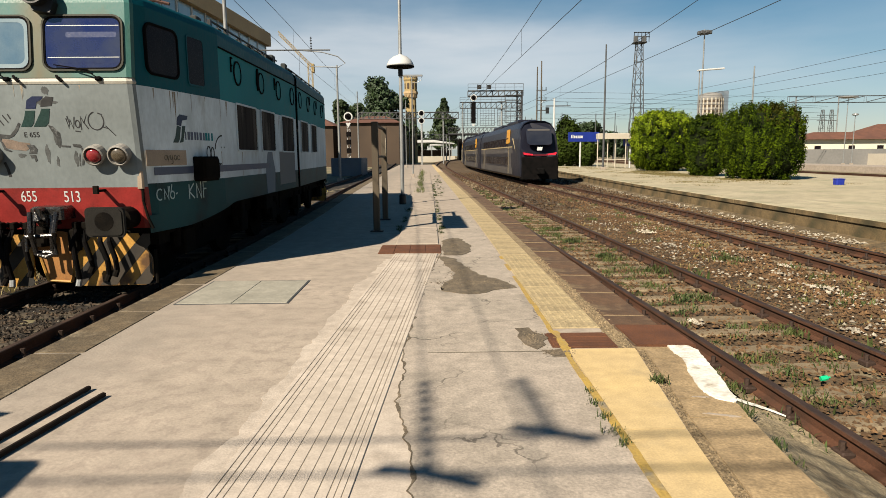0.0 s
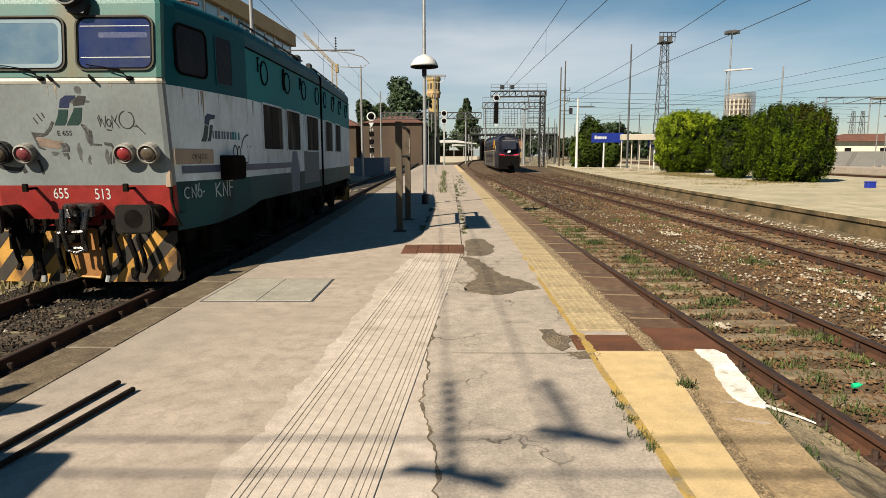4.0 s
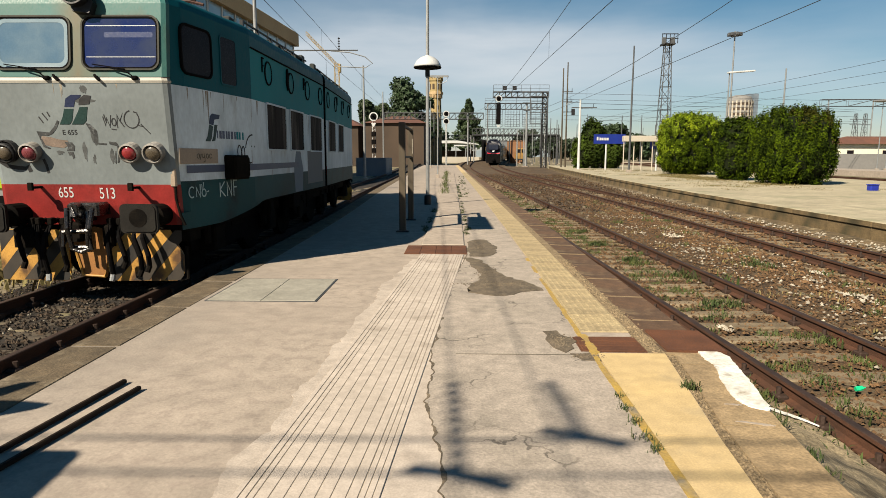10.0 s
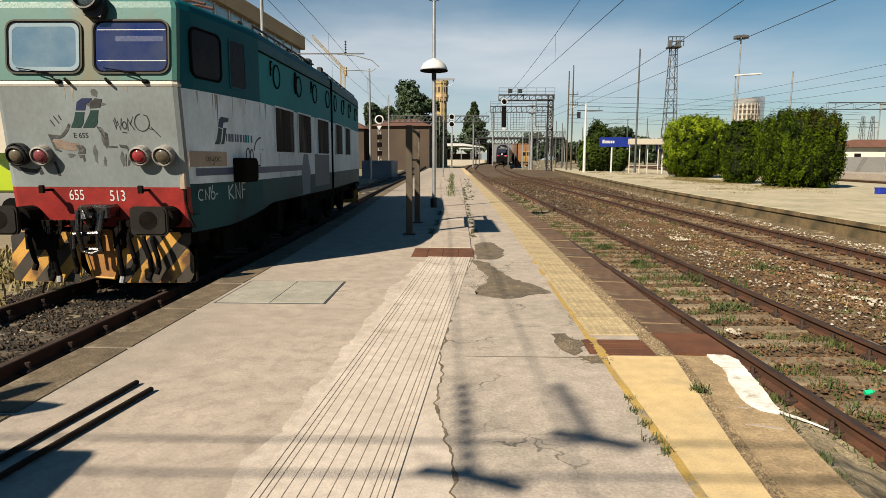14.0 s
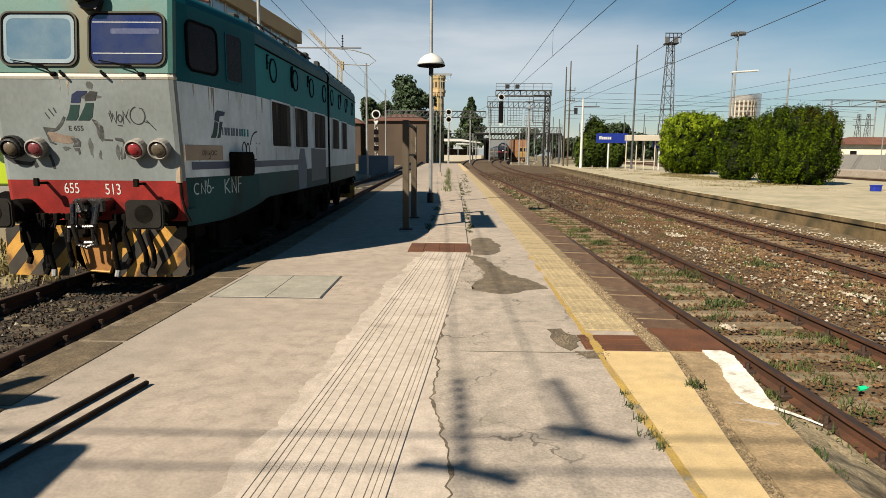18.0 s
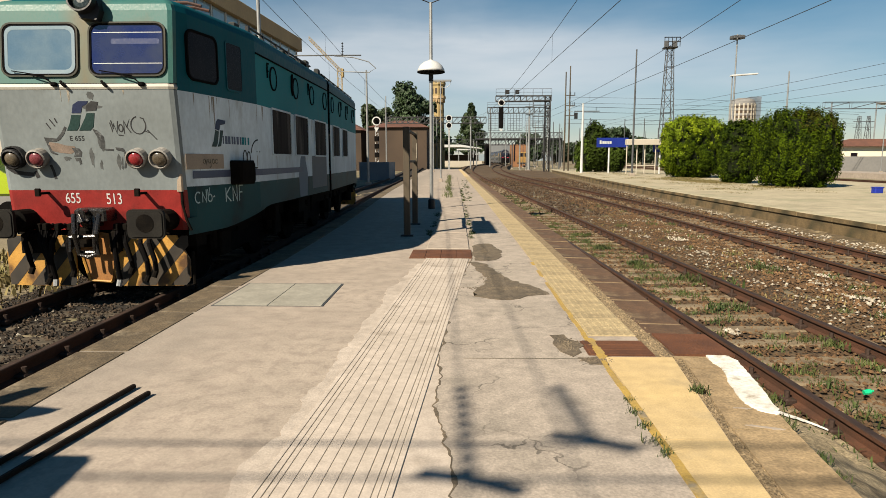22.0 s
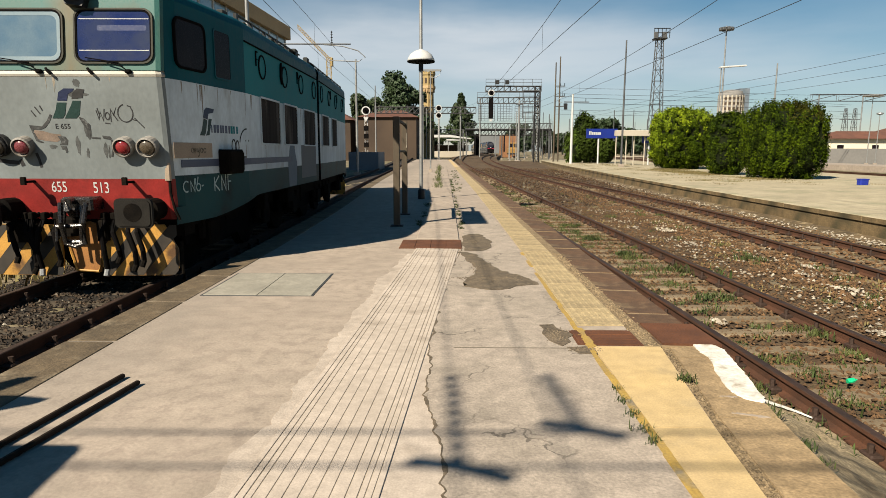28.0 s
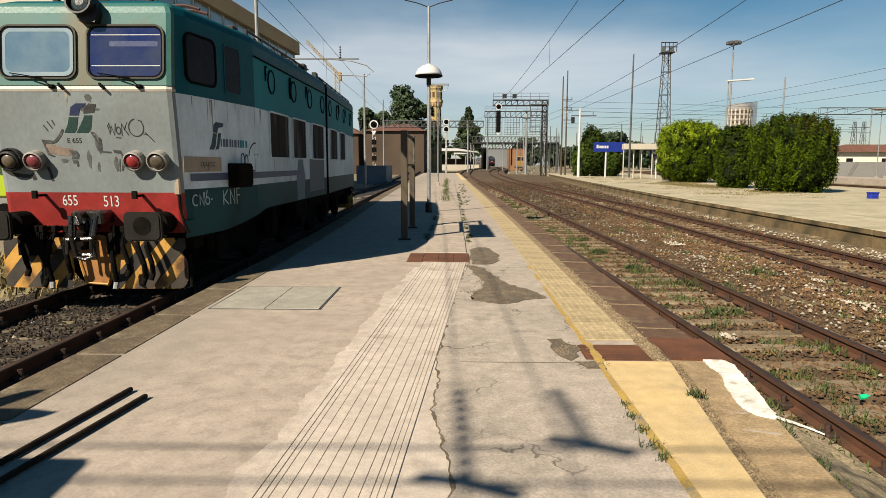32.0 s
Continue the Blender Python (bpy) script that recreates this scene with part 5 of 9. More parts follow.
def side_frame(y, z, side=1):
    """A pose on the side skin: x along the body towards the rear, y up, z out of the wall."""
    e = 0.05
    d = Vector((half_width(y + e) - half_width(y - e), 2 * e, 0)).normalized()
    n = Vector((d.y, -d.x, 0))
    m = Matrix((( d.x, 0, n.x, half_width(y)), (d.y, 0, n.y, y), (0, 1, 0, z), (0, 0, 0, 1)))
    return m if side > 0 else Matrix.Scale(-1, 4, (1, 0, 0)) @ m


def front_frame(x, z, out=0.0):
    """A pose on the front face: x to the right, y up, z towards the viewer."""
    e = 0.04
    t = Vector((0, nose_y(z + e) - nose_y(z - e), 2 * e)).normalized()
    n = Vector((0, -t.z, t.y))
    y = nose_y(z)
    return Matrix(((1, 0, 0, x), (0, t.y, n.y, y + n.y * out), (0, t.z, n.z, z + n.z * out), (0, 0, 0, 1)))


ROOF_LEVELS = ((3.42, 0.0), (3.58, 0.0), (3.66, 0.03), (3.72, 0.09), (3.77, 0.20), (3.805, 0.45), (3.82, 0.80))


def roof_skin(add):
    """The top of the body: upright shoulder, rounded edge and nearly flat crown, with the green cab brow."""
    bm = bmesh.new()
    rings = []
    for z, inset in ROOF_LEVELS:
        right = [(x - inset, y + (inset * 1.1 if k >= 2 else 0)) for k, (x, y) in enumerate(outline(min(z, 3.58)))]
        rings.append([bm.verts.new((x, y, z)) for x, y in right + [(-x, y) for x, y in right[::-1]]])
    n = len(rings[0])
    for lv, (ra, rb) in enumerate(zip(rings, rings[1:])):
        for i in range(n - 1):
            f = bm.faces.new((ra[i], ra[i + 1], rb[i + 1], rb[i]))
            f.material_index = 1 if lv < 3 and n // 2 - 3 <= i <= n // 2 + 1 else 0
            f.smooth = lv > 1
    top = rings[-1]
    for i in range(n // 2 - 1):
        bm.faces.new((top[i], top[i + 1], top[n - 2 - i], top[n - 1 - i]))
    add("roof", bm, [M["l_teal"], M["l_front"]], "teal roof with a rounded shoulder and sun-bleached brow")


def half_body(loco, near):
    """One of the two coupled half bodies, with its cab to the front."""
    end = "front" if near else "rear"
    def add(name, bm, material, label="", smooth=False):
        return part(name, bm, material, loco, label, smooth, None if near else REAR)
    for side in ("right", "left"):
        bm = bmesh.new(); shell_band(bm, 1.02, 1.42, side); add("lower_side_panel", bm, M["l_teal_grime"], "grimy teal lower side panel")
        bm = bmesh.new()
        s = 1 if side == "right" else -1
        prev = None
        for k in range(12):
            y = 0.12 + 2.6 * k / 11
            low = 0.80 + 0.22 * min(max((y - 1.0) / 1.6, 0), 1) ** 1.3
            row = [bm.verts.new((s * half_width(y), y, zz)) for zz in (low, 1.022)]
            if prev:
                bm.faces.new((prev[0], row[0], row[1], prev[1]))
            prev = row
        add("cab_skirt", bm, M["l_teal_grime"], "grimy teal skirt below the cab")
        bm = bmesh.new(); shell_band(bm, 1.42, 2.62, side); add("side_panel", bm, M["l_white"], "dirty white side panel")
        bm = bmesh.new(); shell_band(bm, 2.62, 3.42, side)
        for f in bm.faces:
            f.material_index = 1 if near and f.calc_center_median().y < TAPER else 0
        add("upper_side_panel", bm, [M["l_teal_dull"], M["l_teal"]], "teal upper side panel, chalky behind the cab")
    bm = bmesh.new(); shell_band(bm, 0.86, 1.38, "front"); add("nose_band", bm, M["l_red"], "red painted nose band")
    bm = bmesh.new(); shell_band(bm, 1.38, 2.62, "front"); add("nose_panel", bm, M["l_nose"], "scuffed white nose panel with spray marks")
    bm = bmesh.new(); shell_band(bm, 2.70, 3.42, "front"); add("cab_front", bm, M["l_front"], "sun-bleached green cab front")
    roof_skin(add)
    # belt bead round the nose
    bm = bmesh.new()
    pts = [(NOSE_W + 0.006, 0.085), (NOSE_W - 0.008, 0.014), (NOSE_W - 0.068, -0.012), (-NOSE_W + 0.068, -0.012), (-NOSE_W + 0.008, 0.014), (-NOSE_W - 0.006, 0.085)]
    lo = [bm.verts.new((x * 0.996, y + 0.012, 2.625)) for x, y in pts]
    mid = [bm.verts.new((x, y + 0.004, 2.655)) for x, y in pts]
    hi = [bm.verts.new((x * 0.98, y + 0.03, 2.705)) for x, y in pts]
    for a, b in ((lo, mid), (mid, hi)):
        for i in range(len(a) - 1):
            bm.faces.new((a[i], a[i + 1], b[i + 1], b[i]))
    add("belt_bead", bm, M["bead"], "cream belt bead")
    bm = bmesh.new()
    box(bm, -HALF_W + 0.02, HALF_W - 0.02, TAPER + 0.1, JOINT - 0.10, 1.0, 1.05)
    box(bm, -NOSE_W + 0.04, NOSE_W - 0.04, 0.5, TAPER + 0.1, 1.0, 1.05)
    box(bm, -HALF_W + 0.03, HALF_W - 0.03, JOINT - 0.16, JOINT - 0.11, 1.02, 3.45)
    add("underframe", bm, M["black"], "near-black underframe")
    # gutter and stripe along the sides
    for s in (1, -1):
        bm = bmesh.new()
        tube(bm, [(s * (HALF_W + 0.012), y, 3.40) for y in (TAPER, 4, 6, JOINT - 0.10)], 0.013, 6)
        add("gutter", bm, M["black"], "dark gutter line")
        for y0, y1 in ((0.28, 1.25), (1.75, 4.9)) if near else ((0.4, 2.0),):
            bm = bmesh.new()
            for a in np.arange(y0, y1, 0.25):
                m = side_frame(a + 0.125, 1.57, s)
                box(bm, -0.13, 0.13, -0.05, 0.05, 0.0, 0.004, m=m)
            add("side_stripe", bm, M["l_stripe"], "faded slate blue stripe")
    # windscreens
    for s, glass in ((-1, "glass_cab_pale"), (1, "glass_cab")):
        m = front_frame(s * 0.545 + 0.045, 3.105)
        bm = bmesh.new()
        frame_ring(bm, rounded(-0.482, 0.482, -0.332, 0.332, 0.12), rounded(-0.462, 0.462, -0.312, 0.312, 0.105), -0.01, 0.024, m)
        rubber = add("windscreen", bm, M["seal_olive"], "cab windscreen in a dull olive bead with a black seal")
        bm = bmesh.new()
        frame_ring(bm, rounded(-0.462, 0.462, -0.312, 0.312, 0.105), rounded(-0.444, 0.444, -0.294, 0.294, 0.10), -0.01, 0.018, m)
        part("rubber_seal", bm, M["black"], rubber, "black rubber seal")
        bm = bmesh.new()
        prism(bm, rounded(-0.45, 0.45, -0.30, 0.30, 0.10), 0.002, 0.010, m)
        g = part("pane", bm, M[glass], rubber)
        # painted reflection: pale rim on the left pane, pale strip on the right
        bm = bmesh.new()
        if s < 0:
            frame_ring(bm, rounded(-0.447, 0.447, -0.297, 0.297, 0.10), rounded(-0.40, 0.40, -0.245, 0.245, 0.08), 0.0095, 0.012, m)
            part("inner_frame", bm, M["glass_edge"], rubber, "pale rim painted as sky reflected in the glass")
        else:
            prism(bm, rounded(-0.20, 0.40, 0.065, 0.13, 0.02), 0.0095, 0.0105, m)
            part("light_reflex", bm, M["glass_reflex"], rubber, "pale reflection strip painted on the glass")
        if s > 0:
            bm = bmesh.new()
            for z in (0.205, -0.17):
                box(bm, -0.42, 0.43, z - 0.004, z + 0.004, 0.010, 0.0115, m=m)
            part("sticker_line", bm, M["white_metal"], rubber, "thin white line on the glass")
        bm = bmesh.new()
        tube(bm, [m @ Vector(p) for p in ((0.17, -0.42, 0.03), (0.10, -0.365, 0.06), (-0.10, -0.305, 0.055))], 0.008, 6)
        tube(bm, [m @ Vector(p) for p in ((-0.34, -0.262, 0.035), (0.07, -0.325, 0.04))], 0.007, 6)
        box(bm, 0.14, 0.21, -0.45, -0.40, 0.0, 0.045, 0.012, m=m)
        tube(bm, [m @ Vector(p) for p in ((-0.29 * s - 0.03, -0.39, 0.02), (-0.29 * s, -0.42, 0.045), (-0.29 * s + 0.04, -0.46, 0.04))], 0.018, 6)
        add("wiper", bm, M["black"], "black windscreen wiper")
    # top headlamp in its hood
    m = Matrix.Translation((0.11, 0.03, 3.665)) @ Matrix.Rotation(radians(80), 4, "X")
    bm = bmesh.new()
    lathe(bm, [(0.12, -0.40), (0.155, -0.1), (0.16, 0.12), (0.14, 0.12), (0.13, 0.04)], 20, m)
    prism(bm, [(-0.05, -0.20), (0.16, -0.23), (0.20, -0.10), (0.14, 0.06), (-0.12, 0.04)], -0.25, 0.02, m)
    lamp = add("roof_headlamp", bm, M["dark_steel"], "dark round headlamp on the cab roof")
    bm = bmesh.new()
    lathe(bm, [(0.132, 0.05), (0.10, 0.075), (0.05, 0.085)], 18, m)
    part("lens", bm, M["lens_dark"], lamp)
    # cab side windows and door window
    for s in (1, -1):
        m = side_frame(0.63, 3.09, s)
        bm = bmesh.new()
        frame_ring(bm, rounded(-0.37, 0.37, -0.32, 0.32, 0.12), rounded(-0.34, 0.34, -0.29, 0.29, 0.10), -0.02, 0.016, m)
        w = add("cab_side_window", bm, M["black"])
        bm = bmesh.new(); prism(bm, rounded(-0.345, 0.345, -0.295, 0.295, 0.10), -0.03, 0.006, m); part("pane", bm, M["glass_dark"], w)
        m = side_frame(1.45, 3.08, s)
        bm = bmesh.new()
        frame_ring(bm, rounded(-0.24, 0.24, -0.345, 0.345, 0.06), rounded(-0.22, 0.22, -0.32, 0.32, 0.05), -0.02, 0.012, m)
        w = add("door_window", bm, M["l_teal"])
        bm = bmesh.new(); prism(bm, rounded(-0.23, 0.23, -0.33, 0.33, 0.05), -0.03, 0.008, m); part("pane", bm, M["glass_dark"], w)
    return add


def side_windows(loco):
    """Grille windows and portholes of the machine rooms, on both sides."""
    for s in (1, -1):
        for y0, y1 in ((2.87, 4.12), (4.40, 5.50), (6.06, 7.28)):
            for rear in (False, True):
                if rear and y0 < 3:
                    continue
                mm = REAR if rear else Matrix.Identity(4)
                ss = -s if rear else s
                m = mm @ side_frame((y0 + y1) / 2, 2.235, ss)
                hw = (y1 - y0) / 2
                bm = bmesh.new()
                frame_ring(bm, rounded(-hw, hw, -0.40, 0.40, 0.05), rounded(-hw + 0.03, hw - 0.03, -0.372, 0.372, 0.04), -0.01, 0.022, m)
                fr = part("grille_window", bm, M["l_white"], loco, "framed ventilation window with dusty dark mesh")
                bm = bmesh.new()
                prism(bm, rounded(-hw + 0.02, hw - 0.02, -0.38, 0.38, 0.04), -0.02, 0.006, m)
                part("mesh", bm, M["grille"], fr)
                bm = bmesh.new()
                for k in range(9):
                    z = -0.32 + 0.08 * k
                    box(bm, -hw + 0.035, hw - 0.035, z - 0.012, z + 0.012, 0.004, 0.012, m=m)
                part("slat", bm, M["grille"], fr)
        for y in (3.07, 4.55, 5.91, 7.22):
            for rear in (False, True):
                mm = REAR if rear else Matrix.Identity(4)
                m = mm @ side_frame(y, 3.12, -s if rear else s)
                bm = bmesh.new()
                ring = [(0.20 * math.cos(a), 0.20 * math.sin(a)) for a in np.linspace(0, 2 * math.pi, 21)[:-1]]
                frame_ring(bm, ring, [(x * 0.88, z * 0.88) for x, z in ring], -0.01, 0.02, m)
                ph = part("porthole", bm, M["black"], loco, "round porthole with a dark rim")
                bm = bmesh.new()
                prism(bm, [(x * 0.89, z * 0.89) for x, z in ring], -0.01, 0.008, m)
                part("pane", bm, M["l_teal_dull"], ph)
                # the foothold irons differ from window to window
                if y == 7.22:
                    continue
                bm = bmesh.new()
                if y == 4.55 and not rear:
                    prism(bm, [(-0.30, 0.20), (-0.24, 0.24), (-0.20, 0.06), (-0.26, -0.16), (-0.33, -0.02)], 0.0, 0.03, m)
                else:
                    box(bm, -0.345, -0.325, 0.0 if rear else -0.02, 0.22, 0.0, 0.02, m=m)
                    box(bm, -0.345, -0.25, 0.20, 0.22, 0.0, 0.02, m=m)
                    box(bm, -0.345, -0.27, 0.08, 0.10, 0.0, 0.02, m=m)
                    if y == 5.91:
                        box(bm, -0.27, -0.25, 0.08, 0.22, 0.0, 0.02, m=m)
                part("step_iron", bm, M["black"], ph)


def strokes(name, lines, w, material, parent, m, label):
    """Sprayed strokes: flat ribbons on a surface."""
    bm = bmesh.new()
    for k, ln in enumerate(lines):
        if k and name.startswith("spray_"):
            part(name, bm, material, parent, label)
            bm = bmesh.new()
        # one ribbon, its edges mitred at the bends
        h = 0.003 + 0.0004 * (k % 3)
        pts = [Vector(p) for i, p in enumerate(ln) if i == 0 or (Vector(p) - Vector(ln[i - 1])).length > 1e-6]
        last = None
        for i, p in enumerate(pts):
            d0 = (p - pts[i - 1]).normalized() if i else (pts[1] - p).normalized()
            d1 = (pts[i + 1] - p).normalized() if i + 1 < len(pts) else d0
            n = Vector((-d0.y - d1.y, d0.x + d1.x))
            n = n.normalized() if n.length > 1e-3 else Vector((-d0.y, d0.x))
            n *= w / 2 / max(abs(n.dot(Vector((-d0.y, d0.x)))), 0.5)
            row = [bm.verts.new(m @ Vector((p.x + e * n.x, p.y + e * n.y, z))) for e, z in ((1, 0.001), (1, h), (-1, h), (-1, 0.001))]
            if last:
                for j in range(4):
                    bm.faces.new((last[j], last[(j + 1) % 4], row[(j + 1) % 4], row[j]))
            else:
                bm.faces.new(row)
            last = row
        bm.faces.new(last[::-1])
    bmesh.ops.recalc_face_normals(bm, faces=bm.faces)
    part(name, bm, material, parent, label)


def arc(cx, cy, r, a0, a1, n=10, e=1.0):
    return [(cx + r * math.cos(radians(a0 + (a1 - a0) * k / n)), cy + e * r * math.sin(radians(a0 + (a1 - a0) * k / n))) for k in range(n + 1)]


def front_gear(loco, mm=None, near=True):
    """Lamps, buffers, coupling, hoses and rail guards of one end."""
    def add(name, bm, material, label="", parent=None, smooth=False):
        return part(name, bm, material, parent or loco, label, smooth, mm if parent is None else None)
    for x, glass, lab in ((0.62, "lens_red", "red tail lamp"), (0.92, "lens_dull", "white headlamp, unlit"), (-0.64, "lens_red", "red tail lamp"), (-0.95, "lens_dull", "white headlamp, unlit")):
        m = front_frame(x, 1.80) @ pose(0, 0, 0, 11, 0, 0)
        bm = bmesh.new()
        r = 0.125 if glass == "lens_red" else 0.13
        m = m @ Matrix.Translation((0, 0, 0.07))
        lathe(bm, [(r * 0.9, -0.18), (r * 0.94, 0.0), (r, 0.01), (r, 0.045), (r * 0.86, 0.055), (r * 0.80, 0.02)], 20, m)
        lp = add("marker_lamp", bm, M["lamp_rim"] if x > 0 or glass == "lens_red" else M["dark_steel"], lab, smooth=False)
        glass = "lens_faded" if x < 0 and glass == "lens_red" else glass
        bm = bmesh.new()
        lathe(bm, [(r * 0.80, 0.018), (r * 0.6, 0.05), (r * 0.25, 0.065)], 16, m)
        part("lens", bm, M[glass], lp, smooth=True)
    # shades over the left lamps
    for x in (-0.95,):
        m = front_frame(x, 1.80)
        bm = bmesh.new()
        lathe(bm, [(0.14, -0.02), (0.145, 0.09), (0.13, 0.09), (0.125, 0.0)], 16, m)
        add("lamp_hood", bm, M["dark_steel"], "battered dark lamp hood")
    # headstock
    bm = bmesh.new()
    box(bm, -1.18, 1.18, 0.36, 0.70, 0.62, 0.90)
    box(bm, -0.95, -0.55, 0.0, 0.4, 0.58, 0.84, 0.03)
    box(bm, -0.30, -0.05, -0.02, 0.4, 0.66, 0.90, 0.03)
    box(bm, 0.20, 0.34, 0.0, 0.4, 0.60, 0.88, 0.03)
    add("headstock", bm, M["grease"], "dark headstock beam")
    for s in (-1, 1):
        x = s * 0.915
        bm = bmesh.new()
        box(bm, x - 0.22, x + 0.22, 0.22, 0.42, 0.80, 1.22, 0.02)
        bm2 = bmesh.new()
        lathe(bm2, [(0.14, 0.0), (0.14, 0.40), (0.10, 0.42), (0.10, 0.70)], 18, Matrix.Translation((x, 0.30, 1.0)) @ Matrix.Rotation(radians(90), 4, "X"))
        b = add("buffer", bm2, M["grease"], "greasy buffer with a rounded rectangular plate")
        part("mount", bm, M["grease"], b)
        bm = bmesh.new()
        m = Matrix.Translation((x, -0.40, 1.0)) @ Matrix.Rotation(radians(90), 4, "X")
        prism(bm, rounded(-0.225, 0.225, -0.175, 0.175, 0.06), 0.0, 0.05, m)
        prism(bm, rounded(-0.205, 0.205, -0.155, 0.155, 0.055), 0.05, 0.062, m)
        plate = part("buffer_plate", bm, M["buffer"], b)
        bm = bmesh.new()
        prism(bm, [(0.11 * math.cos(a), 0.11 * math.sin(a) + 0.01) for a in np.linspace(0, 6.283, 17)[:-1]], 0.062, 0.065, m)
        part("grease_spot", bm, M["grease"], plate)
    # hook and screw coupling
    bm = bmesh.new()
    box(bm, -0.05, 0.05, -0.12, 0.42, 0.92, 1.03, 0.02)
    tube(bm, [(0, -0.12, 0.95), (0, -0.22, 1.02), (0, -0.20, 1.12), (0, -0.10, 1.12)], 0.045, 8)
    add("draw_hook", bm, M["wet_grease"], "greasy draw hook")
    bm = bmesh.new()
    for s in (-1, 1):
        tube(bm, [(s * 0.10, -0.10, 1.06), (s * 0.11, -0.16, 0.80), (s * 0.10, -0.15, 0.62)], 0.024, 8)
    tube(bm, [(-0.2, -0.15, 0.80), (0.16, -0.16, 0.82)], 0.03, 8)
    tube(bm, [(-0.11, -0.15, 0.61), (0.11, -0.15, 0.61)], 0.03, 8)
    tube(bm, [(-0.2, -0.15, 0.80), (-0.2, -0.17, 0.62)], 0.018, 6)
    box(bm, -0.17, 0.24, -0.1, 0.3, 1.0, 1.16, 0.03)
    for s in (-1, 1):
        tube(bm, [(s * 0.16 + 0.05, -0.18, 1.10), (s * 0.14 + 0.05, -0.24, 0.86), (s * 0.12 + 0.05, -0.20, 0.60), (0.05, -0.20, 0.56)], 0.03, 8)
    add("screw_coupling", bm, M["wet_grease"], "black screw coupling hanging from the hook")
    # air hoses with their cocks
    for x, z1, sw in ((-0.86, 0.40, 0.08), (-0.70, 0.26, 0.16), (-0.62, 0.36, 0.10), (-0.46, 0.24, -0.06), (-0.30, 0.36, 0.05), (0.30, 0.24, 0.03), (0.42, 0.40, 0.10), (0.60, 0.30, 0.12), (0.72, 0.36, 0.10)):
        bm = bmesh.new()
        tube(bm, [(x, 0.38, 0.95), (x, 0.05, 0.90), (x + sw * 0.4, -0.08, 0.72), (x + sw, -0.08, 0.50), (x + sw * 0.8, -0.02, z1)], 0.032, 8)
        h = add("air_hose", bm, M["black"], "black rubber air hose")
        bm = bmesh.new()
        tube(bm, [(x + sw * 0.8, -0.02, z1), (x + sw * 0.6, -0.05, z1 - 0.08)], 0.035, 8)
        part("coupling_head", bm, M["galv"] if x in (0.30, -0.46) else M["grease"], h)
        bm = bmesh.new()
        box(bm, x - 0.03, x + 0.03, 0.0, 0.1, 0.88, 0.96, 0.01)
        part("hose_cock", bm, M["grease"], h)
    # rail guard: bent plates with hazard stripes
    def blade(x0, x1, y0, y1, ztop, zbot):
        d = Vector((x1 - x0, y1 - y0, 0))
        ln = d.length
        d.normalize()
        n = Vector((d.y, -d.x, 0))
        if n.y > 0:
            n = -n
        m = Matrix(((d.x, 0, n.x, x0), (d.y, 0, n.y, y0), (0, 1, 0, 0), (0, 0, 0, 1)))
        bm = bmesh.new()
        lft, rgt = (0.14, 0.10) if x0 < 0 else (0.03, 0.16)
        poly = [(0, zbot + 0.12), (0.10, zbot), (ln - 0.10, zbot), (ln, zbot + 0.10), (ln, ztop - rgt * 2), (ln - rgt, ztop), (lft, ztop), (0, ztop - lft * 1.6)]
        prism(bm, poly, -0.012, 0.012, m)
        b = add("rail_guard", bm, M["l_yellow"], "yellow rail guard with black diagonal stripes")
        k = -0.5
        while k < ln:
            lo, hi = [], []
            h = ztop - zbot
            q = [(k, zbot + 0.008), (k + 0.20, zbot + 0.008), (k + 0.20 + h * 0.9 * 0.95, ztop - 0.005), (k + h * 0.9 * 0.95, ztop - 0.005)]
            q = clip_poly(q, 0.012, ln - 0.012)
            if len(q) > 2:
                bm = bmesh.new()
                prism(bm, q, 0.012, 0.0145, m)
                part("stripe", bm, M["l_blackpaint"], b)
            k += 0.40
        return b
    blade(0.22, 1.18, 0.08, 0.14, 0.80, 0.14)
    blade(-1.22, -0.28, 0.14, 0.08, 0.80, 0.14)
    bm = bmesh.new()
    prism(bm, [(-0.27, 0.62), (-0.16, 0.20), (0.16, 0.18), (0.22, 0.40), (0.22, 0.80), (0.05, 0.84), (-0.12, 0.80)], 0.0, 0.02, Matrix.Translation((0, 0.14, 0)) @ Matrix.Rotation(radians(90), 4, "X"))
    cg = add("centre_guard", bm, M["rust_yellow"], "rusty orange centre plate of the rail guard")
    bm = bmesh.new()
    tube(bm, [(-0.24, 0.115, 0.60), (-0.14, 0.115, 0.21), (0.14, 0.115, 0.19), (0.21, 0.115, 0.40)], 0.02, 6)
    part("rim", bm, M["l_yellow"], cg, "yellow painted rim")
    # grab bar and lamp iron at the corner
    bm = bmesh.new()
    tube(bm, [(1.11, 0.16, 1.45), (1.12, 0.14, 1.2), (1.17, 0.12, 1.0), (1.22, 0.14, 0.86)], 0.018, 8)
    hand = add("corner_handrail", bm, M["grease"], "dark corner strap")
    bm = bmesh.new()
    box(bm, 1.06, 1.14, 0.12, 0.20, 1.36, 1.60, 0.02)
    part("grip", bm, M["tag_board"], hand, "worn wooden grip")
    for x in (-0.60, 0.66):
        bm = bmesh.new()
        box(bm, x - 0.03, x + 0.01, -0.06, 0.31, 1.33, 1.36, 0.008)
        box(bm, x - 0.045, x + 0.02, -0.09, -0.05, 1.31, 1.41, 0.008)
        add("lamp_iron", bm, M["grease"], "dark bracket on the red band")
    bm = bmesh.new()
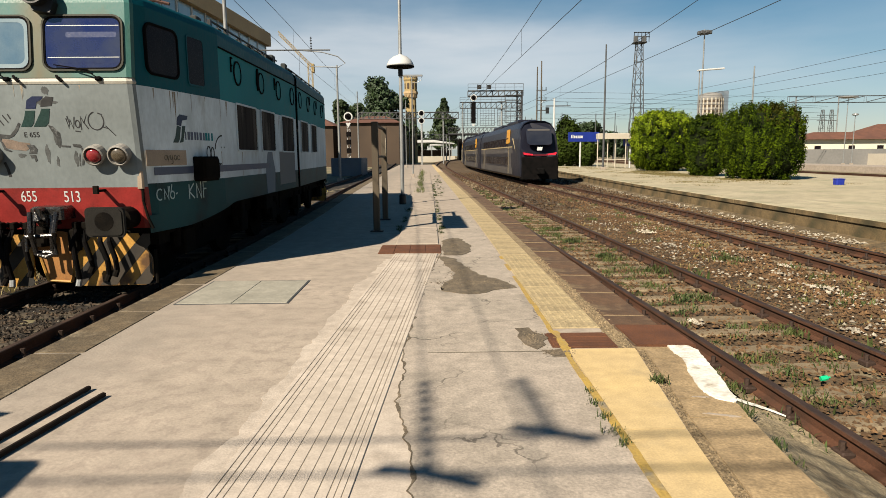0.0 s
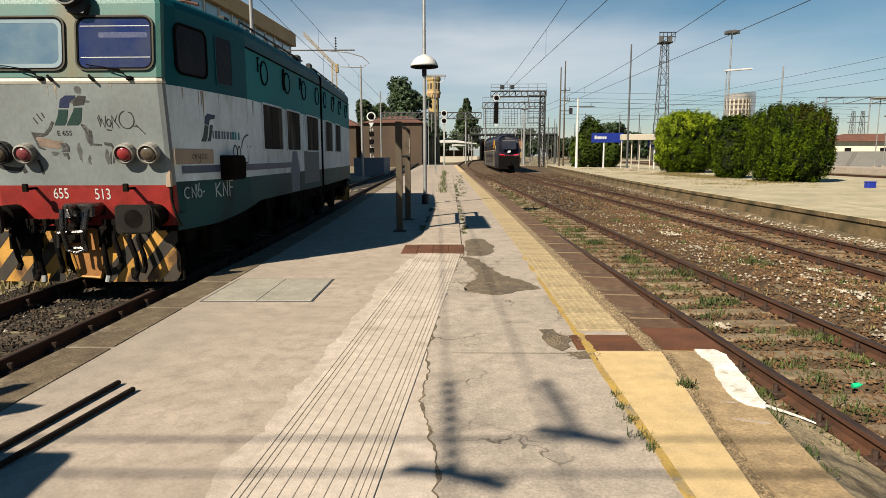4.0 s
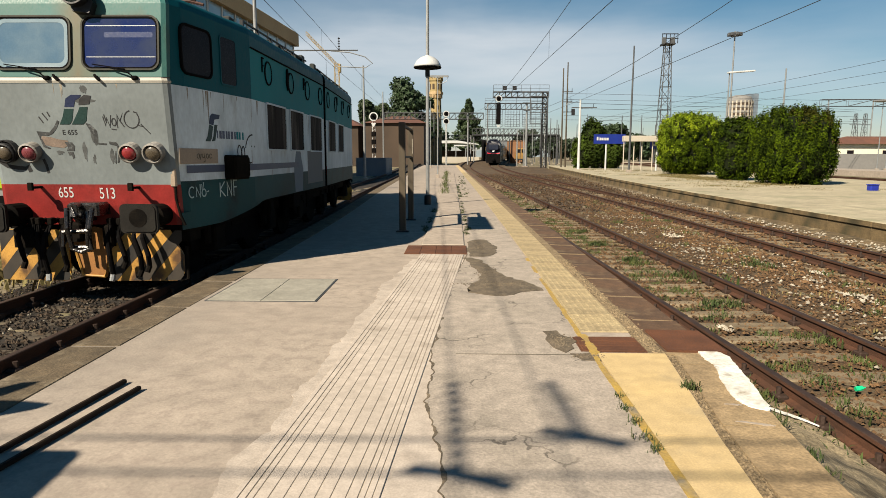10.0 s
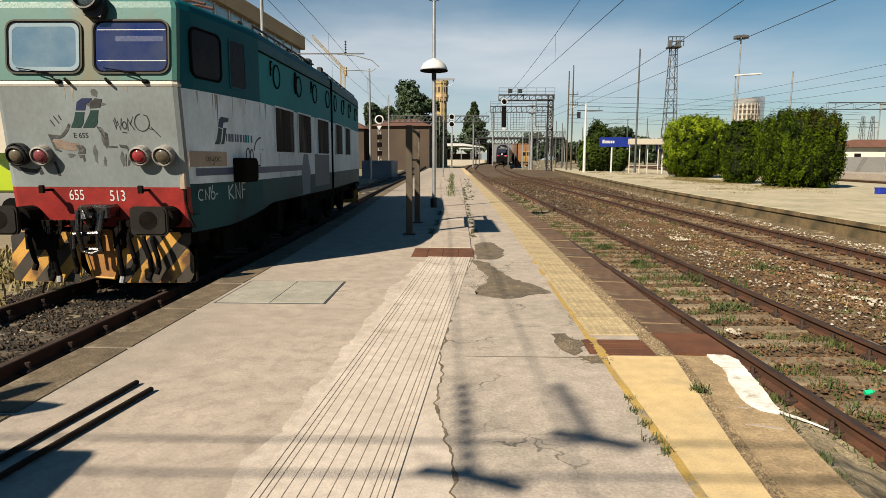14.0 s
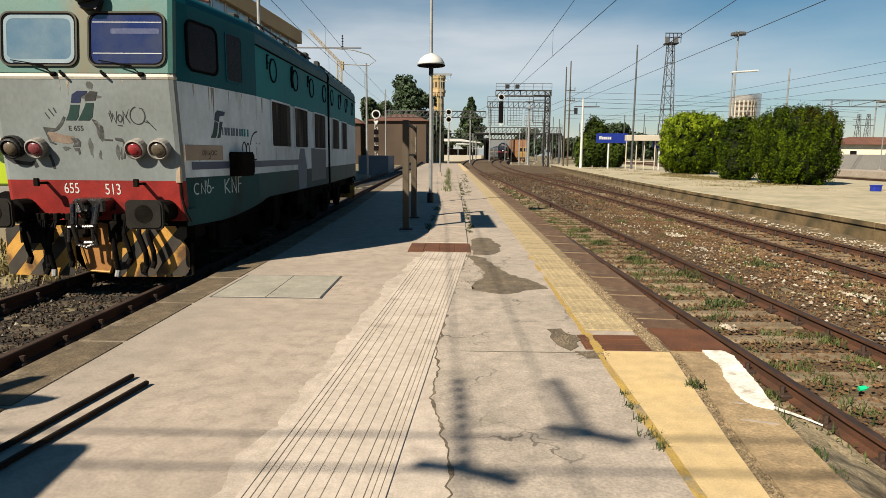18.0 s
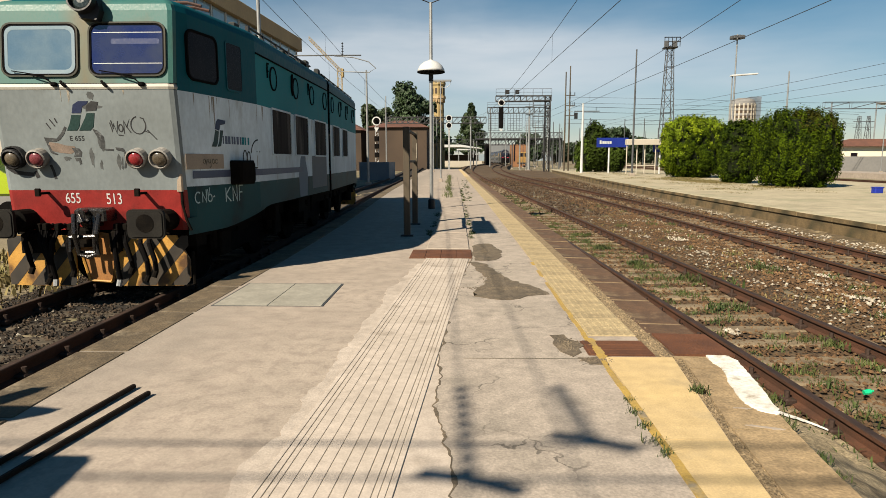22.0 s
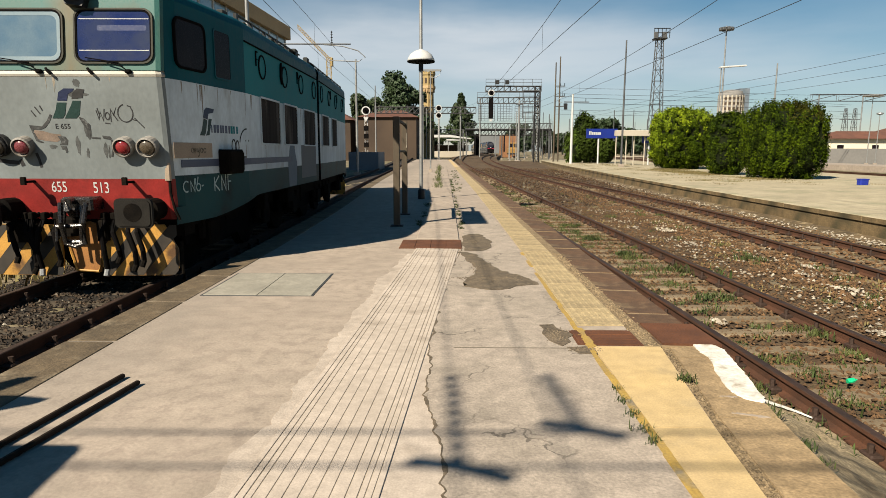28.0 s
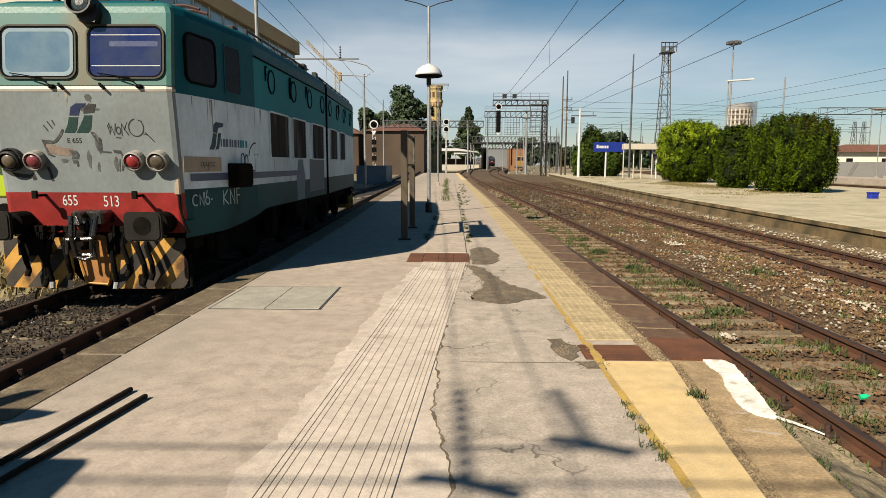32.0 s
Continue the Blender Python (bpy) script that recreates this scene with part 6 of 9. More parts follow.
    tube(bm, [(1.26, 0.05, 0.60), (1.26, 0.05, 0.18), (1.18, 0.0, 0.16)], 0.02, 6)
    add("step_rod", bm, M["grease"])


def clip_poly(poly, lo, hi):
    """Cuts a polygon to lo <= x <= hi."""
    for lim, sign in ((lo, 1), (hi, -1)):
        out = []
        for (ax, ay), (bx, by) in zip(poly, poly[1:] + poly[:1]):
            ina, inb = sign * (ax - lim) >= 0, sign * (bx - lim) >= 0
            if ina:
                out.append((ax, ay))
            if ina != inb:
                k = (lim - ax) / (bx - ax)
                out.append((lim, ay + (by - ay) * k))
        poly = out
        if len(poly) < 3:
            return []
    return poly


def wheelset(loco, y, mm):
    bm = bmesh.new()
    for s in (-1, 1):
        m = Matrix.Translation((s * 0.72, y, 0.57)) @ Matrix.Rotation(radians(90), 4, "Y")
        lathe(bm, [(0.2, -0.07), (0.57, -0.065), (0.60, -0.07), (0.57, 0.065), (0.2, 0.07)], 28, m)
    tube(bm, [(-0.75, y, 0.57), (0.75, y, 0.57)], 0.09, 10)
    part("wheelset", bm, M["grease"], loco, "dark steel wheelset", m=mm)


def bogie(loco, y, mm):
    bm = bmesh.new()
    for s in (-1, 1):
        box(bm, s * 1.06 - 0.07, s * 1.06 + 0.07, y - 2.05, y + 2.05, 0.72, 0.98, 0.02)
        for dy in (-1.35, 1.35):
            box(bm, s * 1.06 - 0.14, s * 1.06 + 0.14, y + dy - 0.2, y + dy + 0.2, 0.38, 0.75, 0.03)
            tube(bm, [(s * 1.1, y + dy - 0.3, 0.5), (s * 1.1, y + dy - 0.3, 0.85)], 0.07, 8)
            tube(bm, [(s * 1.1, y + dy + 0.3, 0.5), (s * 1.1, y + dy + 0.3, 0.85)], 0.07, 8)
    box(bm, -1.0, 1.0, y - 0.3, y + 0.3, 0.6, 0.9)
    part("bogie_frame", bm, M["grease"], loco, "dark bogie frame", m=mm)
    # solid plates added to stop sunlight passing under the locomotive
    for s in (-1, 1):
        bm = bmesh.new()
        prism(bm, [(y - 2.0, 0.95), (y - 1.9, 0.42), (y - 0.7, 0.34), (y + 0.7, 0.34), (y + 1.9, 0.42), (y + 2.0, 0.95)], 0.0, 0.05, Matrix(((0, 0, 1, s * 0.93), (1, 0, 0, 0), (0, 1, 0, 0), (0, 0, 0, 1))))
        part("side_plate", bm, M["black"], loco, "black bogie side plate added to keep sunlight out", m=mm)
    for dy in (-1.35, 1.35):
        wheelset(loco, y + dy, mm)


def roof_gear(loco, mm=None, near=True):
    for k, (x0, x1, y0, y1, z0, z1) in enumerate(((-0.55, 0.55, 2.6, 3.6, 3.76, 3.98), (-0.5, 0.5, 4.0, 5.4, 3.76, 3.92), (-0.6, 0.6, 5.8, 7.3, 3.76, 4.0))):
        bm = bmesh.new()
        box(bm, x0, x1, y0, y1, z0, z1, 0.04)
        b = part("roof_box", bm, M["l_roof"], loco, "sooty equipment box on the roof", m=mm)
    for s in (-1, 1):
        bm = bmesh.new()
        pts = [(s * 1.22, y, 3.90) for y in np.arange(2.7 if near else 1.0, 7.3, 0.4)]
        tube(bm, pts, 0.018, 6)
        for p in pts[::2]:
            box(bm, p[0] - 0.025, p[0] + 0.025, p[1] - 0.04, p[1] + 0.04, 3.70, 3.91)
        part("roof_rail", bm, M["dark_steel"], loco, "thin dark roof rail", m=mm)
        for y in (4.2, 4.9, 5.6, 6.3, 6.9):
            bm = bmesh.new()
            lathe(bm, [(0.05, 3.79), (0.085, 3.83), (0.05, 3.86), (0.085, 3.90), (0.05, 3.93), (0.03, 3.99)], 10, Matrix.Translation((s * 0.98, y, 0)))
            part("insulator", bm, M["l_roof"], loco, m=mm)
        # small fittings along the roof edge
        for y, w, h in ((2.35, 0.10, 0.09), (3.35, 0.07, 0.10), (5.15, 0.16, 0.12), (5.75, 0.30, 0.10), (6.6, 0.22, 0.16), (7.05, 0.12, 0.22)):
            bm = bmesh.new()
            box(bm, s * 1.12 - 0.06, s * 1.12 + 0.06, y - w, y + w, 3.70, 3.80 + h, 0.02)
            part("roof_fitting", bm, M["l_roof"], loco, m=mm)
    # folded current collector
    bm = bmesh.new()
    for s in (-1, 1):
        tube(bm, [(s * 0.62, 0.7, 3.86), (s * 0.5, 1.9, 3.97), (s * 0.62, 3.0, 3.88)], 0.022, 6)
        tube(bm, [(s * 0.62, 0.7, 3.74), (s * 0.62, 0.7, 3.88)], 0.05, 8)
        tube(bm, [(s * 0.62, 3.0, 3.70), (s * 0.62, 3.0, 3.88)], 0.05, 8)
    for y in (0.75, 1.2, 1.7, 2.2, 2.9):
        tube(bm, [(-0.62, y, 3.92), (0.62, y, 3.92)], 0.018, 6)
    tube(bm, [(-0.9, 1.65, 3.98), (-0.7, 1.65, 4.03), (0.7, 1.65, 4.03), (0.9, 1.65, 3.98)], 0.025, 6)
    tube(bm, [(-0.9, 1.95, 3.98), (-0.7, 1.95, 4.03), (0.7, 1.95, 4.03), (0.9, 1.95, 3.98)], 0.025, 6)
    part("pantograph", bm, M["collector_rust"], loco, "folded rusty pantograph", m=mm)


def side_marks(loco):
    """Emblem, name lettering bars, number board, box and sprayed tags on the platform side."""
    m = side_frame(0.90, 2.13)
    for k, (poly, c) in enumerate((([(-0.16, -0.19), (-0.04, -0.19), (0.0, -0.15), (0.05, 0.02), (-0.04, 0.04), (-0.10, -0.12)], "logo_green"), ([(-0.05, 0.05), (0.06, 0.03), (0.09, 0.11), (0.22, 0.13), (0.24, 0.18), (0.04, 0.19), (-0.02, 0.15)], "logo_blue"), ([(0.0, -0.19), (0.09, -0.18), (0.17, 0.04), (0.09, 0.04), (0.05, -0.12)], "logo_green"))):
        bm = bmesh.new(); prism(bm, poly, 0.0, 0.004, m); part("emblem", bm, M[c], loco, "faded operator emblem")
    for k in range(10):
        mk = side_frame(1.06 + 0.082 * k, 2.04)
        bm = bmesh.new()
        box(bm, -0.030 if k % 3 else -0.012, 0.030 if k % 4 else 0.014, -0.055, 0.055, 0.0, 0.004, m=mk)
        part("lettering_bar", bm, M["l_stripe"] if k < 7 else M["l_teal_dull"], loco)
    bm = bmesh.new()
    box(bm, -0.46, 0.46, -0.10, 0.10, 0.0, 0.005, 0.002, m=side_frame(0.58, 1.74))
    board = part("name_board", bm, M["tag_board"], loco, "bare metal board with a scratched tag")
    strokes("scribble", [arc(-0.02, 0, 0.03, 0, 360, 8), [(0.02, 0.03), (0.03, -0.04), (0.06, 0.03)], [(0.09, 0.03), (0.08, -0.02), (0.12, -0.02), (0.14, 0.03), (0.14, -0.07), (0.10, -0.08)], arc(0.20, 0, 0.03, 0, 360, 8), arc(0.28, 0.0, 0.03, 30, 330, 8)], 0.012, M["lens_dull"], board, side_frame(0.56, 1.74) @ Matrix.Translation((0, 0, 0.005)), "scribbled tag")
    bm = bmesh.new()
    box(bm, -0.23, 0.23, -0.175, 0.175, 0.0, 0.18, 0.03, m=side_frame(1.44, 1.58))
    bx = part("battery_box", bm, M["grease"], loco, "black lamp box on the side")
    # sprayed tags
    m = side_frame(0.36, 1.27)
    strokes("spray_stroke", [arc(0.0, 0, 0.07, 50, 300), [(0.10, -0.07), (0.10, 0.06), (0.19, -0.07), (0.19, 0.10)], [(0.22, 0.10), (0.20, 0.02)], arc(0.28, -0.02, 0.05, 0, 360), [(0.24, 0.0), (0.28, 0.12)], [(0.36, -0.01), (0.40, 0.0)]], 0.018, M["spray_grey"], loco, m, "pale grey sprayed tag")
    m = side_frame(1.06, 1.27)
    strokes("spray_stroke", [[(0.0, -0.10), (0.0, 0.10)], [(0.13, 0.11), (0.0, 0.0), (0.14, -0.10)], [(0.2, -0.10), (0.2, 0.10), (0.32, -0.10), (0.32, 0.13)], [(0.39, -0.11), (0.39, 0.12), (0.50, 0.12)], [(0.39, 0.02), (0.48, 0.02)]], 0.020, M["spray_grey"], loco, m, "pale grey sprayed letters")
    m = side_frame(1.78, 1.92)
    strokes("spray_stroke", [arc(-0.1, -0.12, 0.06, 0, 360, 10, 1.7), arc(0.02, -0.12, 0.05, 0, 360, 10, 1.7), arc(0.35, -0.10, 0.25, 170, 90, 8), [(0.30, -0.02), (0.31, -0.04)], [(0.40, -0.02), (0.41, -0.04)], [(0.1, -0.28), (0.3, -0.28)], [(0.15, -0.28), (0.15, -0.38)], [(0.25, -0.28), (0.25, -0.38)]], 0.022, M["spray"], loco, m, "black sprayed doodle")
    bm = bmesh.new()
    prism(bm, [(-0.3, -0.45), (0.3, -0.45), (0.38, 0.0), (0.12, 0.42), (-0.02, 0.52), (-0.2, 0.30), (-0.36, 0.0)], 0.0, 0.003, side_frame(5.0, 1.48))
    part("sprayed_patch", bm, M["blue_grey"], loco, "grey blue sprayed patch")
    bm = bmesh.new()
    box(bm, -0.75, 0.75, -0.30, 0.40, 0.0, 0.003, m=side_frame(6.55, 1.45))
    part("sprayed_patch", bm, M["far_grey"], loco, "pale grey overpainted patch")
    # front marks
    m = front_frame(-0.045, 2.285) @ Matrix.Diagonal((0.90, 1.12, 1, 1))
    for poly, c in (([(-0.23, -0.14), (-0.09, -0.14), (-0.05, -0.10), (-0.01, 0.03), (-0.14, 0.03), (-0.17, -0.05)], "logo_green"), ([(-0.06, -0.14), (0.10, -0.14), (0.15, -0.10), (0.19, 0.05), (0.08, 0.05), (0.05, 0.0), (-0.02, -0.09)], "logo_green"),
                    ([(-0.13, 0.05), (0.0, 0.05), (0.03, 0.12), (0.10, 0.15), (0.12, 0.18), (-0.02, 0.18), (-0.10, 0.14)], "logo_blue"), ([(0.07, 0.07), (0.22, 0.08), (0.26, 0.17), (0.16, 0.18), (0.09, 0.13)], "spray")):
        bm = bmesh.new(); prism(bm, poly, 0.0, 0.004, m); part("emblem", bm, M[c], loco, "worn operator emblem on the nose")
    strokes("spray_stroke", [[(x * 0.78, z * 0.85) for x, z in stroke] for stroke in [[(0.0, 0.03), (0.03, -0.10), (0.06, 0.01), (0.10, -0.12), (0.13, 0.05)], [(0.02, 0.06), (0.05, -0.06)], arc(0.17, -0.05, 0.035, 0, 360, 10, 1.5), [(0.22, -0.13), (0.23, 0.05), (0.27, -0.04), (0.32, 0.07), (0.27, -0.03), (0.33, -0.12)], arc(0.46, -0.01, 0.12, 100, 400, 16, 1.05), [(0.50, 0.10), (0.56, 0.08)], [(0.54, -0.09), (0.64, -0.12), (0.60, -0.08), (0.74, -0.22)], [(0.12, -0.15), (0.20, -0.16)]]], 0.012, M["spray"], loco, front_frame(0.30, 2.20), "black sprayed scrawl")
    nose = lambda pts: [(x, z - 2.0) for x, z in pts]
    strokes("spray_stroke", [nose([(-0.507, 2.223), (-0.457, 2.147)]), nose([(-0.457, 2.268), (-0.398, 2.182)]), nose([(-0.393, 2.282), (-0.366, 2.223)])], 0.014, M["spray"], loco, front_frame(0, 2.0), "short black spray marks")
    bm = bmesh.new()
    prism(bm, nose([(-0.505, 1.985), (-0.40, 1.975), (-0.30, 1.945), (-0.18, 1.93), (-0.17, 1.875), (-0.24, 1.838), (-0.37, 1.85), (-0.485, 1.875), (-0.52, 1.93)]), 0.0, 0.0025, front_frame(0, 2.0))
    part("rust_scar", bm, M["scar"], loco, "rust-brown scar in the paint")
    for poly in ([(-0.56, 2.045), (-0.40, 2.03), (-0.33, 2.10), (-0.28, 2.18), (-0.255, 2.165), (-0.30, 2.08), (-0.36, 2.015), (-0.42, 1.99), (-0.51, 1.992), (-0.53, 1.95)],
                 [(-0.535, 1.96), (-0.505, 1.95), (-0.47, 1.865), (-0.41, 1.835), (-0.43, 1.825), (-0.50, 1.85)],
                 [(-0.225, 1.915), (-0.13, 1.905), (-0.10, 1.86), (-0.115, 1.80), (-0.21, 1.80), (-0.19, 1.85)],
                 [(-0.20, 1.79), (-0.13, 1.785), (-0.12, 1.72), (-0.145, 1.70), (-0.155, 1.75), (-0.19, 1.745)],
                 [(0.07, 2.15), (0.13, 2.13), (0.205, 2.05), (0.20, 1.97), (0.185, 1.90), (0.15, 1.90), (0.155, 1.99), (0.11, 2.07)],
                 [(0.18, 1.905), (0.31, 1.895), (0.305, 1.875), (0.20, 1.882)],
                 [(0.335, 1.92), (0.43, 1.91), (0.45, 1.885), (0.43, 1.865), (0.345, 1.885)],
                 [(0.435, 1.875), (0.455, 1.87), (0.462, 1.74), (0.44, 1.66), (0.415, 1.655), (0.435, 1.75)],
                 [(0.40, 1.80), (0.415, 1.80), (0.40, 1.64), (0.385, 1.65)]):
        bm = bmesh.new()
        prism(bm, nose(poly), 0.0, 0.0035, front_frame(0, 2.0))
        part("sprayed_patch", bm, M["spray_worn"], loco, "worn black spray paint")
    strokes("spray_drip", [nose([(-0.525, 1.70), (-0.50, 1.62), (-0.485, 1.52)])], 0.035, M["spray"], loco, front_frame(0, 2.0), "dark drip below the red lamp")
    strokes("spray_arc", [[(-0.20, 0.04), (-0.10, -0.03), (0.02, -0.05), (0.14, -0.06)], [(0.16, -0.02), (0.19, -0.10)]], 0.05, M["spray"], loco, front_frame(-0.90, 1.64), "broad black sprayed arc")
    rng = np.random.default_rng(77)
    for x, z, w, h in ((0.08, 2.42, 0.16, 0.05), (0.16, 1.98, 0.05, 0.12), (0.02, 1.80, 0.03, 0.14), (0.13, 1.70, 0.02, 0.08), (0.36, 1.74, 0.03, 0.10), (-0.30, 1.78, 0.06, 0.03), (0.10, 2.55, 0.05, 0.06)):
        bm = bmesh.new()
        poly = [(w * math.cos(a) * rng.uniform(0.55, 1.1), h * math.sin(a) * rng.uniform(0.55, 1.1)) for a in np.linspace(0, 6.283, 19)[:-1]]
        prism(bm, poly, 0.0, 0.002, front_frame(x, z))
        part("smear", bm, M["smudge"], loco, "grey rubbed-out paint smear")
    for x in rng.uniform(-1.05, 1.05, 4):
        ln, w = rng.uniform(0.05, 0.22), rng.uniform(0.004, 0.011)
        bm = bmesh.new()
        prism(bm, [(-w, 0), (w, 0), (w * 0.6, -ln * 0.6), (0, -ln), (-w * 0.5, -ln * 0.5)], 0.0, 0.0018, front_frame(x, 2.615))
        part("rust_run", bm, M["rust_run"], loco, "thin rust run below the belt")
    for y in rng.uniform(0.3, 7.2, 26):
        ln, w = rng.uniform(0.06, 0.5), rng.uniform(0.005, 0.022)
        bm = bmesh.new()
        prism(bm, [(-w, 0), (w, 0), (w * 0.6, -ln * 0.6), (0, -ln), (-w * 0.5, -ln * 0.5)], 0.0, 0.0018, side_frame(y, 2.61 if rng.random() < 0.6 else 1.83))
        part("rust_run", bm, M["rust_run"], loco, "thin rust run on the side")
    lettering("class_mark", "E 655", 0.085, M["spray"], loco, front_frame(-0.14, 2.03), "small painted class number")
    lettering("number_left", "655", 0.19, M["white_metal"], loco, front_frame(-0.30, 1.27) @ Matrix.Scale(0.72, 4, (1, 0, 0)), "white painted class number")
    lettering("number_right", "513", 0.20, M["white_metal"], loco, front_frame(0.235, 1.26) @ Matrix.Scale(0.72, 4, (1, 0, 0)), "white painted running number")


def locomotive():
    loco = thing("locomotive", pose(-4.67, 7.90, Z_L), "old teal and white electric locomotive with graffiti on the bay track", "locomotive")
    half_body(loco, True)
    half_body(loco, False)
    side_windows(loco)
    front_gear(loco)
    front_gear(loco, REAR, False)
    for y, mm in ((2.75, None), (2.75, REAR)):
        bogie(loco, y, mm)
    bogie(loco, JOINT, None)
    roof_gear(loco)
    roof_gear(loco, REAR, False)
    side_marks(loco)
    bm = bmesh.new()
    for k in range(7):
        y = JOINT - 0.10 + 0.035 * k
        w = HALF_W - (0.04 if k % 2 else 0.10)
        box(bm, -w, w, y, y + 0.03, 1.1, 3.55)
    part("gangway_bellows", bm, M["black"], loco, "black bellows between the half bodies")
    for y0, y1 in ((4.95, 5.5), (3.3, 3.5)):
        for s in (-1, 1):
            bm = bmesh.new()
            box(bm, s * 1.30 - 0.1, s * 1.30 + 0.1, y0, y1, 0.70, 1.02, 0.02)
            part("sand_box", bm, M["grease"], loco, "dark sand box")
    for y in (5.1, 6.2):
        bm = bmesh.new()
        tube(bm, [(1.36, y, 1.02), (1.36, y, 0.62)], 0.02, 6)
        part("sand_pipe", bm, M["grease"], loco)
    # added blocks fill the space between the wheels and keep sunlight out
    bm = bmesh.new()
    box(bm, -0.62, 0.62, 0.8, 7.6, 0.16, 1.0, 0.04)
    part("equipment_trunk", bm, M["black"], loco, "added black block that keeps sunlight out under the floor")
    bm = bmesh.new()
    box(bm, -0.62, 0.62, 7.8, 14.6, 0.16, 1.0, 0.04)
    part("equipment_trunk", bm, M["black"], loco, "added black block that keeps sunlight out under the floor", m=Matrix.Translation((0, JOINT, 0)) @ Matrix.Rotation(radians(2.6), 4, "Z") @ Matrix.Translation((0, -JOINT, 0)))
    return loco


# the second half body is the mirror end, turned with the curve
REAR = Matrix.Translation((0, JOINT, 0)) @ Matrix.Rotation(radians(2.6), 4, "Z") @ Matrix.Translation((0, JOINT, 0)) @ Matrix.Rotation(radians(180), 4, "Z")
locomotive()

# ---------------------------------------------------------------- the receding train
CAR_L, CARS = 26.0, 4
SECTION = [(1.20, 0.30), (1.40, 0.45), (1.42, 1.2), (1.42, 2.4), (1.40, 3.0), (1.28, 3.7), (1.0, 4.10), (0.6, 4.27), (0, 4.30)]


def car_body(bm, y0, y1, nose):
    prof = SECTION + [(-x, z) for x, z in SECTION[-2::-1]]
    rows = []
    stations = [(y0, 1.0, 0.0)] if not nose else [(y0 - 0.05, 0.87, 0.9), (y0 + 0.15, 0.91, 0.66), (y0 + 0.6, 0.945, 0.40), (y0 + 1.5, 0.975, 0.16), (y0 + 2.6, 0.995, 0.05), (y0 + 3.6, 1.0, 0.0)]
    for y, w, lean in stations + [(y1, 1.0, 0.0)]:
        row = []
        for x, z in prof:
            k = max(z - 1.4, 0) / 2.9
            row.append(bm.verts.new((x * w, y + lean * 1.5 * k ** 1.6, z if lean == 0 else z - lean * 0.14 * k)))
        rows.append(row)
    n = len(prof)
    for a, b in zip(rows, rows[1:]):
        for i in range(n):
            bm.faces.new((a[i], a[(i + 1) % n], b[(i + 1) % n], b[i]))
    bm.faces.new(rows[0])
    bm.faces.new(rows[-1][::-1])


def train_car(nose):
    c = thing("train_car", label="dark blue double-deck train car with amber marks, running away" if not nose else "rear driving car of a dark blue train, red tail lights lit", category="train car", group="cars of the departing train")
    bm = bmesh.new()
    car_body(bm, 0.2, CAR_L - 0.2, nose)
    part("body", bm, M["t_body"], c, "midnight blue body")
    for s in (-1, 1):
        for z0, z1, nm in ((1.15, 1.75, "lower_windows"), (2.55, 3.15, "upper_windows")):
            bm = bmesh.new()
            x = s * 1.425 if z0 < 2 else s * 1.415
            for k in range(9):
                y = 5.2 + 2.0 * k
                box(bm, *sorted((x, x + s * 0.012)), y, y + 1.7, z0, z1)
            part(nm, bm, M["glass_dark"], c, "row of dark windows")
        bm = bmesh.new()
        box(bm, *sorted((s * 1.42, s * 1.43)), 3.0, CAR_L - 1, 0.5, 1.0)
        part("side_skirt", bm, M["t_grey"], c, "silver grey skirt")
        bm = bmesh.new()
        box(bm, *sorted((s * 1.405, s * 1.432)), 3.2, CAR_L - 0.6, 2.44, 2.52)
        part("shoulder_line", bm, M["t_cream"], c, "thin cream line along the side")
        bm = bmesh.new()
        box(bm, *sorted((s * 1.40, s * 1.428)), 3.0, CAR_L - 1, 2.02, 2.40)
        part("grey_band", bm, M["t_grey"], c, "silver grey band")
        for y in (4.3, CAR_L - 4.6):
            bm = bmesh.new()
            box(bm, *sorted((s * 1.425, s * 1.438)), y - 0.65, y + 0.65, 0.55, 2.42)
            door = part("door", bm, M["t_grey"], c, "grey double door with a cream edge")
            bm = bmesh.new()
            box(bm, *sorted((s * 1.425, s * 1.447)), y + 0.66, y + 0.80, 0.55, 2.42)
            part("door_edge", bm, M["t_cream"], door, "cream door edge")
        bm = bmesh.new()
        prism(bm, [(4.4, 2.75), (6.0, 2.75), (6.4, 3.78), (4.8, 3.78)], 0, 0.02, Matrix(((0, -0.12 * s, s, s * 1.775), (1, 0, 0, 0), (0, 1, 0, 0), (0, 0, 0, 1))))
        part("amber_mark", bm, M["t_yellow"], c, "amber slanted mark")
    for y in (3.6, CAR_L - 3.6):
        bm = bmesh.new()
        for s in (-1, 1):
            box(bm, s * 1.0 - 0.15, s * 1.0 + 0.15, y - 1.7, y + 1.7, 0.30, 0.62, 0.03)
            for dy in (-1.2, 1.2):
                lathe(bm, [(0.1, -0.06), (0.43, -0.06), (0.43, 0.06), (0.1, 0.06)], 16, Matrix.Translation((s * 0.75, y + dy, 0.44)) @ Matrix.Rotation(radians(90), 4, "Y"))
        part("bogie", bm, M["black"], c, "black bogie")
    bm = bmesh.new()
    box(bm, -0.7, 0.7, 5, 11, 4.2, 4.5, 0.08)
    box(bm, -0.7, 0.7, 14, 20, 4.2, 4.48, 0.08)
    part("roof_unit", bm, M["t_body"], c)
    if nose:
        bm = bmesh.new()
        m = Matrix.Translation((0, 0.52, 3.0)) @ Matrix.Rotation(radians(62), 4, "X")
        prism(bm, rounded(-0.86, 0.86, -0.55, 0.75, 0.25), 0.06, 0.12, m)
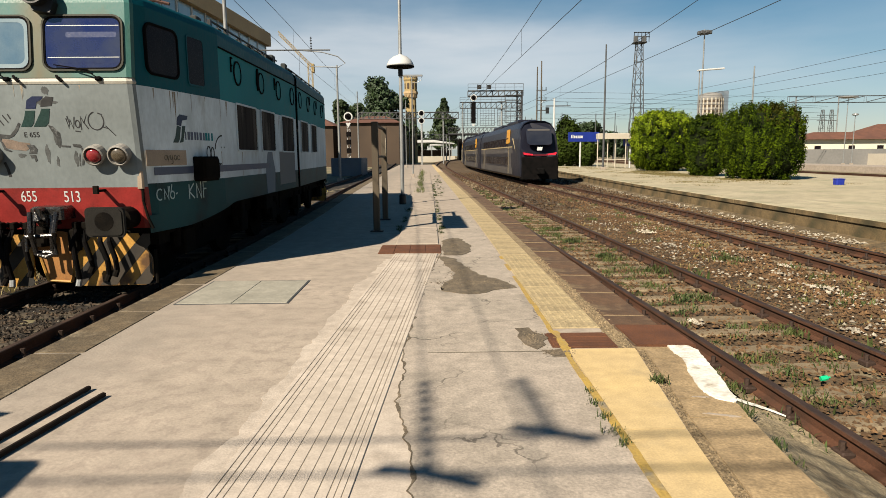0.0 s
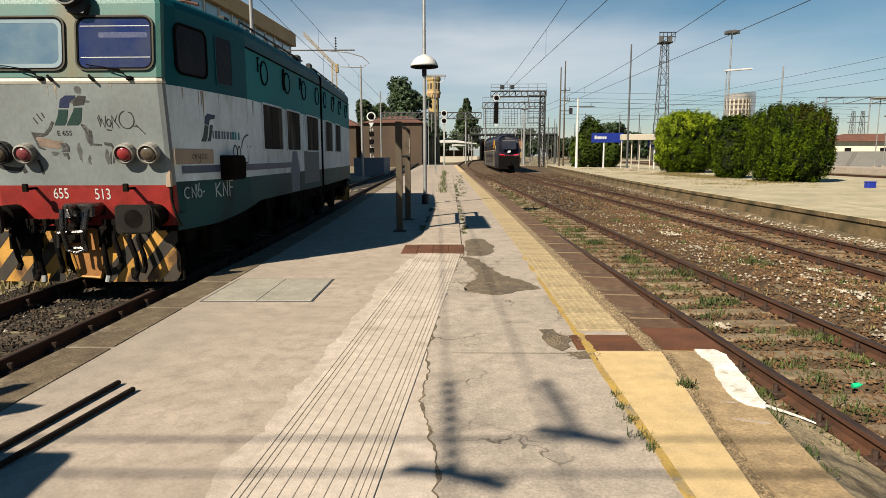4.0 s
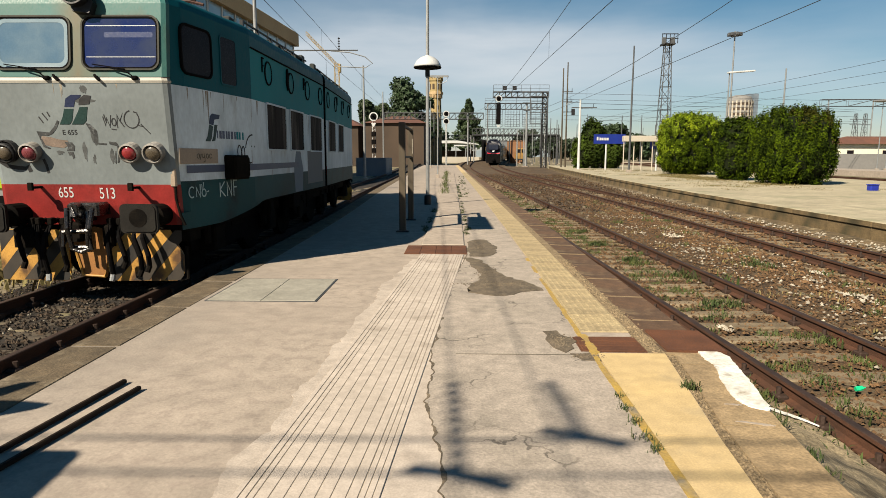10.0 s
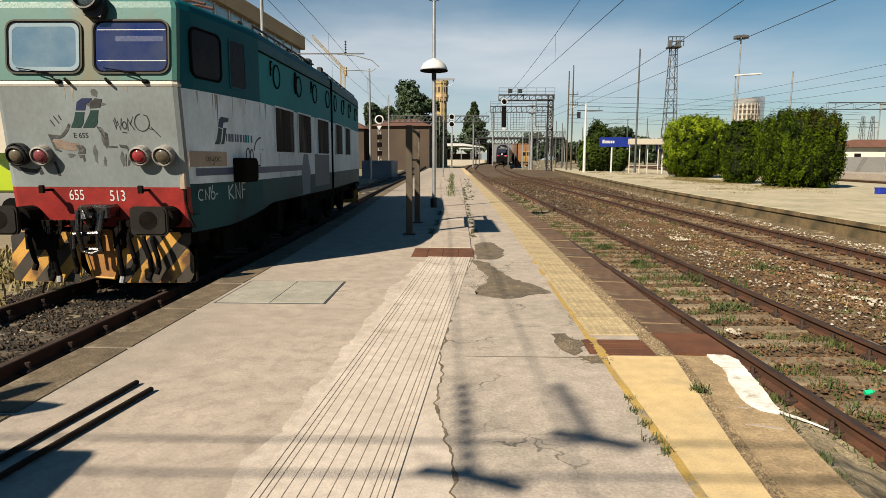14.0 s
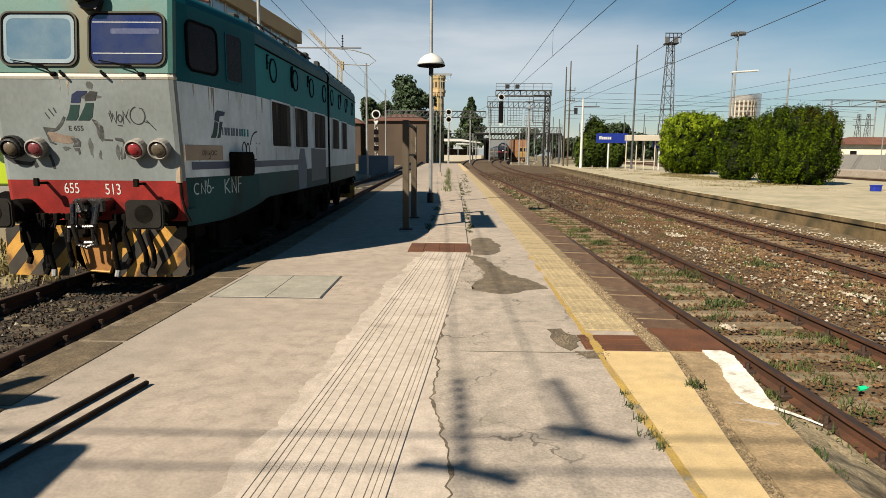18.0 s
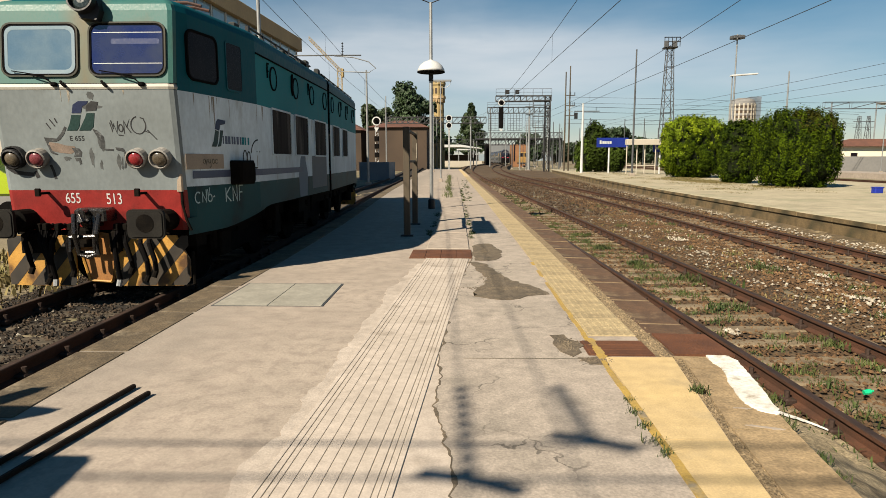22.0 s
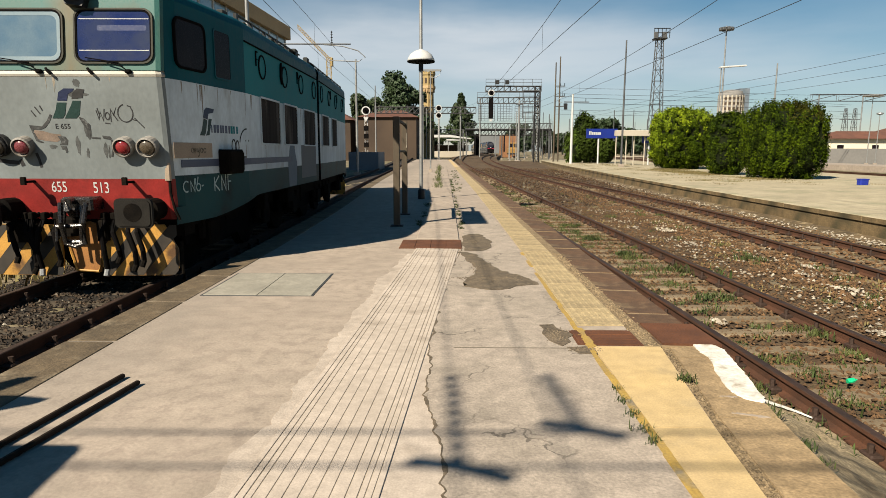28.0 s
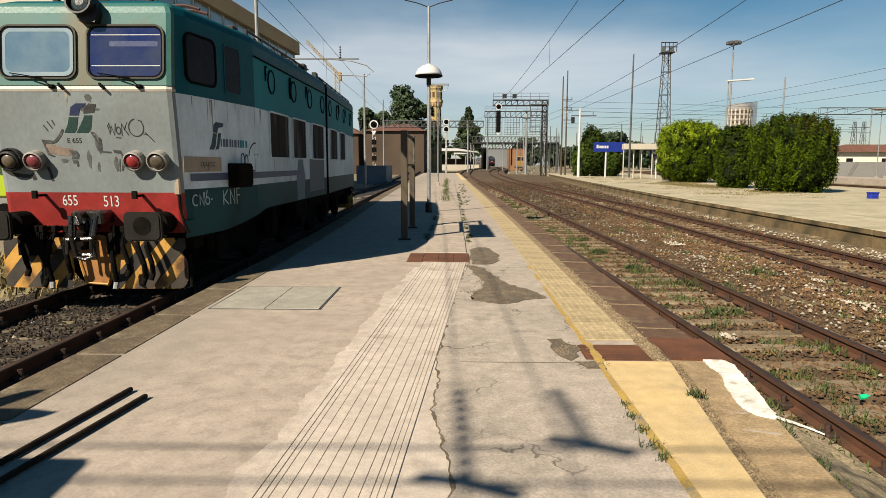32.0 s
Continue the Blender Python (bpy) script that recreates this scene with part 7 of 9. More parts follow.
        part("windscreen", bm, M["glass_train"], c, "large dark raked windscreen")
        bm = bmesh.new()
        prism(bm, rounded(-0.76, 0.76, -0.07, 0.07, 0.05), 0.12, 0.135, Matrix.Translation((0, 0.80, 3.52)) @ Matrix.Rotation(radians(62), 4, "X"))
        part("destination_display", bm, M["t_grey"], c)
        for s in (-1, 1):
            bm = bmesh.new()
            prism(bm, [(s * 0.50, 1.86), (s * 1.06, 1.90), (s * 1.12, 2.06), (s * 0.98, 2.02), (s * 0.50, 1.95)][::s], 0.0, 0.42, Matrix(((1, 0, 0, 0), (0, 0, 1, -0.03), (0, 1, 0, 0), (0, 0, 0, 1))))
            part("tail_light", bm, M["t_tail"], c, "glowing red tail light")
            bm = bmesh.new()
            tube(bm, [(s * 1.27, 1.5, 0.75), (s * 1.31, 1.5, 1.2), (s * 1.36, 1.95, 2.2), (s * 1.40, 3.0, 3.05)], 0.04, 6)
            part("edge_stripe", bm, M["t_cream"], c, "cream stripe along the nose edge")
        bm = bmesh.new()
        box(bm, -0.52, 0.52, -0.06, 0.3, 1.83, 1.93, 0.02)
        part("light_strip", bm, M["t_strip"], c, "dark red strip joining the tail lights")
        bm = bmesh.new()
        box(bm, -0.25, 0.25, -0.5, 0.3, 0.65, 1.0, 0.06)
        part("coupler_cover", bm, M["black"], c)
        bm = bmesh.new()
        prism(bm, [(-0.2, -0.12), (0.14, -0.12), (0.2, 0.12), (-0.14, 0.12)], 0, 0.02, Matrix.Translation((0, 0.20, 2.30)) @ Matrix.Rotation(radians(72), 4, "X"))
        part("emblem", bm, M["white_metal"], c, "white emblem on the nose")
        bm = bmesh.new()
        box(bm, -1.235, 1.235, -0.06, 0.9, 0.26, 1.78, 0.06)
        part("skirt", bm, M["black"], c, "black nose skirt")
    return c


TRAIN = []
for k in range(CARS):
    if k < 2:
        TRAIN.append(train_car(k == 0))
    else:
        TRAIN.append(copy_thing(TRAIN[1], Matrix.Identity(4)))

# rear end of the train: seconds and metres along the line
TRAIN_Y = [(0, 43.0), (1, 49.5), (2, 57.5), (3, 67.5), (4, 75), (5, 82), (6, 88.5), (7.5, 97), (9, 105.5), (10.5, 117), (12, 129), (13, 137), (14, 145), (15.5, 155), (17, 166), (18, 174), (19, 183), (20, 189),
           (21, 195), (22, 201), (23, 207), (24, 213), (25, 219), (26.5, 229), (28, 240), (29, 248), (30, 256), (31, 264), (32, 272)]


def motions():
    """The train runs off along its line, each car on its own bearing."""
    for k, c in enumerate(TRAIN):
        rows = []
        for t, y in TRAIN_Y:
            a = y + k * CAR_L
            p, q = Vector((b_x(a + 3.6), a + 3.6, 0)), Vector((b_x(a + CAR_L - 3.6), a + CAR_L - 3.6, 0))
            d = (q - p).normalized()
            o = p - d * 3.6
            rows.append((t, pose(o.x, o.y, Z_R + climb(o.y), 0, 0, -math.degrees(math.atan2(d.x, d.y)))))
        walk(c, rows)

# ---------------------------------------------------------------- overhead line, signals and lamps
def lamp_post(x, y, z, top, hood_z, hood=0.43):
    p = thing("platform_lamp", pose(x, y, z), "slim grey platform lamp post with a white dome shade", "lamp post", "lamp posts")
    bm = bmesh.new()
    tube(bm, [(0, 0, 0), (0, 0, hood_z - z), (0, 0, top - z)], 0.062, 10, 0.048)
    part("post", bm, M["galv"], p)
    bm = bmesh.new()
    lathe(bm, [(0.11, 0), (0.11, 0.28), (0.075, 0.32)], 12)
    part("foot", bm, M["dark_steel"], p, "dark collar at the foot")
    bm = bmesh.new()
    h = hood_z - z
    lathe(bm, [(hood, h), (hood * 0.97, h + 0.07), (hood * 0.8, h + 0.20), (hood * 0.5, h + 0.30), (hood * 0.2, h + 0.345), (0.05, h + 0.37)], 24)
    sh = part("shade", bm, M["white_metal"], p, "white dome shade", True)
    bm = bmesh.new()
    lathe(bm, [(hood * 0.95, h - 0.03), (hood * 1.01, h - 0.02), (hood * 1.01, h + 0.01), (hood * 0.9, h + 0.01)], 24)
    part("rim", bm, M["black"], sh, "black rim")
    bm = bmesh.new()
    box(bm, -0.07, 0.07, -0.07, 0.07, h - 0.28, h - 0.02, 0.02)
    part("ballast_box", bm, M["dark_steel"], p)
    for s in (-1, 1):
        bm = bmesh.new()
        tube(bm, [(0, 0, top - z - 0.02), (s * 0.32, 0, top - z + 0.10), (s * 0.75, 0, top - z + 0.2)], 0.016, 6)
        part("top_arm", bm, M["dark_steel"], p)
    return p


lamp_post(-0.88, 20.35, 0.0, 6.36, 4.28)


def notice_frame():
    b = thing("notice_frame", pose(-1.07, 12.98, 0), "two tall brown posts joined by rails, with a paper notice", "notice frame")
    for y in (0, 2.4):
        bm = bmesh.new()
        box(bm, -0.066, 0.066, y - 0.06, y + 0.06, 0, 2.22, 0.012)
        part("post", bm, M["brown_wood"], b)
        bm = bmesh.new()
        box(bm, -0.13, 0.13, y - 0.11, y + 0.11, 0, 0.03, 0.01)
        part("foot_plate", bm, M["dark_steel"], b)
    for z in (2.14, 1.5):
        bm = bmesh.new()
        box(bm, -0.03, 0.03, 0.06, 2.34, z, z + 0.05, 0.008)
        part("rail", bm, M["brown_wood"], b)
    bm = bmesh.new()
    box(bm, 0.045, 0.056, 2.31, 2.46, 1.6, 1.95, 0.002)
    part("notice", bm, M["plaster"], b, "pale paper notice")


notice_frame()


def mast(x, y, z, top, r=0.11, material="galv", name="catenary_mast", label="tall grey catenary mast", cat="mast", group="catenary masts"):
    p = thing(name, pose(x, y, z), label, cat, group)
    bm = bmesh.new()
    tube(bm, [(0, 0, 0), (0, 0, (top - z) * 0.5), (0, 0, top - z)], r, 10, r * 0.6)
    part("pole", bm, M[material], p)
    bm = bmesh.new()
    box(bm, -r * 2.2, r * 2.2, -r * 2.2, r * 2.2, 0, 0.25, 0.03)
    part("footing", bm, M["concrete"], p)
    return p


def insulator(bm, a, b, r=0.06, n=5):
    """A string of discs between two points."""
    a, b = Vector(a), Vector(b)
    tube(bm, [a, b], r * 0.3, 6)
    m = Matrix.Translation(a) @ (b - a).to_track_quat("Z", "Y").to_matrix().to_4x4()
    ln = (b - a).length
    for k in range(n):
        h = ln * (k + 0.5) / n
        lathe(bm, [(r * 0.4, h - 0.02), (r, h - 0.005), (r, h + 0.01), (r * 0.4, h + 0.02)], 8, m)


def bracket(p, z, reach, label="grey cantilever bracket"):
    """A cantilever with tie, tube and a bent registration arm; reach is the signed length."""
    s = 1 if reach > 0 else -1
    bm = bmesh.new()
    tube(bm, [(0, 0, z), (reach * 0.98, 0, z)], 0.026, 8)
    arm = part("cantilever", bm, M["grey_steel"], p, label)
    bm = bmesh.new()
    tube(bm, [(reach * 0.72, 0, z - 0.02), (reach * 0.9, 0, z - 0.08), (reach * 1.05, 0, z - 0.25), (reach * 1.12, 0, z - 0.5), (reach * 1.05, 0, z - 0.66), (reach * 0.78, 0, z - 0.62)], 0.022, 6)
    part("registration_arm", bm, M["galv"], arm)
    bm = bmesh.new()
    insulator(bm, (reach * 0.8, 0, z), (reach * 0.8, 0, z + 0.5), 0.045)
    part("insulator", bm, M["dark_steel"], arm)


def wire(pts, r, label="dark overhead wire", name="overhead_wire", group="overhead wires"):
    bm = bmesh.new()
    tube(bm, pts, r, 5)
    tagged(part(name, bm, M["wire"], None, label), category="wire", group=group)


def span(fx, y0, y1, z_contact, z_top, sup, off=0.0, r=0.009, sag=0.6, rise=0.0):
    """Contact wire, sagging messenger wire and droppers over one line, with supports every so often."""
    t = thing("catenary", label="contact wire hung from a sagging messenger wire", category="overhead line", group="overhead lines")
    bm = bmesh.new()
    ys = np.arange(y0, y1 + 1, 4.0)
    up = lambda y: rise * max(0.0, 20.0 - y)
    tube(bm, [(fx(y) + off, y, z_contact + up(y)) for y in ys], r, 5)
    part("contact_wire", bm, M["wire"], t)
    bm = bmesh.new()
    def zt(y):
        k = ((y - sup[0]) / (sup[1] - sup[0])) % 1.0
        return z_top + up(y) * 0.8 - sag * (1 - (2 * k - 1) ** 2)
    tube(bm, [(fx(y) + off, y, zt(y)) for y in ys], r * 1.1, 5)
    part("messenger_wire", bm, M["wire"], t)
    for y in np.arange(sup[0] - 17, y1, 13.0):
        bm = bmesh.new()
        tube(bm, [(fx(y) + off, y, z_contact + up(y)), (fx(y) + off, y, zt(y))], r * 0.55, 4)
        part("dropper", bm, M["wire"], t)


def signal(x, y, z, top, label, size=0.42, heads=1, col_w=0.16, lower=0.0):
    """Colour-light signal: round backed heads on a lattice column with ladder."""
    p = thing("railway_signal", pose(x, y, z), label, "signal", "railway signals")
    h = top - z
    if lower < h:
        bm = bmesh.new()
        for dx in (-col_w, col_w):
            tube(bm, [(dx, 0, lower), (dx, 0, h - 0.2)], 0.035, 6)
        k = lower
        while k < h - 0.4:
            tube(bm, [(-col_w, 0, k), (col_w, 0, k + 0.3)], 0.018, 5)
            k += 0.4
        part("column", bm, M["white_metal"], p, "pale lattice column")
    for k in range(heads):
        c = h - k * size * 2.3
        m = Matrix.Translation((0, -0.12, c)) @ Matrix.Rotation(radians(90), 4, "X")
        bm = bmesh.new()
        lathe(bm, [(size, 0), (size, 0.05), (size * 0.72, 0.055), (size * 0.72, 0.0)], 24, m)
        hd = part("signal_head", bm, M["white_metal"], p, "round signal plate with a white border")
        bm = bmesh.new()
        lathe(bm, [(size * 0.74, -0.02), (size * 0.74, 0.058), (size * 0.3, 0.06)], 24, m)
        lathe(bm, [(size * 0.22, 0.05), (size * 0.25, 0.30), (size * 0.2, 0.30), (size * 0.18, 0.05)], 12, m)
        part("backplate", bm, M["black"], hd)
    return p


def truss(parent, a, b, h, w, name="beam", material="grey_steel", bays=14, r=0.05):
    """A four-chord lattice beam from a to b."""
    a, b = Vector(a), Vector(b)
    d = (b - a).normalized()
    side = d.cross(Vector((0, 0, 1))).normalized() * w / 2
    up = Vector((0, 0, h))
    bm = bmesh.new()
    ch = [(a + side, b + side), (a - side, b - side), (a + side + up, b + side + up), (a - side + up, b - side + up)]
    for p, q in ch:
        tube(bm, [p, q], r, 5)
    for k in range(bays):
        p0, p1 = a + (b - a) * k / bays, a + (b - a) * (k + 1) / bays
        for s in (side, -side):
            tube(bm, [p0 + s, p1 + s + up], r * 0.6, 4)
            tube(bm, [p0 + s, p0 + s + up], r * 0.6, 4)
        tube(bm, [p0 + side + up, p1 - side + up], r * 0.5, 4)
    tube(bm, [b + side, b + side + up], r * 0.6, 4)
    tube(bm, [b - side, b - side + up], r * 0.6, 4)
    return part(name, bm, M[material], parent)


def lattice_leg(parent, x, y, z0, z1, w, name="leg", material="grey_steel", taper=1.0, bay=1.2, r=0.05):
    bm = bmesh.new()
    def c(k, z):
        f = 1 + (taper - 1) * (z - z0) / (z1 - z0)
        return Vector((x + (w / 2 if k in (0, 1) else -w / 2) * f, y + (w / 2 if k in (0, 3) else -w / 2) * f, z))
    for k in range(4):
        tube(bm, [c(k, z0), c(k, z1)], r, 5)
    z, n = z0, 0
    while z < z1 - 0.01:
        zz = min(z + bay, z1)
        for k in range(4):
            tube(bm, [c(k, z), c((k + 1) % 4, zz)] if n % 2 else [c((k + 1) % 4, z), c(k, zz)], r * 0.5, 4)
            tube(bm, [c(k, zz), c((k + 1) % 4, zz)], r * 0.5, 4)
        z, n = zz, n + 1
    return part(name, bm, M[material], parent)


# masts of the bay side
p = mast(-7.88, 25.7, -0.4, 10.5, 0.10)
bracket(p, 6.05, 4.1)
p = mast(-7.13, 50.0, -0.4, 8.4, 0.11)
p = mast(-8.6, 76.0, -0.4, 9.0, 0.10)
p = mast(-1.28, 45.5, 0.0, 7.0, 0.055, label="slim mast on the platform with a flat bracket head")
bm = bmesh.new(); box(bm, -0.66, 0.76, -0.08, 0.08, 7.0, 7.12, 0.03); part("bracket_head", bm, M["galv"], p)
bm = bmesh.new(); tube(bm, [(0.0, 0, 6.55), (0.35, 0, 6.58), (0.62, 0, 6.72), (0.72, 0, 7.02)], 0.022, 6); part("brace", bm, M["galv"], p)
p = mast(-3.3, 84.0, 0.0, 8.6, 0.06, label="slim mast on the platform")
p = mast(-4.0, 117.0, -0.4, 9.0, 0.09)
# masts by the far platform
p = mast(14.35, 75.0, -0.2, 8.0, 0.17, "white_metal", label="white catenary mast by the far platform")
bracket(p, 7.9, -1.5)
bm = bmesh.new(); box(bm, -0.98, -0.62, -0.15, 0.15, 6.45, 7.15, 0.03); part("switch_box", bm, M["dark_steel"], p)
bm = bmesh.new(); box(bm, -1.0, 1.9, -0.05, 0.05, 7.25, 7.36, 0.01); part("cross_arm", bm, M["grey_steel"], p)
bm = bmesh.new(); insulator(bm, (1.5, 0, 7.36), (1.5, 0, 7.75), 0.06, 4); part("insulator", bm, M["dark_steel"], p)
mast(17.0, 63.0, 0.0, 12.0, 0.11, "grey_steel")
for x, top in ((15.1, 13.8), (15.7, 14.6)):
    p = mast(x, 92.0, -0.5, top, 0.13, "brown_wood", label="tall brown line pole")
    for z in (8.2, 9.6, 11.0):
        bm = bmesh.new(); box(bm, -0.1, 0.75, -0.06, 0.06, z, z + 0.12, 0.02); part("cross_arm", bm, M["grey_steel"], p)
        bm = bmesh.new(); insulator(bm, (0.68, 0, z + 0.1), (0.68, 0, z + 0.5), 0.10, 3); part("insulator", bm, M["dark_steel"], p)
p = mast(13.0, 119.0, -0.5, 11.2, 0.26, "galv", label="stout grey mast with a platform head")
bm = bmesh.new(); box(bm, -0.8, 0.8, -0.5, 0.5, 11.6, 11.75, 0.03); part("platform_head", bm, M["grey_steel"], p)
bm = bmesh.new(); box(bm, -0.6, 0.6, -0.4, 0.4, 10.3, 10.42, 0.03); part("platform_head", bm, M["grey_steel"], p)
mast(30.05, 60.0, -0.3, 9.5, 0.10)

span(bay_x, -12, 130, 5.42, 6.45, (25.7 - 48, 25.7), -0.12, 0.0075, sag=0.2, rise=0.03)
span(a_x, -12, 130, 5.11, 6.53, (15, 73), 0.25, sag=0.9)
span(b_x, -12, 200, 4.85, 6.08, (15, 73), -0.1, sag=0.79)
# feeder wires above the far side
for x0, z0, x1, z1 in ((52, 13.2, 40, 11.3), (56, 12.4, 42, 10.7), (58, 11.5, 46, 10.2)):
    wire([(x0 + (x1 - x0) * k / 8, 18 + 90 * k / 8, z0 + (z1 - z0) * k / 8 - 0.5 * (1 - (k / 4 - 1) ** 2 if k < 8 else 0)) for k in range(13)], 0.02, "dark feeder wire high above the sidings", "feeder_wire", "feeder wires")

# cross spans behind the viewer, over the bay track, with tension insulators; they throw the shadows on the platform
def head_span():
    t = thing("head_span", label="cross wires with insulators above the tracks", category="overhead line")
    zz = 6.6
    o = Vector((-SUN_DIR.x / SUN_DIR.z, -SUN_DIR.y / SUN_DIR.z, 0)) * -zz
    for y in (2.92, 3.30):
        bm = bmesh.new()
        tube(bm, [(-15, y - 0.06 + o.y, zz), (9.6, y + 0.12 + o.y, zz)], 0.014, 6)
        part("cross_wire", bm, M["wire"], t)
    for x, y0, y1, arm, sl, zi in ((0.05, 2.93, 4.22, 0.25, 0.04, 6.1), (0.74, 3.38, 4.25, 0.22, 0.07, 7.0)):
        q = Vector((SUN_DIR.x / SUN_DIR.z, SUN_DIR.y / SUN_DIR.z, 0)) * (zi + 1.3)
        bm = bmesh.new()
        insulator(bm, (x + q.x, y0 + q.y, zi + 1.3), (x - sl + q.x, y1 + q.y, zi + 1.3), 0.05, 9)
        part("tension_insulator", bm, M["dark_steel"], t)
        q = Vector((SUN_DIR.x / SUN_DIR.z, SUN_DIR.y / SUN_DIR.z, 0)) * zi
        bm = bmesh.new()
        tube(bm, [(x - arm + q.x, y0 + 0.06 + q.y, zi), (x + q.x, y0 + q.y, zi), (x + arm + q.x, y0 - 0.12 + q.y, zi)], 0.042, 6)
        part("yoke", bm, M["dark_steel"], t)
    # unseen plate, its outline projected back from the oblong shadow it casts
    q = Vector((SUN_DIR.x / SUN_DIR.z, SUN_DIR.y / SUN_DIR.z, 0)) * 5.3
    bm = bmesh.new()
    prism(bm, [(0.28 + q.x, 13.35 + q.y), (0.84 + q.x, 13.45 + q.y), (0.78 + q.x, 16.28 + q.y), (0.33 + q.x, 16.25 + q.y)], 5.28, 5.32)
    part("section_plate", bm, M["dark_steel"], t, "unseen flat plate added to cast an oblong shadow")


head_span()
for x, y in ((-15.0, -3.0), (9.6, -2.9)):
    mast(x, y, -0.4, 8.4, 0.22)

# signals
p = signal(-9.68, 75.7, -0.4, 6.1, "railway signal on a pale lattice column beside the bay track", 0.52)
bm = bmesh.new(); prism(bm, [(-0.3, 5.75), (0.3, 5.75), (0.0, 5.25)], 0.15, 0.2, Matrix.Rotation(radians(90), 4, "X")); part("arrow_plate", bm, M["white_metal"], p, "white arrow plate")
for z in (2.3, 3.3, 4.2):
    bm = bmesh.new(); box(bm, -0.26, 0.26, -0.35, 0.1, z, z + 0.55, 0.04); part("lamp_box", bm, M["black"], p, "black shunting lamp")
signal(-1.75, 115.0, -0.4, 8.95, "twin railway signal on a post by the platform end", 0.56, 2, 0.10)


def gantry(y, x0, x1, z0, z1, leg_x, label, frame=True, slim=False, bays=9, beam="grey_steel"):
    g = thing("signal_gantry", label=label, category="gantry", group="signal gantries")
    truss(g, (x0, y, z0), (x1, y, z0), z1 - z0, 0.9, "beam", beam, bays, 0.07)
    for lx in leg_x:
        if slim:
            bm = bmesh.new()
            tube(bm, [(lx, y, -0.5), (lx, y, z1)], 0.14, 8)
            part("leg", bm, M["galv"], g)
            continue
        lattice_leg(g, lx, y, -0.5, z1, 0.75, "leg", "dark_steel" if lx > 10 else "grey_steel", 1.0, 1.1, 0.085)
    if frame:
        bm = bmesh.new()
        for x in np.linspace(x0, x1, 7):
            tube(bm, [(x, y - 0.6, z1), (x, y - 0.6, z1 + 1.0)], 0.03, 5)
        tube(bm, [(x0, y - 0.6, z1 + 1.0), (x1, y - 0.6, z1 + 1.0)], 0.035, 5)
        tube(bm, [(x0, y - 0.6, z1 + 0.5), (x1, y - 0.6, z1 + 0.5)], 0.03, 5)
        part("guard_rail", bm, M["grey_steel"], g)
    return g


g = gantry(100, 5.7, 14.2, 10.5, 11.3, (13.7,), "dark steel signal gantry across the running lines")
for x in (7.4, 8.9):
    bm = bmesh.new(); box(bm, x - 0.3, x + 0.3, 98.8, 99.2, 11.5, 12.1, 0.03); part("lamp_box", bm, M["dark_steel"], g)
bm = bmesh.new()
lattice_pts = [(11.4, 14.0, 6.5, 10.6)]
for xa, xb, za, zb in lattice_pts:
    for k in range(6):
        z = za + (zb - za) * k / 5
        tube(bm, [(xa, 99.4, z), (xb, 99.4, z)], 0.05, 5)
        part("cage_bar", bm, M["grey_steel"], g, "bar of the maintenance cage")
        bm = bmesh.new()
    for x in (xa, xb):
        tube(bm, [(x, 99.4, za), (x, 99.4, zb)], 0.07, 5)
        part("cage_post", bm, M["grey_steel"], g, "post of the maintenance cage")
        bm = bmesh.new()
s = signal(6.5, 99.0, 5.9, 10.2, "railway signal hanging from the gantry", 0.5, 1, 0.16)
bm = bmesh.new(); box(bm, -0.34, 0.34, -0.1, 0.3, 0.5, 3.7, 0.04); part("light_box", bm, M["black"], s, "tall black light box")
bm = bmesh.new(); prism(bm, [(-0.3, 0.35), (0.3, 0.35), (0.0, 0.0)], 0, 0.05, Matrix.Rotation(radians(90), 4, "X")); part("arrow_plate", bm, M["white_metal"], s, "white arrow plate")
g = gantry(135, 6.0, 19.0, 11.2, 12.4, (6.6, 18.6), "grey steel gantry further along the line", True, True, 12)
for xa, xb in ((6.2, 9.6), (10.2, 13.2), (13.8, 18.4)):
    bm = bmesh.new()
    for k in range(8):
        tube(bm, [(xa, 134.4, 7.6 + 0.5 * k), (xb, 134.4, 7.6 + 0.5 * k)], 0.035, 4)
    for x in np.linspace(xa, xb, 6):
        tube(bm, [(x, 134.4, 7.6), (x, 134.4, 11.2)], 0.04, 4)
    part("mesh_panel", bm, M["grey_steel"], g, "grey wire mesh guard panel")
g = gantry(150, 3.9, 24.0, 5.0, 6.1, (4.2, 23.5), "dark lattice cable bridge over the tracks", False, True, 26, "dark_steel")
truss(g, (3.9, 150, 6.5), (24.0, 150, 6.5), 1.3, 1.6, "upper_beam", "grey_steel", 22, 0.06)
bm = bmesh.new(); box(bm, 3.9, 24.0, 149.2, 150.8, 6.15, 6.5); part("deck", bm, M["dark_steel"], g)
g = gantry(118, -13.5, 5.0, 8.2, 9.3, (-13.2, -1.75, 2.2), "long grey lattice portal beam over the bay tracks", False, True, 18)
g = gantry(165, -9.5, 4.0, 5.6, 6.8, (-9.2, 3.8), "grey lattice portal beam far along the line", False, True, 14)
g = gantry(150, 83.5, 138.0, 13.0, 14.5, (85.3, 95.4, 120.0), "grey lattice portal beam over the sidings", False, True)

# thin forest of far masts down the line
rm = np.random.default_rng(17)
for k in range(64):
    y = rm.uniform(115, 260)
    x = (rm.uniform(8.5, 24) if k < 48 else rm.uniform(-12, -2)) / 118 * y
    mast(x, y, -0.5, rm.uniform(5.5, 10.5), 0.10, "galv" if k % 3 == 0 else "grey_steel", label="far grey line mast")
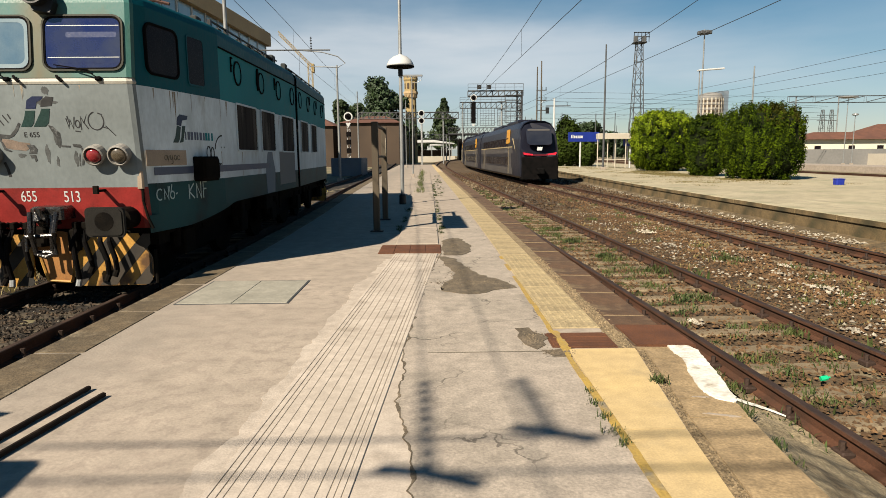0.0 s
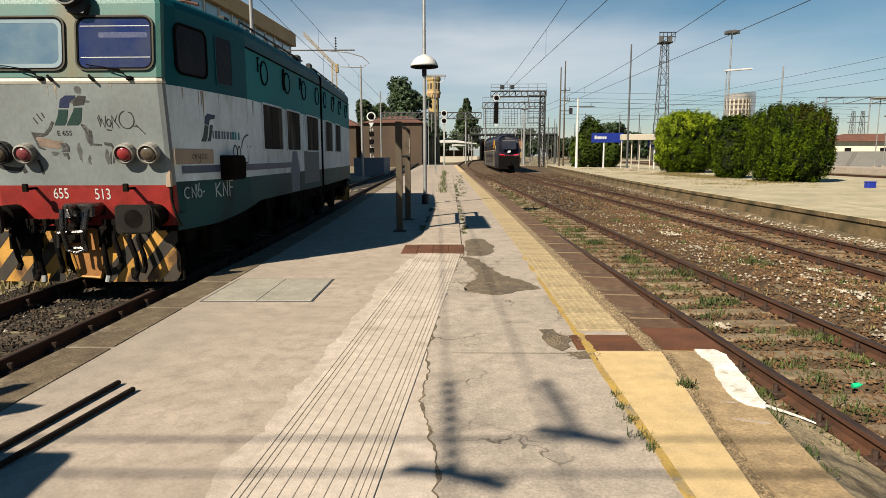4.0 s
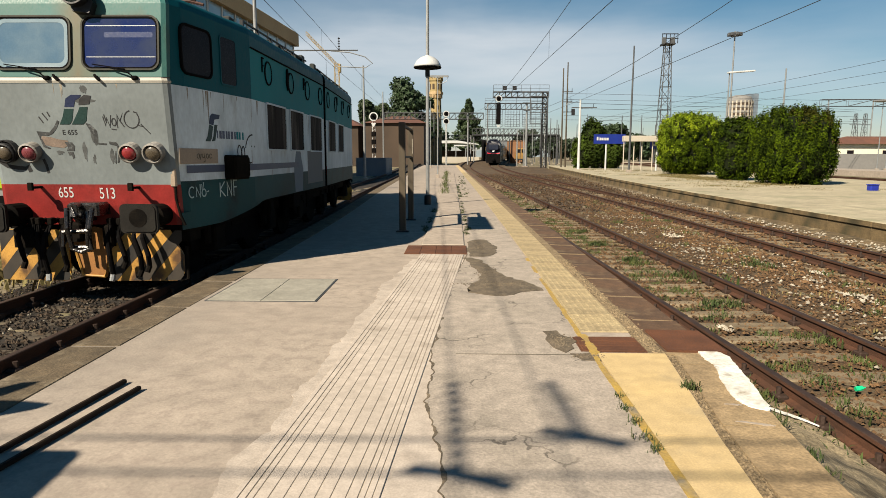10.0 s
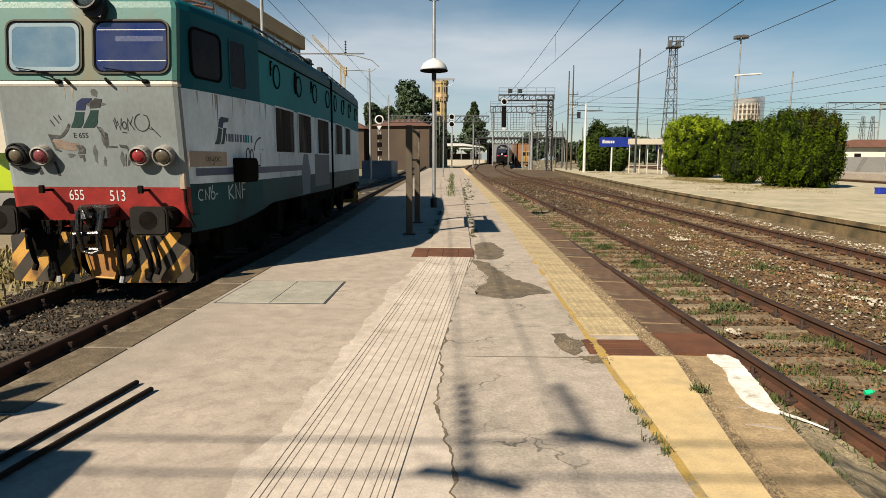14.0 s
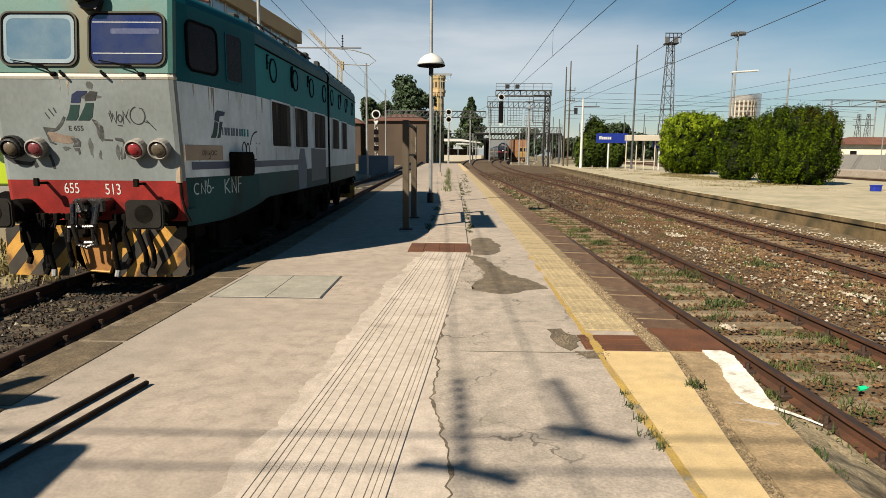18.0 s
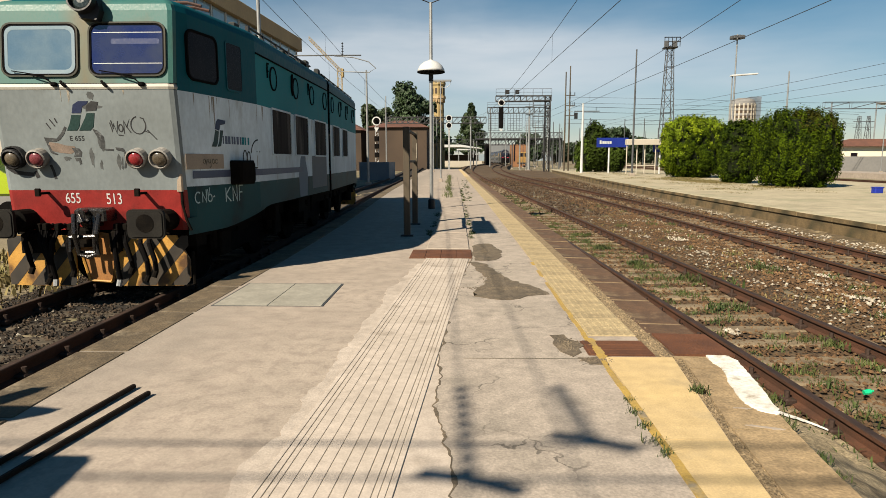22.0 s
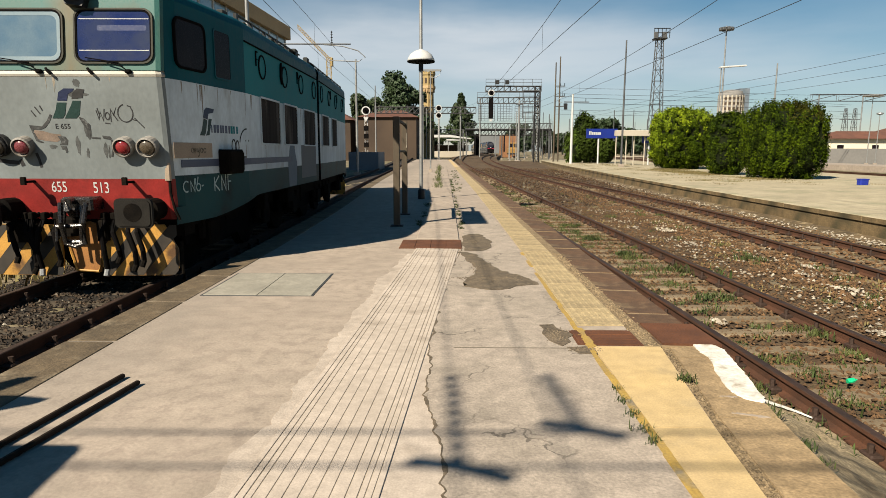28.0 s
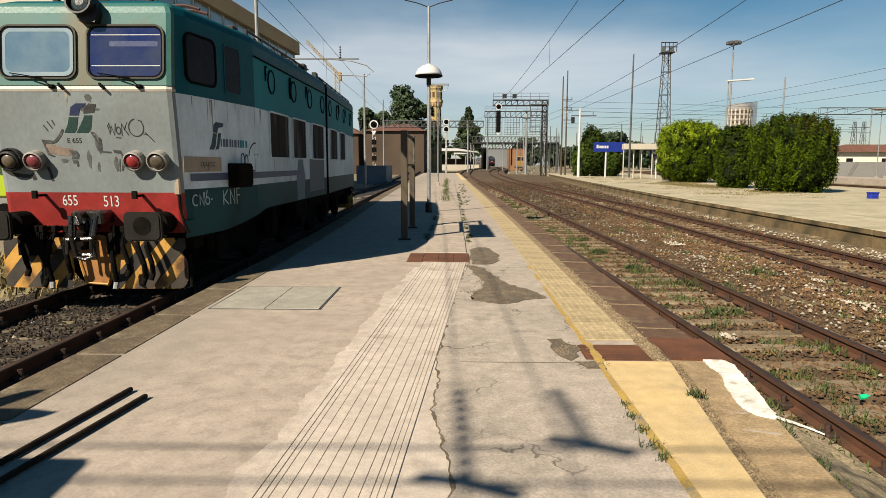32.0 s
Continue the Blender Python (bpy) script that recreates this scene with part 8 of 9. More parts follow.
for k in range(22):
    y = rm.uniform(110, 200)
    p = mast(rm.uniform(20, 60) / 100 * y, y, -0.5, rm.uniform(8.5, 10.5), 0.12, "grey_steel", label="far grey line mast")
wire([(14.3, 75, 7.6), (24, 76, 7.4), (36, 80, 7.5), (58, 95, 8.0)], 0.022, "dark cross wire between the masts", "cross_wire")
for za, zb in ((5.9, 6.6), (6.4, 6.9), (8.3, 8.6), (9.0, 9.9)):
    wire([(13.0, 78, za), (25, 79, za - 0.15), (37, 84, za - 0.05), (62, 100, zb)], 0.016, "thin dark cross wire between the masts", "cross_wire")
wire([(14.3, 75, 7.0), (24, 76, 6.85), (36, 80, 6.9), (58, 95, 7.3)], 0.02, "dark cross wire between the masts", "cross_wire")


def tower():
    t = thing("floodlight_tower", label="tall lattice floodlight tower with a lamp platform", category="lattice tower")
    x, y = 44.8, 140
    lattice_leg(t, x, y, -0.5, 25.0, 2.9, "shaft", "grey_steel", 0.42, 2.4, 0.10)
    bm = bmesh.new(); box(bm, x - 1.3, x + 1.3, y - 1.2, y + 1.2, 24.9, 25.2, 0.05); part("platform", bm, M["dark_steel"], t)
    bm = bmesh.new()
    for a, b in ((-1.6, -0.7), (0.2, 1.1)):
        box(bm, x + a, x + b, y - 1.3, y - 0.9, 25.0, 26.3, 0.1)
        part("floodlight", bm, M["grey_steel"], t)
        bm = bmesh.new()
    bm = bmesh.new()
    for k in range(5):
        tube(bm, [(x - 1.5 + 0.8 * k, y - 1.1, 25.1), (x - 1.5 + 0.8 * k, y - 1.1, 27.0)], 0.08, 5)
    tube(bm, [(x - 1.6, y - 1.1, 27.0), (x + 1.8, y - 1.1, 27.0)], 0.1, 5)
    tube(bm, [(x - 1.6, y - 1.1, 26.1), (x + 1.8, y - 1.1, 26.1)], 0.1, 5)
    part("railing", bm, M["dark_steel"], t)


tower()
t = mast(50.4, 120, -0.5, 24.0, 0.19, "galv", "high_mast_light", "tall pale high-mast light with a lamp ring", "light mast", "light masts")
bm = bmesh.new()
for k in range(8):
    a = k * math.pi / 4
    box(bm, 1.0 * math.cos(a) - 0.3, 1.0 * math.cos(a) + 0.3, 1.0 * math.sin(a) - 0.3, 1.0 * math.sin(a) + 0.3, 23.7, 24.2, 0.1)
    tube(bm, [(0, 0, 24.2), (1.0 * math.cos(a), 1.0 * math.sin(a), 24.2)], 0.08, 5)
part("lamp_ring", bm, M["grey_steel"], t)
t = mast(24.95, 60, -0.004, 9.1, 0.08, "galv", "street_lamp", "grey street lamp with a flat white head", "street lamp", "street lamps")
bm = bmesh.new()
box(bm, -0.15, 2.25, -0.28, 0.28, 0.0, 0.12, 0.05, m=Matrix.Translation((0, 0, 9.08)) @ Matrix.Rotation(radians(-4), 4, "Y"))
part("lamp_head", bm, M["white_metal"], t)

for x, y, top, w in ((58.6, 90.0, 9.0, 2.6), (59.8, 90.0, 6.6, 0.9)):
    t = mast(x, y, -0.3, top, 0.08, "galv", "street_lamp", "slim pale lamp post with a flat head", "street lamp", "street lamps")
    bm = bmesh.new(); lathe(bm, [(w / 2 * 0.6, top + 0.3), (w / 2, top + 0.42), (w / 2 * 0.9, top + 0.55), (0.1, top + 0.62)], 16); part("lamp_head", bm, M["galv"], t)
for x in (257.0, 263.0):
    t = thing("power_pylon", label="far lattice power pylon", category="pylon", group="power pylons")
    lattice_leg(t, x, 420, -0.5, 29.0, 4.2, "shaft", "grey_steel", 0.3, 3.5, 0.16)
    for z in (22.0, 25.5):
        bm = bmesh.new(); tube(bm, [(x - 3.6, 420, z), (x + 3.6, 420, z)], 0.2, 5); part("cross_arm", bm, M["grey_steel"], t)

# station name signs and the shelter frame
def name_sign(x, y, w, h, zc, label, text=True):
    s = thing("station_sign", pose(x, y, 0), label, "station sign", "station signs")
    bm = bmesh.new()
    box(bm, -w / 2, w / 2, -0.06, 0.06, zc - h / 2, zc + h / 2, 0.02)
    b = part("board", bm, M["sign_blue"], s)
    x = -w * 0.41 if text else -w * 0.3
    for k, (bw, bh) in enumerate(((0.16, 0.40), (0.07, 0.40), (0.17, 0.30), (0.19, 0.30), (0.14, 0.30), (0.17, 0.30), (0.19, 0.30))):
        bm = bmesh.new()
        q = 1.0 if text else 0.6
        box(bm, x, x + bw * q, -0.07, -0.06, zc - 0.15 * q, zc - 0.15 * q + bh * q)
        part("lettering_bar", bm, M["white_metal"], b)
        x += (bw + 0.05) * q
    bm = bmesh.new()
    tube(bm, [(-0.35 if text else 0, 0.1, 0), (-0.35 if text else 0, 0.1, zc)], 0.10, 10)
    part("post", bm, M["white_metal"], s)


name_sign(18.1, 76.0, 3.7, 1.1, 3.56, "blue station name sign with a white word on a white post")
name_sign(22.0, 70.5, 1.6, 0.75, 2.75, "small blue sign on a post", False)


def shelter():
    s = thing("shelter_frame", pose(19.65, 70, 0), "pale open shelter frame on thin posts", "shelter")
    bm = bmesh.new(); box(bm, -1.5, 2.2, -0.5, 0.5, 3.15, 3.75, 0.05); part("beam", bm, M["plaster"], s)
    for x in (-1.4, -0.30, 0.55, 1.7):
        bm = bmesh.new(); tube(bm, [(x, 0, 0), (x, 0, 3.2)], 0.17 if x == -0.35 else 0.06, 8); part("post", bm, M["plaster"], s)
    bm = bmesh.new(); tube(bm, [(-1.4, 0, 0.9), (1.7, 0, 0.9)], 0.05, 6); part("rail", bm, M["plaster"], s)


shelter()


def bin_():
    b = thing("waste_bin", pose(19.45, 30.0, 0), "blue plastic bin on the far platform", "bin")
    bm = bmesh.new()
    prism(bm, rounded(-0.20, 0.20, -0.16, 0.16, 0.06), 0.0, 0.25)
    part("tub", bm, M["bin_blue"], b)
    bm = bmesh.new()
    frame_ring(bm, rounded(-0.225, 0.225, -0.185, 0.185, 0.06), rounded(-0.185, 0.185, -0.145, 0.145, 0.06), 0.25, 0.29)
    part("rim", bm, M["bin_blue"], b)


bin_()


def behind_left():
    """Unseen plates on a post behind the viewer's shoulder, shaped to cast the platform shadows."""
    k = Vector((-SUN_DIR.x / SUN_DIR.z, -SUN_DIR.y / SUN_DIR.z, 0))
    s = thing("post_sign", label="unseen grey plates on a post, added to cast shadows", category="sign")
    def lifted(pts, z):
        return [Vector((x, y, 0)) - k * z + Vector((0, 0, z)) for x, y in pts]
    for pts, z in (([(-3.3, 2.3), (-1.95, 2.3), (-1.915, 2.60), (-1.955, 3.06), (-1.99, 3.115), (-3.3, 3.115)], 2.5), ([(-3.9, 3.28), (-2.74, 3.55), (-2.57, 3.67), (-2.54, 3.745), (-2.72, 3.78), (-3.9, 3.76)], 2.2), ([(-3.9, 3.5), (-2.94, 3.81), (-2.86, 4.02), (-2.85, 4.12), (-2.96, 4.10), (-3.1, 3.88), (-3.9, 3.7)], 2.2)):
        bm = bmesh.new()
        p = lifted(pts, z)
        lo, hi = [bm.verts.new(v) for v in p], [bm.verts.new(v + Vector((0, 0, 0.03))) for v in p]
        bm.faces.new(lo[::-1]); bm.faces.new(hi)
        for i in range(len(p)):
            j = (i + 1) % len(p)
            bm.faces.new((lo[i], lo[j], hi[j], hi[i]))
        part("plate", bm, M["galv"], s)
    q = lifted([(-3.3, 3.0)], 2.5)[0]
    bm = bmesh.new(); tube(bm, [(q.x, q.y, -0.2), (q.x, q.y, 2.6)], 0.04, 8); part("post", bm, M["galv"], s)


behind_left()

# ---------------------------------------------------------------- buildings
def long_building():
    b = thing("station_building", label="long tan building with a glazed band under a deep fascia", category="building")
    a, e = Vector((-16.6, 29.4, 0)), Vector((-14.8, 60, 0))
    d = (e - a).normalized()
    m = Matrix(((d.x, -d.y, 0, a.x), (d.y, d.x, 0, a.y), (0, 0, 1, -0.4), (0, 0, 0, 1)))     # x along, y to the back, z up
    ln = (e - a).length
    bm = bmesh.new(); box(bm, 0, ln, 0.15, 14, 0, 12.8, m=m); part("wall", bm, M["plaster"], b)
    bm = bmesh.new(); box(bm, -0.3, ln, -0.35, 14.4, 11.85, 13.0, 0.05, m=m); part("fascia", bm, M["tan_fascia"], b)
    bm = bmesh.new(); box(bm, 0, ln, -0.05, 0.15, 5.0, 8.4, m=m); part("spandrel", bm, M["tan_fascia"], b)
    for k in range(30):
        x = ln - 0.5 - 2.2 * k
        if x < 3:
            break
        bm = bmesh.new(); box(bm, x - 2.0, x - 0.15, 0.02, 0.12, 8.5, 11.8, m=m); w = part("window", bm, M["pane"], b)
        bm = bmesh.new(); box(bm, x - 0.15, x, -0.04, 0.15, 8.5, 11.84, m=m); part("mullion", bm, M["white_metal"], b)
        if k % 2 == 0:
            bm = bmesh.new(); box(bm, x - 2.0, x - 0.3, 0.02, 0.12, 1.5, 4.6, m=m); part("window", bm, M["pane"], b)


def block(name, x0, x1, y0, y1, z1, wall, label, cat="building", roof=None, rz=1.5, eave=0.5, windows=(), z0=-0.5):
    b = thing(name, label=label, category=cat)
    bm = bmesh.new(); box(bm, x0, x1, y0, y1, z0, z1); part("wall", bm, M[wall], b)
    if roof:
        bm = bmesh.new()
        xa, xb, ya, yb = x0 - eave, x1 + eave, y0 - eave, y1 + eave
        ym = (ya + yb) / 2
        ins = min((yb - ya) / 2, (xb - xa) / 3)
        v = [bm.verts.new(p) for p in ((xa, ya, z1), (xb, ya, z1), (xb, yb, z1), (xa, yb, z1), (xa + ins, ym, z1 + rz), (xb - ins, ym, z1 + rz))]
        for f in ((0, 1, 5, 4), (1, 2, 5), (2, 3, 4, 5), (3, 0, 4), (3, 2, 1, 0)):
            bm.faces.new([v[i] for i in f])
        part("roof", bm, M[roof], b)
    for wx, wz, ww, wh in windows:
        bm = bmesh.new(); box(bm, wx - ww / 2, wx + ww / 2, y0 - 0.06, y0 - 0.01, wz - wh / 2, wz + wh / 2)
        part("window", bm, M["glass_dark"], b)
    return b


long_building()
block("warehouse", -15.8, -5.6, 112, 140, 7.2, "brown_wall", "brown warehouse with a low red roof", roof="roof_red", rz=2.0)
block("station_house", -30, -18, 118, 140, 7.0, "brown_wall", "brown rendered house with a red roof", roof="roof_red", rz=2.2, windows=((-21, 3.8, 1.2, 1.8), (-25, 3.8, 1.2, 1.8)))
block("cladding_shed", -9.7, -6.8, 62, 68, 1.35, "blue_grey", "low blue grey cladding shed beside the bay track", "shed")
block("far_depot", 21, 38, 470, 485, 13, "pale_depot", "hazy grey depot building far along the line", "building")
block("orange_shed", 16.4, 20.7, 192, 206, 6.2, "orange_wall", "orange brick shed beyond the gantry", "shed", windows=((16.7, 3.6, 0.4, 5.0),))


def rail_tractor():
    v = thing("rail_tractor", pose(18.9, 186, -0.2), "yellow rail tractor standing before the orange shed", "rail vehicle")
    bm = bmesh.new(); box(bm, -1.45, 1.45, -1.5, 4.0, 1.0, 2.4, 0.12); part("body", bm, M["tractor_yellow"], v)
    bm = bmesh.new(); box(bm, -1.25, 1.25, -0.4, 3.2, 2.4, 4.0, 0.15); cab = part("cab", bm, M["tractor_yellow"], v)
    for x in (-0.6, 0.6):
        bm = bmesh.new(); box(bm, x - 0.45, x + 0.45, -0.44, -0.40, 2.7, 3.7); part("window", bm, M["glass_dark"], cab)
    bm = bmesh.new(); box(bm, -1.5, 1.5, -1.8, 4.2, 0.6, 1.0, 0.05); part("frame", bm, M["dark_steel"], v)
    for y in (-0.4, 2.9):
        for sx in (-0.75, 0.75):
            bm = bmesh.new(); lathe(bm, [(0.1, -0.06), (0.42, -0.06), (0.42, 0.06), (0.1, 0.06)], 16, Matrix.Translation((sx, y, 0.42)) @ Matrix.Rotation(radians(90), 4, "Y")); part("wheel", bm, M["black"], v)


rail_tractor()
def far_canopy():
    c = thing("platform_canopy", label="long white platform canopy with a sloping end", category="canopy")
    m = Matrix(((1, 0, 0, 0), (0, 0, -1, 207), (0, 1, 0, 0), (0, 0, 0, 1)))
    bm = bmesh.new(); prism(bm, [(-10.5, 5.35), (-10.5, 6.15), (0.5, 6.2), (7.0, 5.15), (7.0, 4.95), (0.5, 5.45)], 0, 12, m); part("roof", bm, M["white_metal"], c, "white sheet roof")
    for x in (-9, -6, -3, 0, 3, 6):
        bm = bmesh.new(); box(bm, x - 0.13, x + 0.13, 196, 196.3, -0.5, 5.3 if x < 2 else 5.05); part("post", bm, M["galv"], c)
    bm = bmesh.new(); box(bm, -9.5, 6.5, 205.6, 206, -0.5, 3.2); part("back_wall", bm, M["brown_wall"], c, "shaded brown back wall")
    bm = bmesh.new(); box(bm, -0.6, 3.6, 195.5, 195.7, 4.5, 5.0, 0.03); part("sign_board", bm, M["white_metal"], c, "white hanging board")


far_canopy()
block("low_wall", -14, 7, 192, 193, 1.3, "plaster", "low pale wall across the line's end", "wall")
block("shade_shed", 7.6, 8.6, 176, 190, 6.0, "black", "dark shed mouth beside the line", "shed")
block("villa", 70.4, 92, 120, 128, 3.9, "white_wall", "pale villa with a hipped terracotta roof", "house", roof="roof_red", rz=1.5, eave=0.8, windows=((73.0, 2.3, 1.2, 0.9), (79.5, 2.3, 1.2, 0.9), (85, 2.3, 1.2, 0.9)))
block("boundary_wall", 57.0, 110, 100, 100.6, 2.0, "far_grey", "low pale concrete wall beyond the sidings", "wall")
block("villa_annex", 100, 125, 145, 156, 5.2, "plaster", "pale house with a hipped terracotta roof", "house", roof="roof_red", rz=2.8, eave=0.8, windows=((104, 2.9, 1.6, 1.2), (111, 2.9, 1.6, 1.2)))


def water_tower():
    t = thing("water_tower", pose(-5.0, 160, 0), "slender yellow ochre water tower with a corbelled gallery", "water tower")
    bm = bmesh.new(); lathe(bm, [(1.55, -0.5), (1.30, 15.6), (1.34, 15.8)], 8); part("shaft", bm, M["ochre"], t)
    bm = bmesh.new(); lathe(bm, [(1.34, 15.75), (1.72, 16.5), (1.78, 16.55), (1.78, 17.1), (1.6, 17.15)], 8); part("gallery", bm, M["tan_fascia"], t, "darker corbelled gallery")
    bm = bmesh.new(); lathe(bm, [(1.55, 17.1), (1.55, 19.5), (1.76, 19.9), (1.76, 20.3), (1.5, 20.35)], 8); part("tank", bm, M["ochre"], t)
    for k in range(24):
        a = k * math.pi / 12
        bm = bmesh.new(); box(bm, -0.11, 0.11, -0.1, 0.1, 20.3, 20.65, m=Matrix.Translation((1.62 * math.cos(a), 1.62 * math.sin(a), 0)) @ Matrix.Rotation(a + math.pi / 2, 4, "Z")); part("merlon", bm, M["ochre"], t)
        bm = bmesh.new(); box(bm, -0.09, 0.09, -0.14, 0.10, 15.6, 16.45, m=Matrix.Translation((1.46 * math.cos(a), 1.46 * math.sin(a), 0)) @ Matrix.Rotation(a + math.pi / 2, 4, "Z")); part("corbel", bm, M["tan_fascia"], t)
    for k in range(8):
        a = (k + 0.5) * math.pi / 4
        r = Matrix.Rotation(a + math.pi / 2, 4, "Z")
        bm = bmesh.new(); box(bm, -0.28, 0.28, -0.05, 0.05, 17.7, 19.0, m=r @ Matrix.Translation((0, -1.44, 0))); part("window", bm, M["brown_wall"], t)
        for z in (4.0, 8.5, 13.0):
            bm = bmesh.new(); box(bm, -0.16, 0.16, -0.05, 0.05, z, z + 0.9, m=r @ Matrix.Translation((0, -1.36 + 0.015 * (z - 8), 0))); part("window", bm, M["brown_wall"], t)


water_tower()


def tower_block():
    t = thing("tower_block", pose(173.6, 400, 0), "far round-fronted high-rise with a dark side", "tower block")
    bm = bmesh.new(); lathe(bm, [(7.4, -0.5), (7.4, 35.5), (6.4, 37.6), (3.0, 38.6)], 28); part("wall", bm, M["far_grey"], t)
    bm = bmesh.new(); box(bm, 3.5, 9.4, -4, 8, -0.5, 39.2); part("stair_shaft", bm, M["blue_grey"], t)
    for k in range(11):
        a = radians(-180 + 18 * k)
        bm = bmesh.new(); box(bm, -0.45, 0.45, -0.25, 0.25, 2, 35.0, m=Matrix.Translation((7.45 * math.cos(a), 7.45 * math.sin(a), 0)) @ Matrix.Rotation(a + math.pi / 2, 4, "Z")); part("rib", bm, M["plaster"], t)
    for f in range(9):
        z = 8 + 3.05 * f
        for k in range(10):
            a = radians(-171 + 18 * k)
            bm = bmesh.new(); box(bm, -0.8, 0.8, -0.12, 0.12, z, z + 1.5, m=Matrix.Translation((7.4 * math.cos(a), 7.4 * math.sin(a), 0)) @ Matrix.Rotation(a + math.pi / 2, 4, "Z")); part("window", bm, M["brown_wall"], t)


tower_block()


def crane():
    c = thing("tower_crane", pose(-16.9, 92, 0), "yellow tower crane with a lattice jib", "crane")
    lattice_leg(c, 0, 0, -0.5, 14.4, 0.6, "tower", "crane", 1.0, 1.5, 0.04)
    truss(c, (0.4, 0, 13.6), (-4.2, 0, 18.3), 0.5, 0.6, "jib", "crane", 14, 0.03)
    bm = bmesh.new(); box(bm, 0.2, 0.6, -0.3, 0.3, 13.2, 14.4, 0.1); part("cab", bm, M["crane"], c)
    bm = bmesh.new(); tube(bm, [(-1.5, 0, 15.6), (-1.5, 0, 10)], 0.02, 4); part("hoist_rope", bm, M["wire"], c)


crane()


def parked_car():
    c = thing("parked_car", pose(-15.6, 20.5, -0.4, 0, 0, 4), "lime green van parked beyond the bay track", "car")
    side = Matrix(((1, 0, 0, 0), (0, 0, 1, 0), (0, 1, 0, 0), (0, 0, 0, 1)))
    bm = bmesh.new()
    prism(bm, [(-2.1, 0.85), (2.05, 0.85), (2.0, 1.30), (1.2, 1.5), (0.6, 2.10), (-1.9, 2.15), (-2.1, 1.3)], -0.9, 0.9, side)
    bmesh.ops.bevel(bm, geom=list(bm.edges), offset=0.07, segments=2, affect="EDGES")
    part("body", bm, M["lime_car"], c)
    bm = bmesh.new()
    prism(bm, [(-2.12, 0.38), (2.08, 0.38), (2.12, 0.84), (-2.12, 0.84)], -0.91, 0.91, side)
    bmesh.ops.bevel(bm, geom=list(bm.edges), offset=0.05, segments=2, affect="EDGES")
    part("lower_cladding", bm, M["far_grey"], c, "grey plastic lower cladding")
    for s in (-1, 1):
        bm = bmesh.new()
        prism(bm, [(0.95, 1.55), (0.5, 2.02), (-0.3, 2.04), (-0.3, 1.55)], s * 0.905, s * 0.915, side)
        part("side_window", bm, M["glass_dark"], c)
        bm = bmesh.new(); box(bm, 1.93, 2.06, s * 0.62 - 0.2, s * 0.62 + 0.2, 1.0, 1.22, 0.03); part("headlight", bm, M["white_metal"], c)
        for x in (-1.3, 1.3):
            bm = bmesh.new(); lathe(bm, [(0.1, -0.1), (0.33, -0.1), (0.35, 0.0), (0.33, 0.1), (0.1, 0.1)], 18, Matrix.Translation((x, s * 0.84, 0.35)) @ Matrix.Rotation(radians(90), 4, "X"))
            part("wheel", bm, M["black"], c)


parked_car()

# ---------------------------------------------------------------- vegetation
def leaf_cloud(name, pts, normals, size, material, parent, label="", seed=1, thin=0.55):
    """Many small bent leaves facing roughly outwards."""
    rng = np.random.default_rng(seed)
    n = len(pts)
    pts, nor = np.asarray(pts), np.asarray(normals)
    nor = nor + rng.normal(0, 0.55, (n, 3))
    nor /= np.linalg.norm(nor, axis=1)[:, None] + 1e-9
    a = np.cross(nor, rng.normal(0, 1, (n, 3)))
    a /= np.linalg.norm(a, axis=1)[:, None] + 1e-9
    b = np.cross(nor, a)
    s = size * rng.uniform(0.6, 1.5, (n, 1))
    v = np.stack([pts - a * s, pts + b * s * thin + nor * s * 0.15, pts + a * s, pts - b * s * thin + nor * s * 0.15], 1).reshape(-1, 3)
    f = np.arange(n * 4).reshape(-1, 4)
    me = bpy.data.meshes.new(name)
    me.from_pydata(v.tolist(), [], f.tolist())
    me.materials.append(material)
    return share(name, me, parent, Matrix.Identity(4), label)


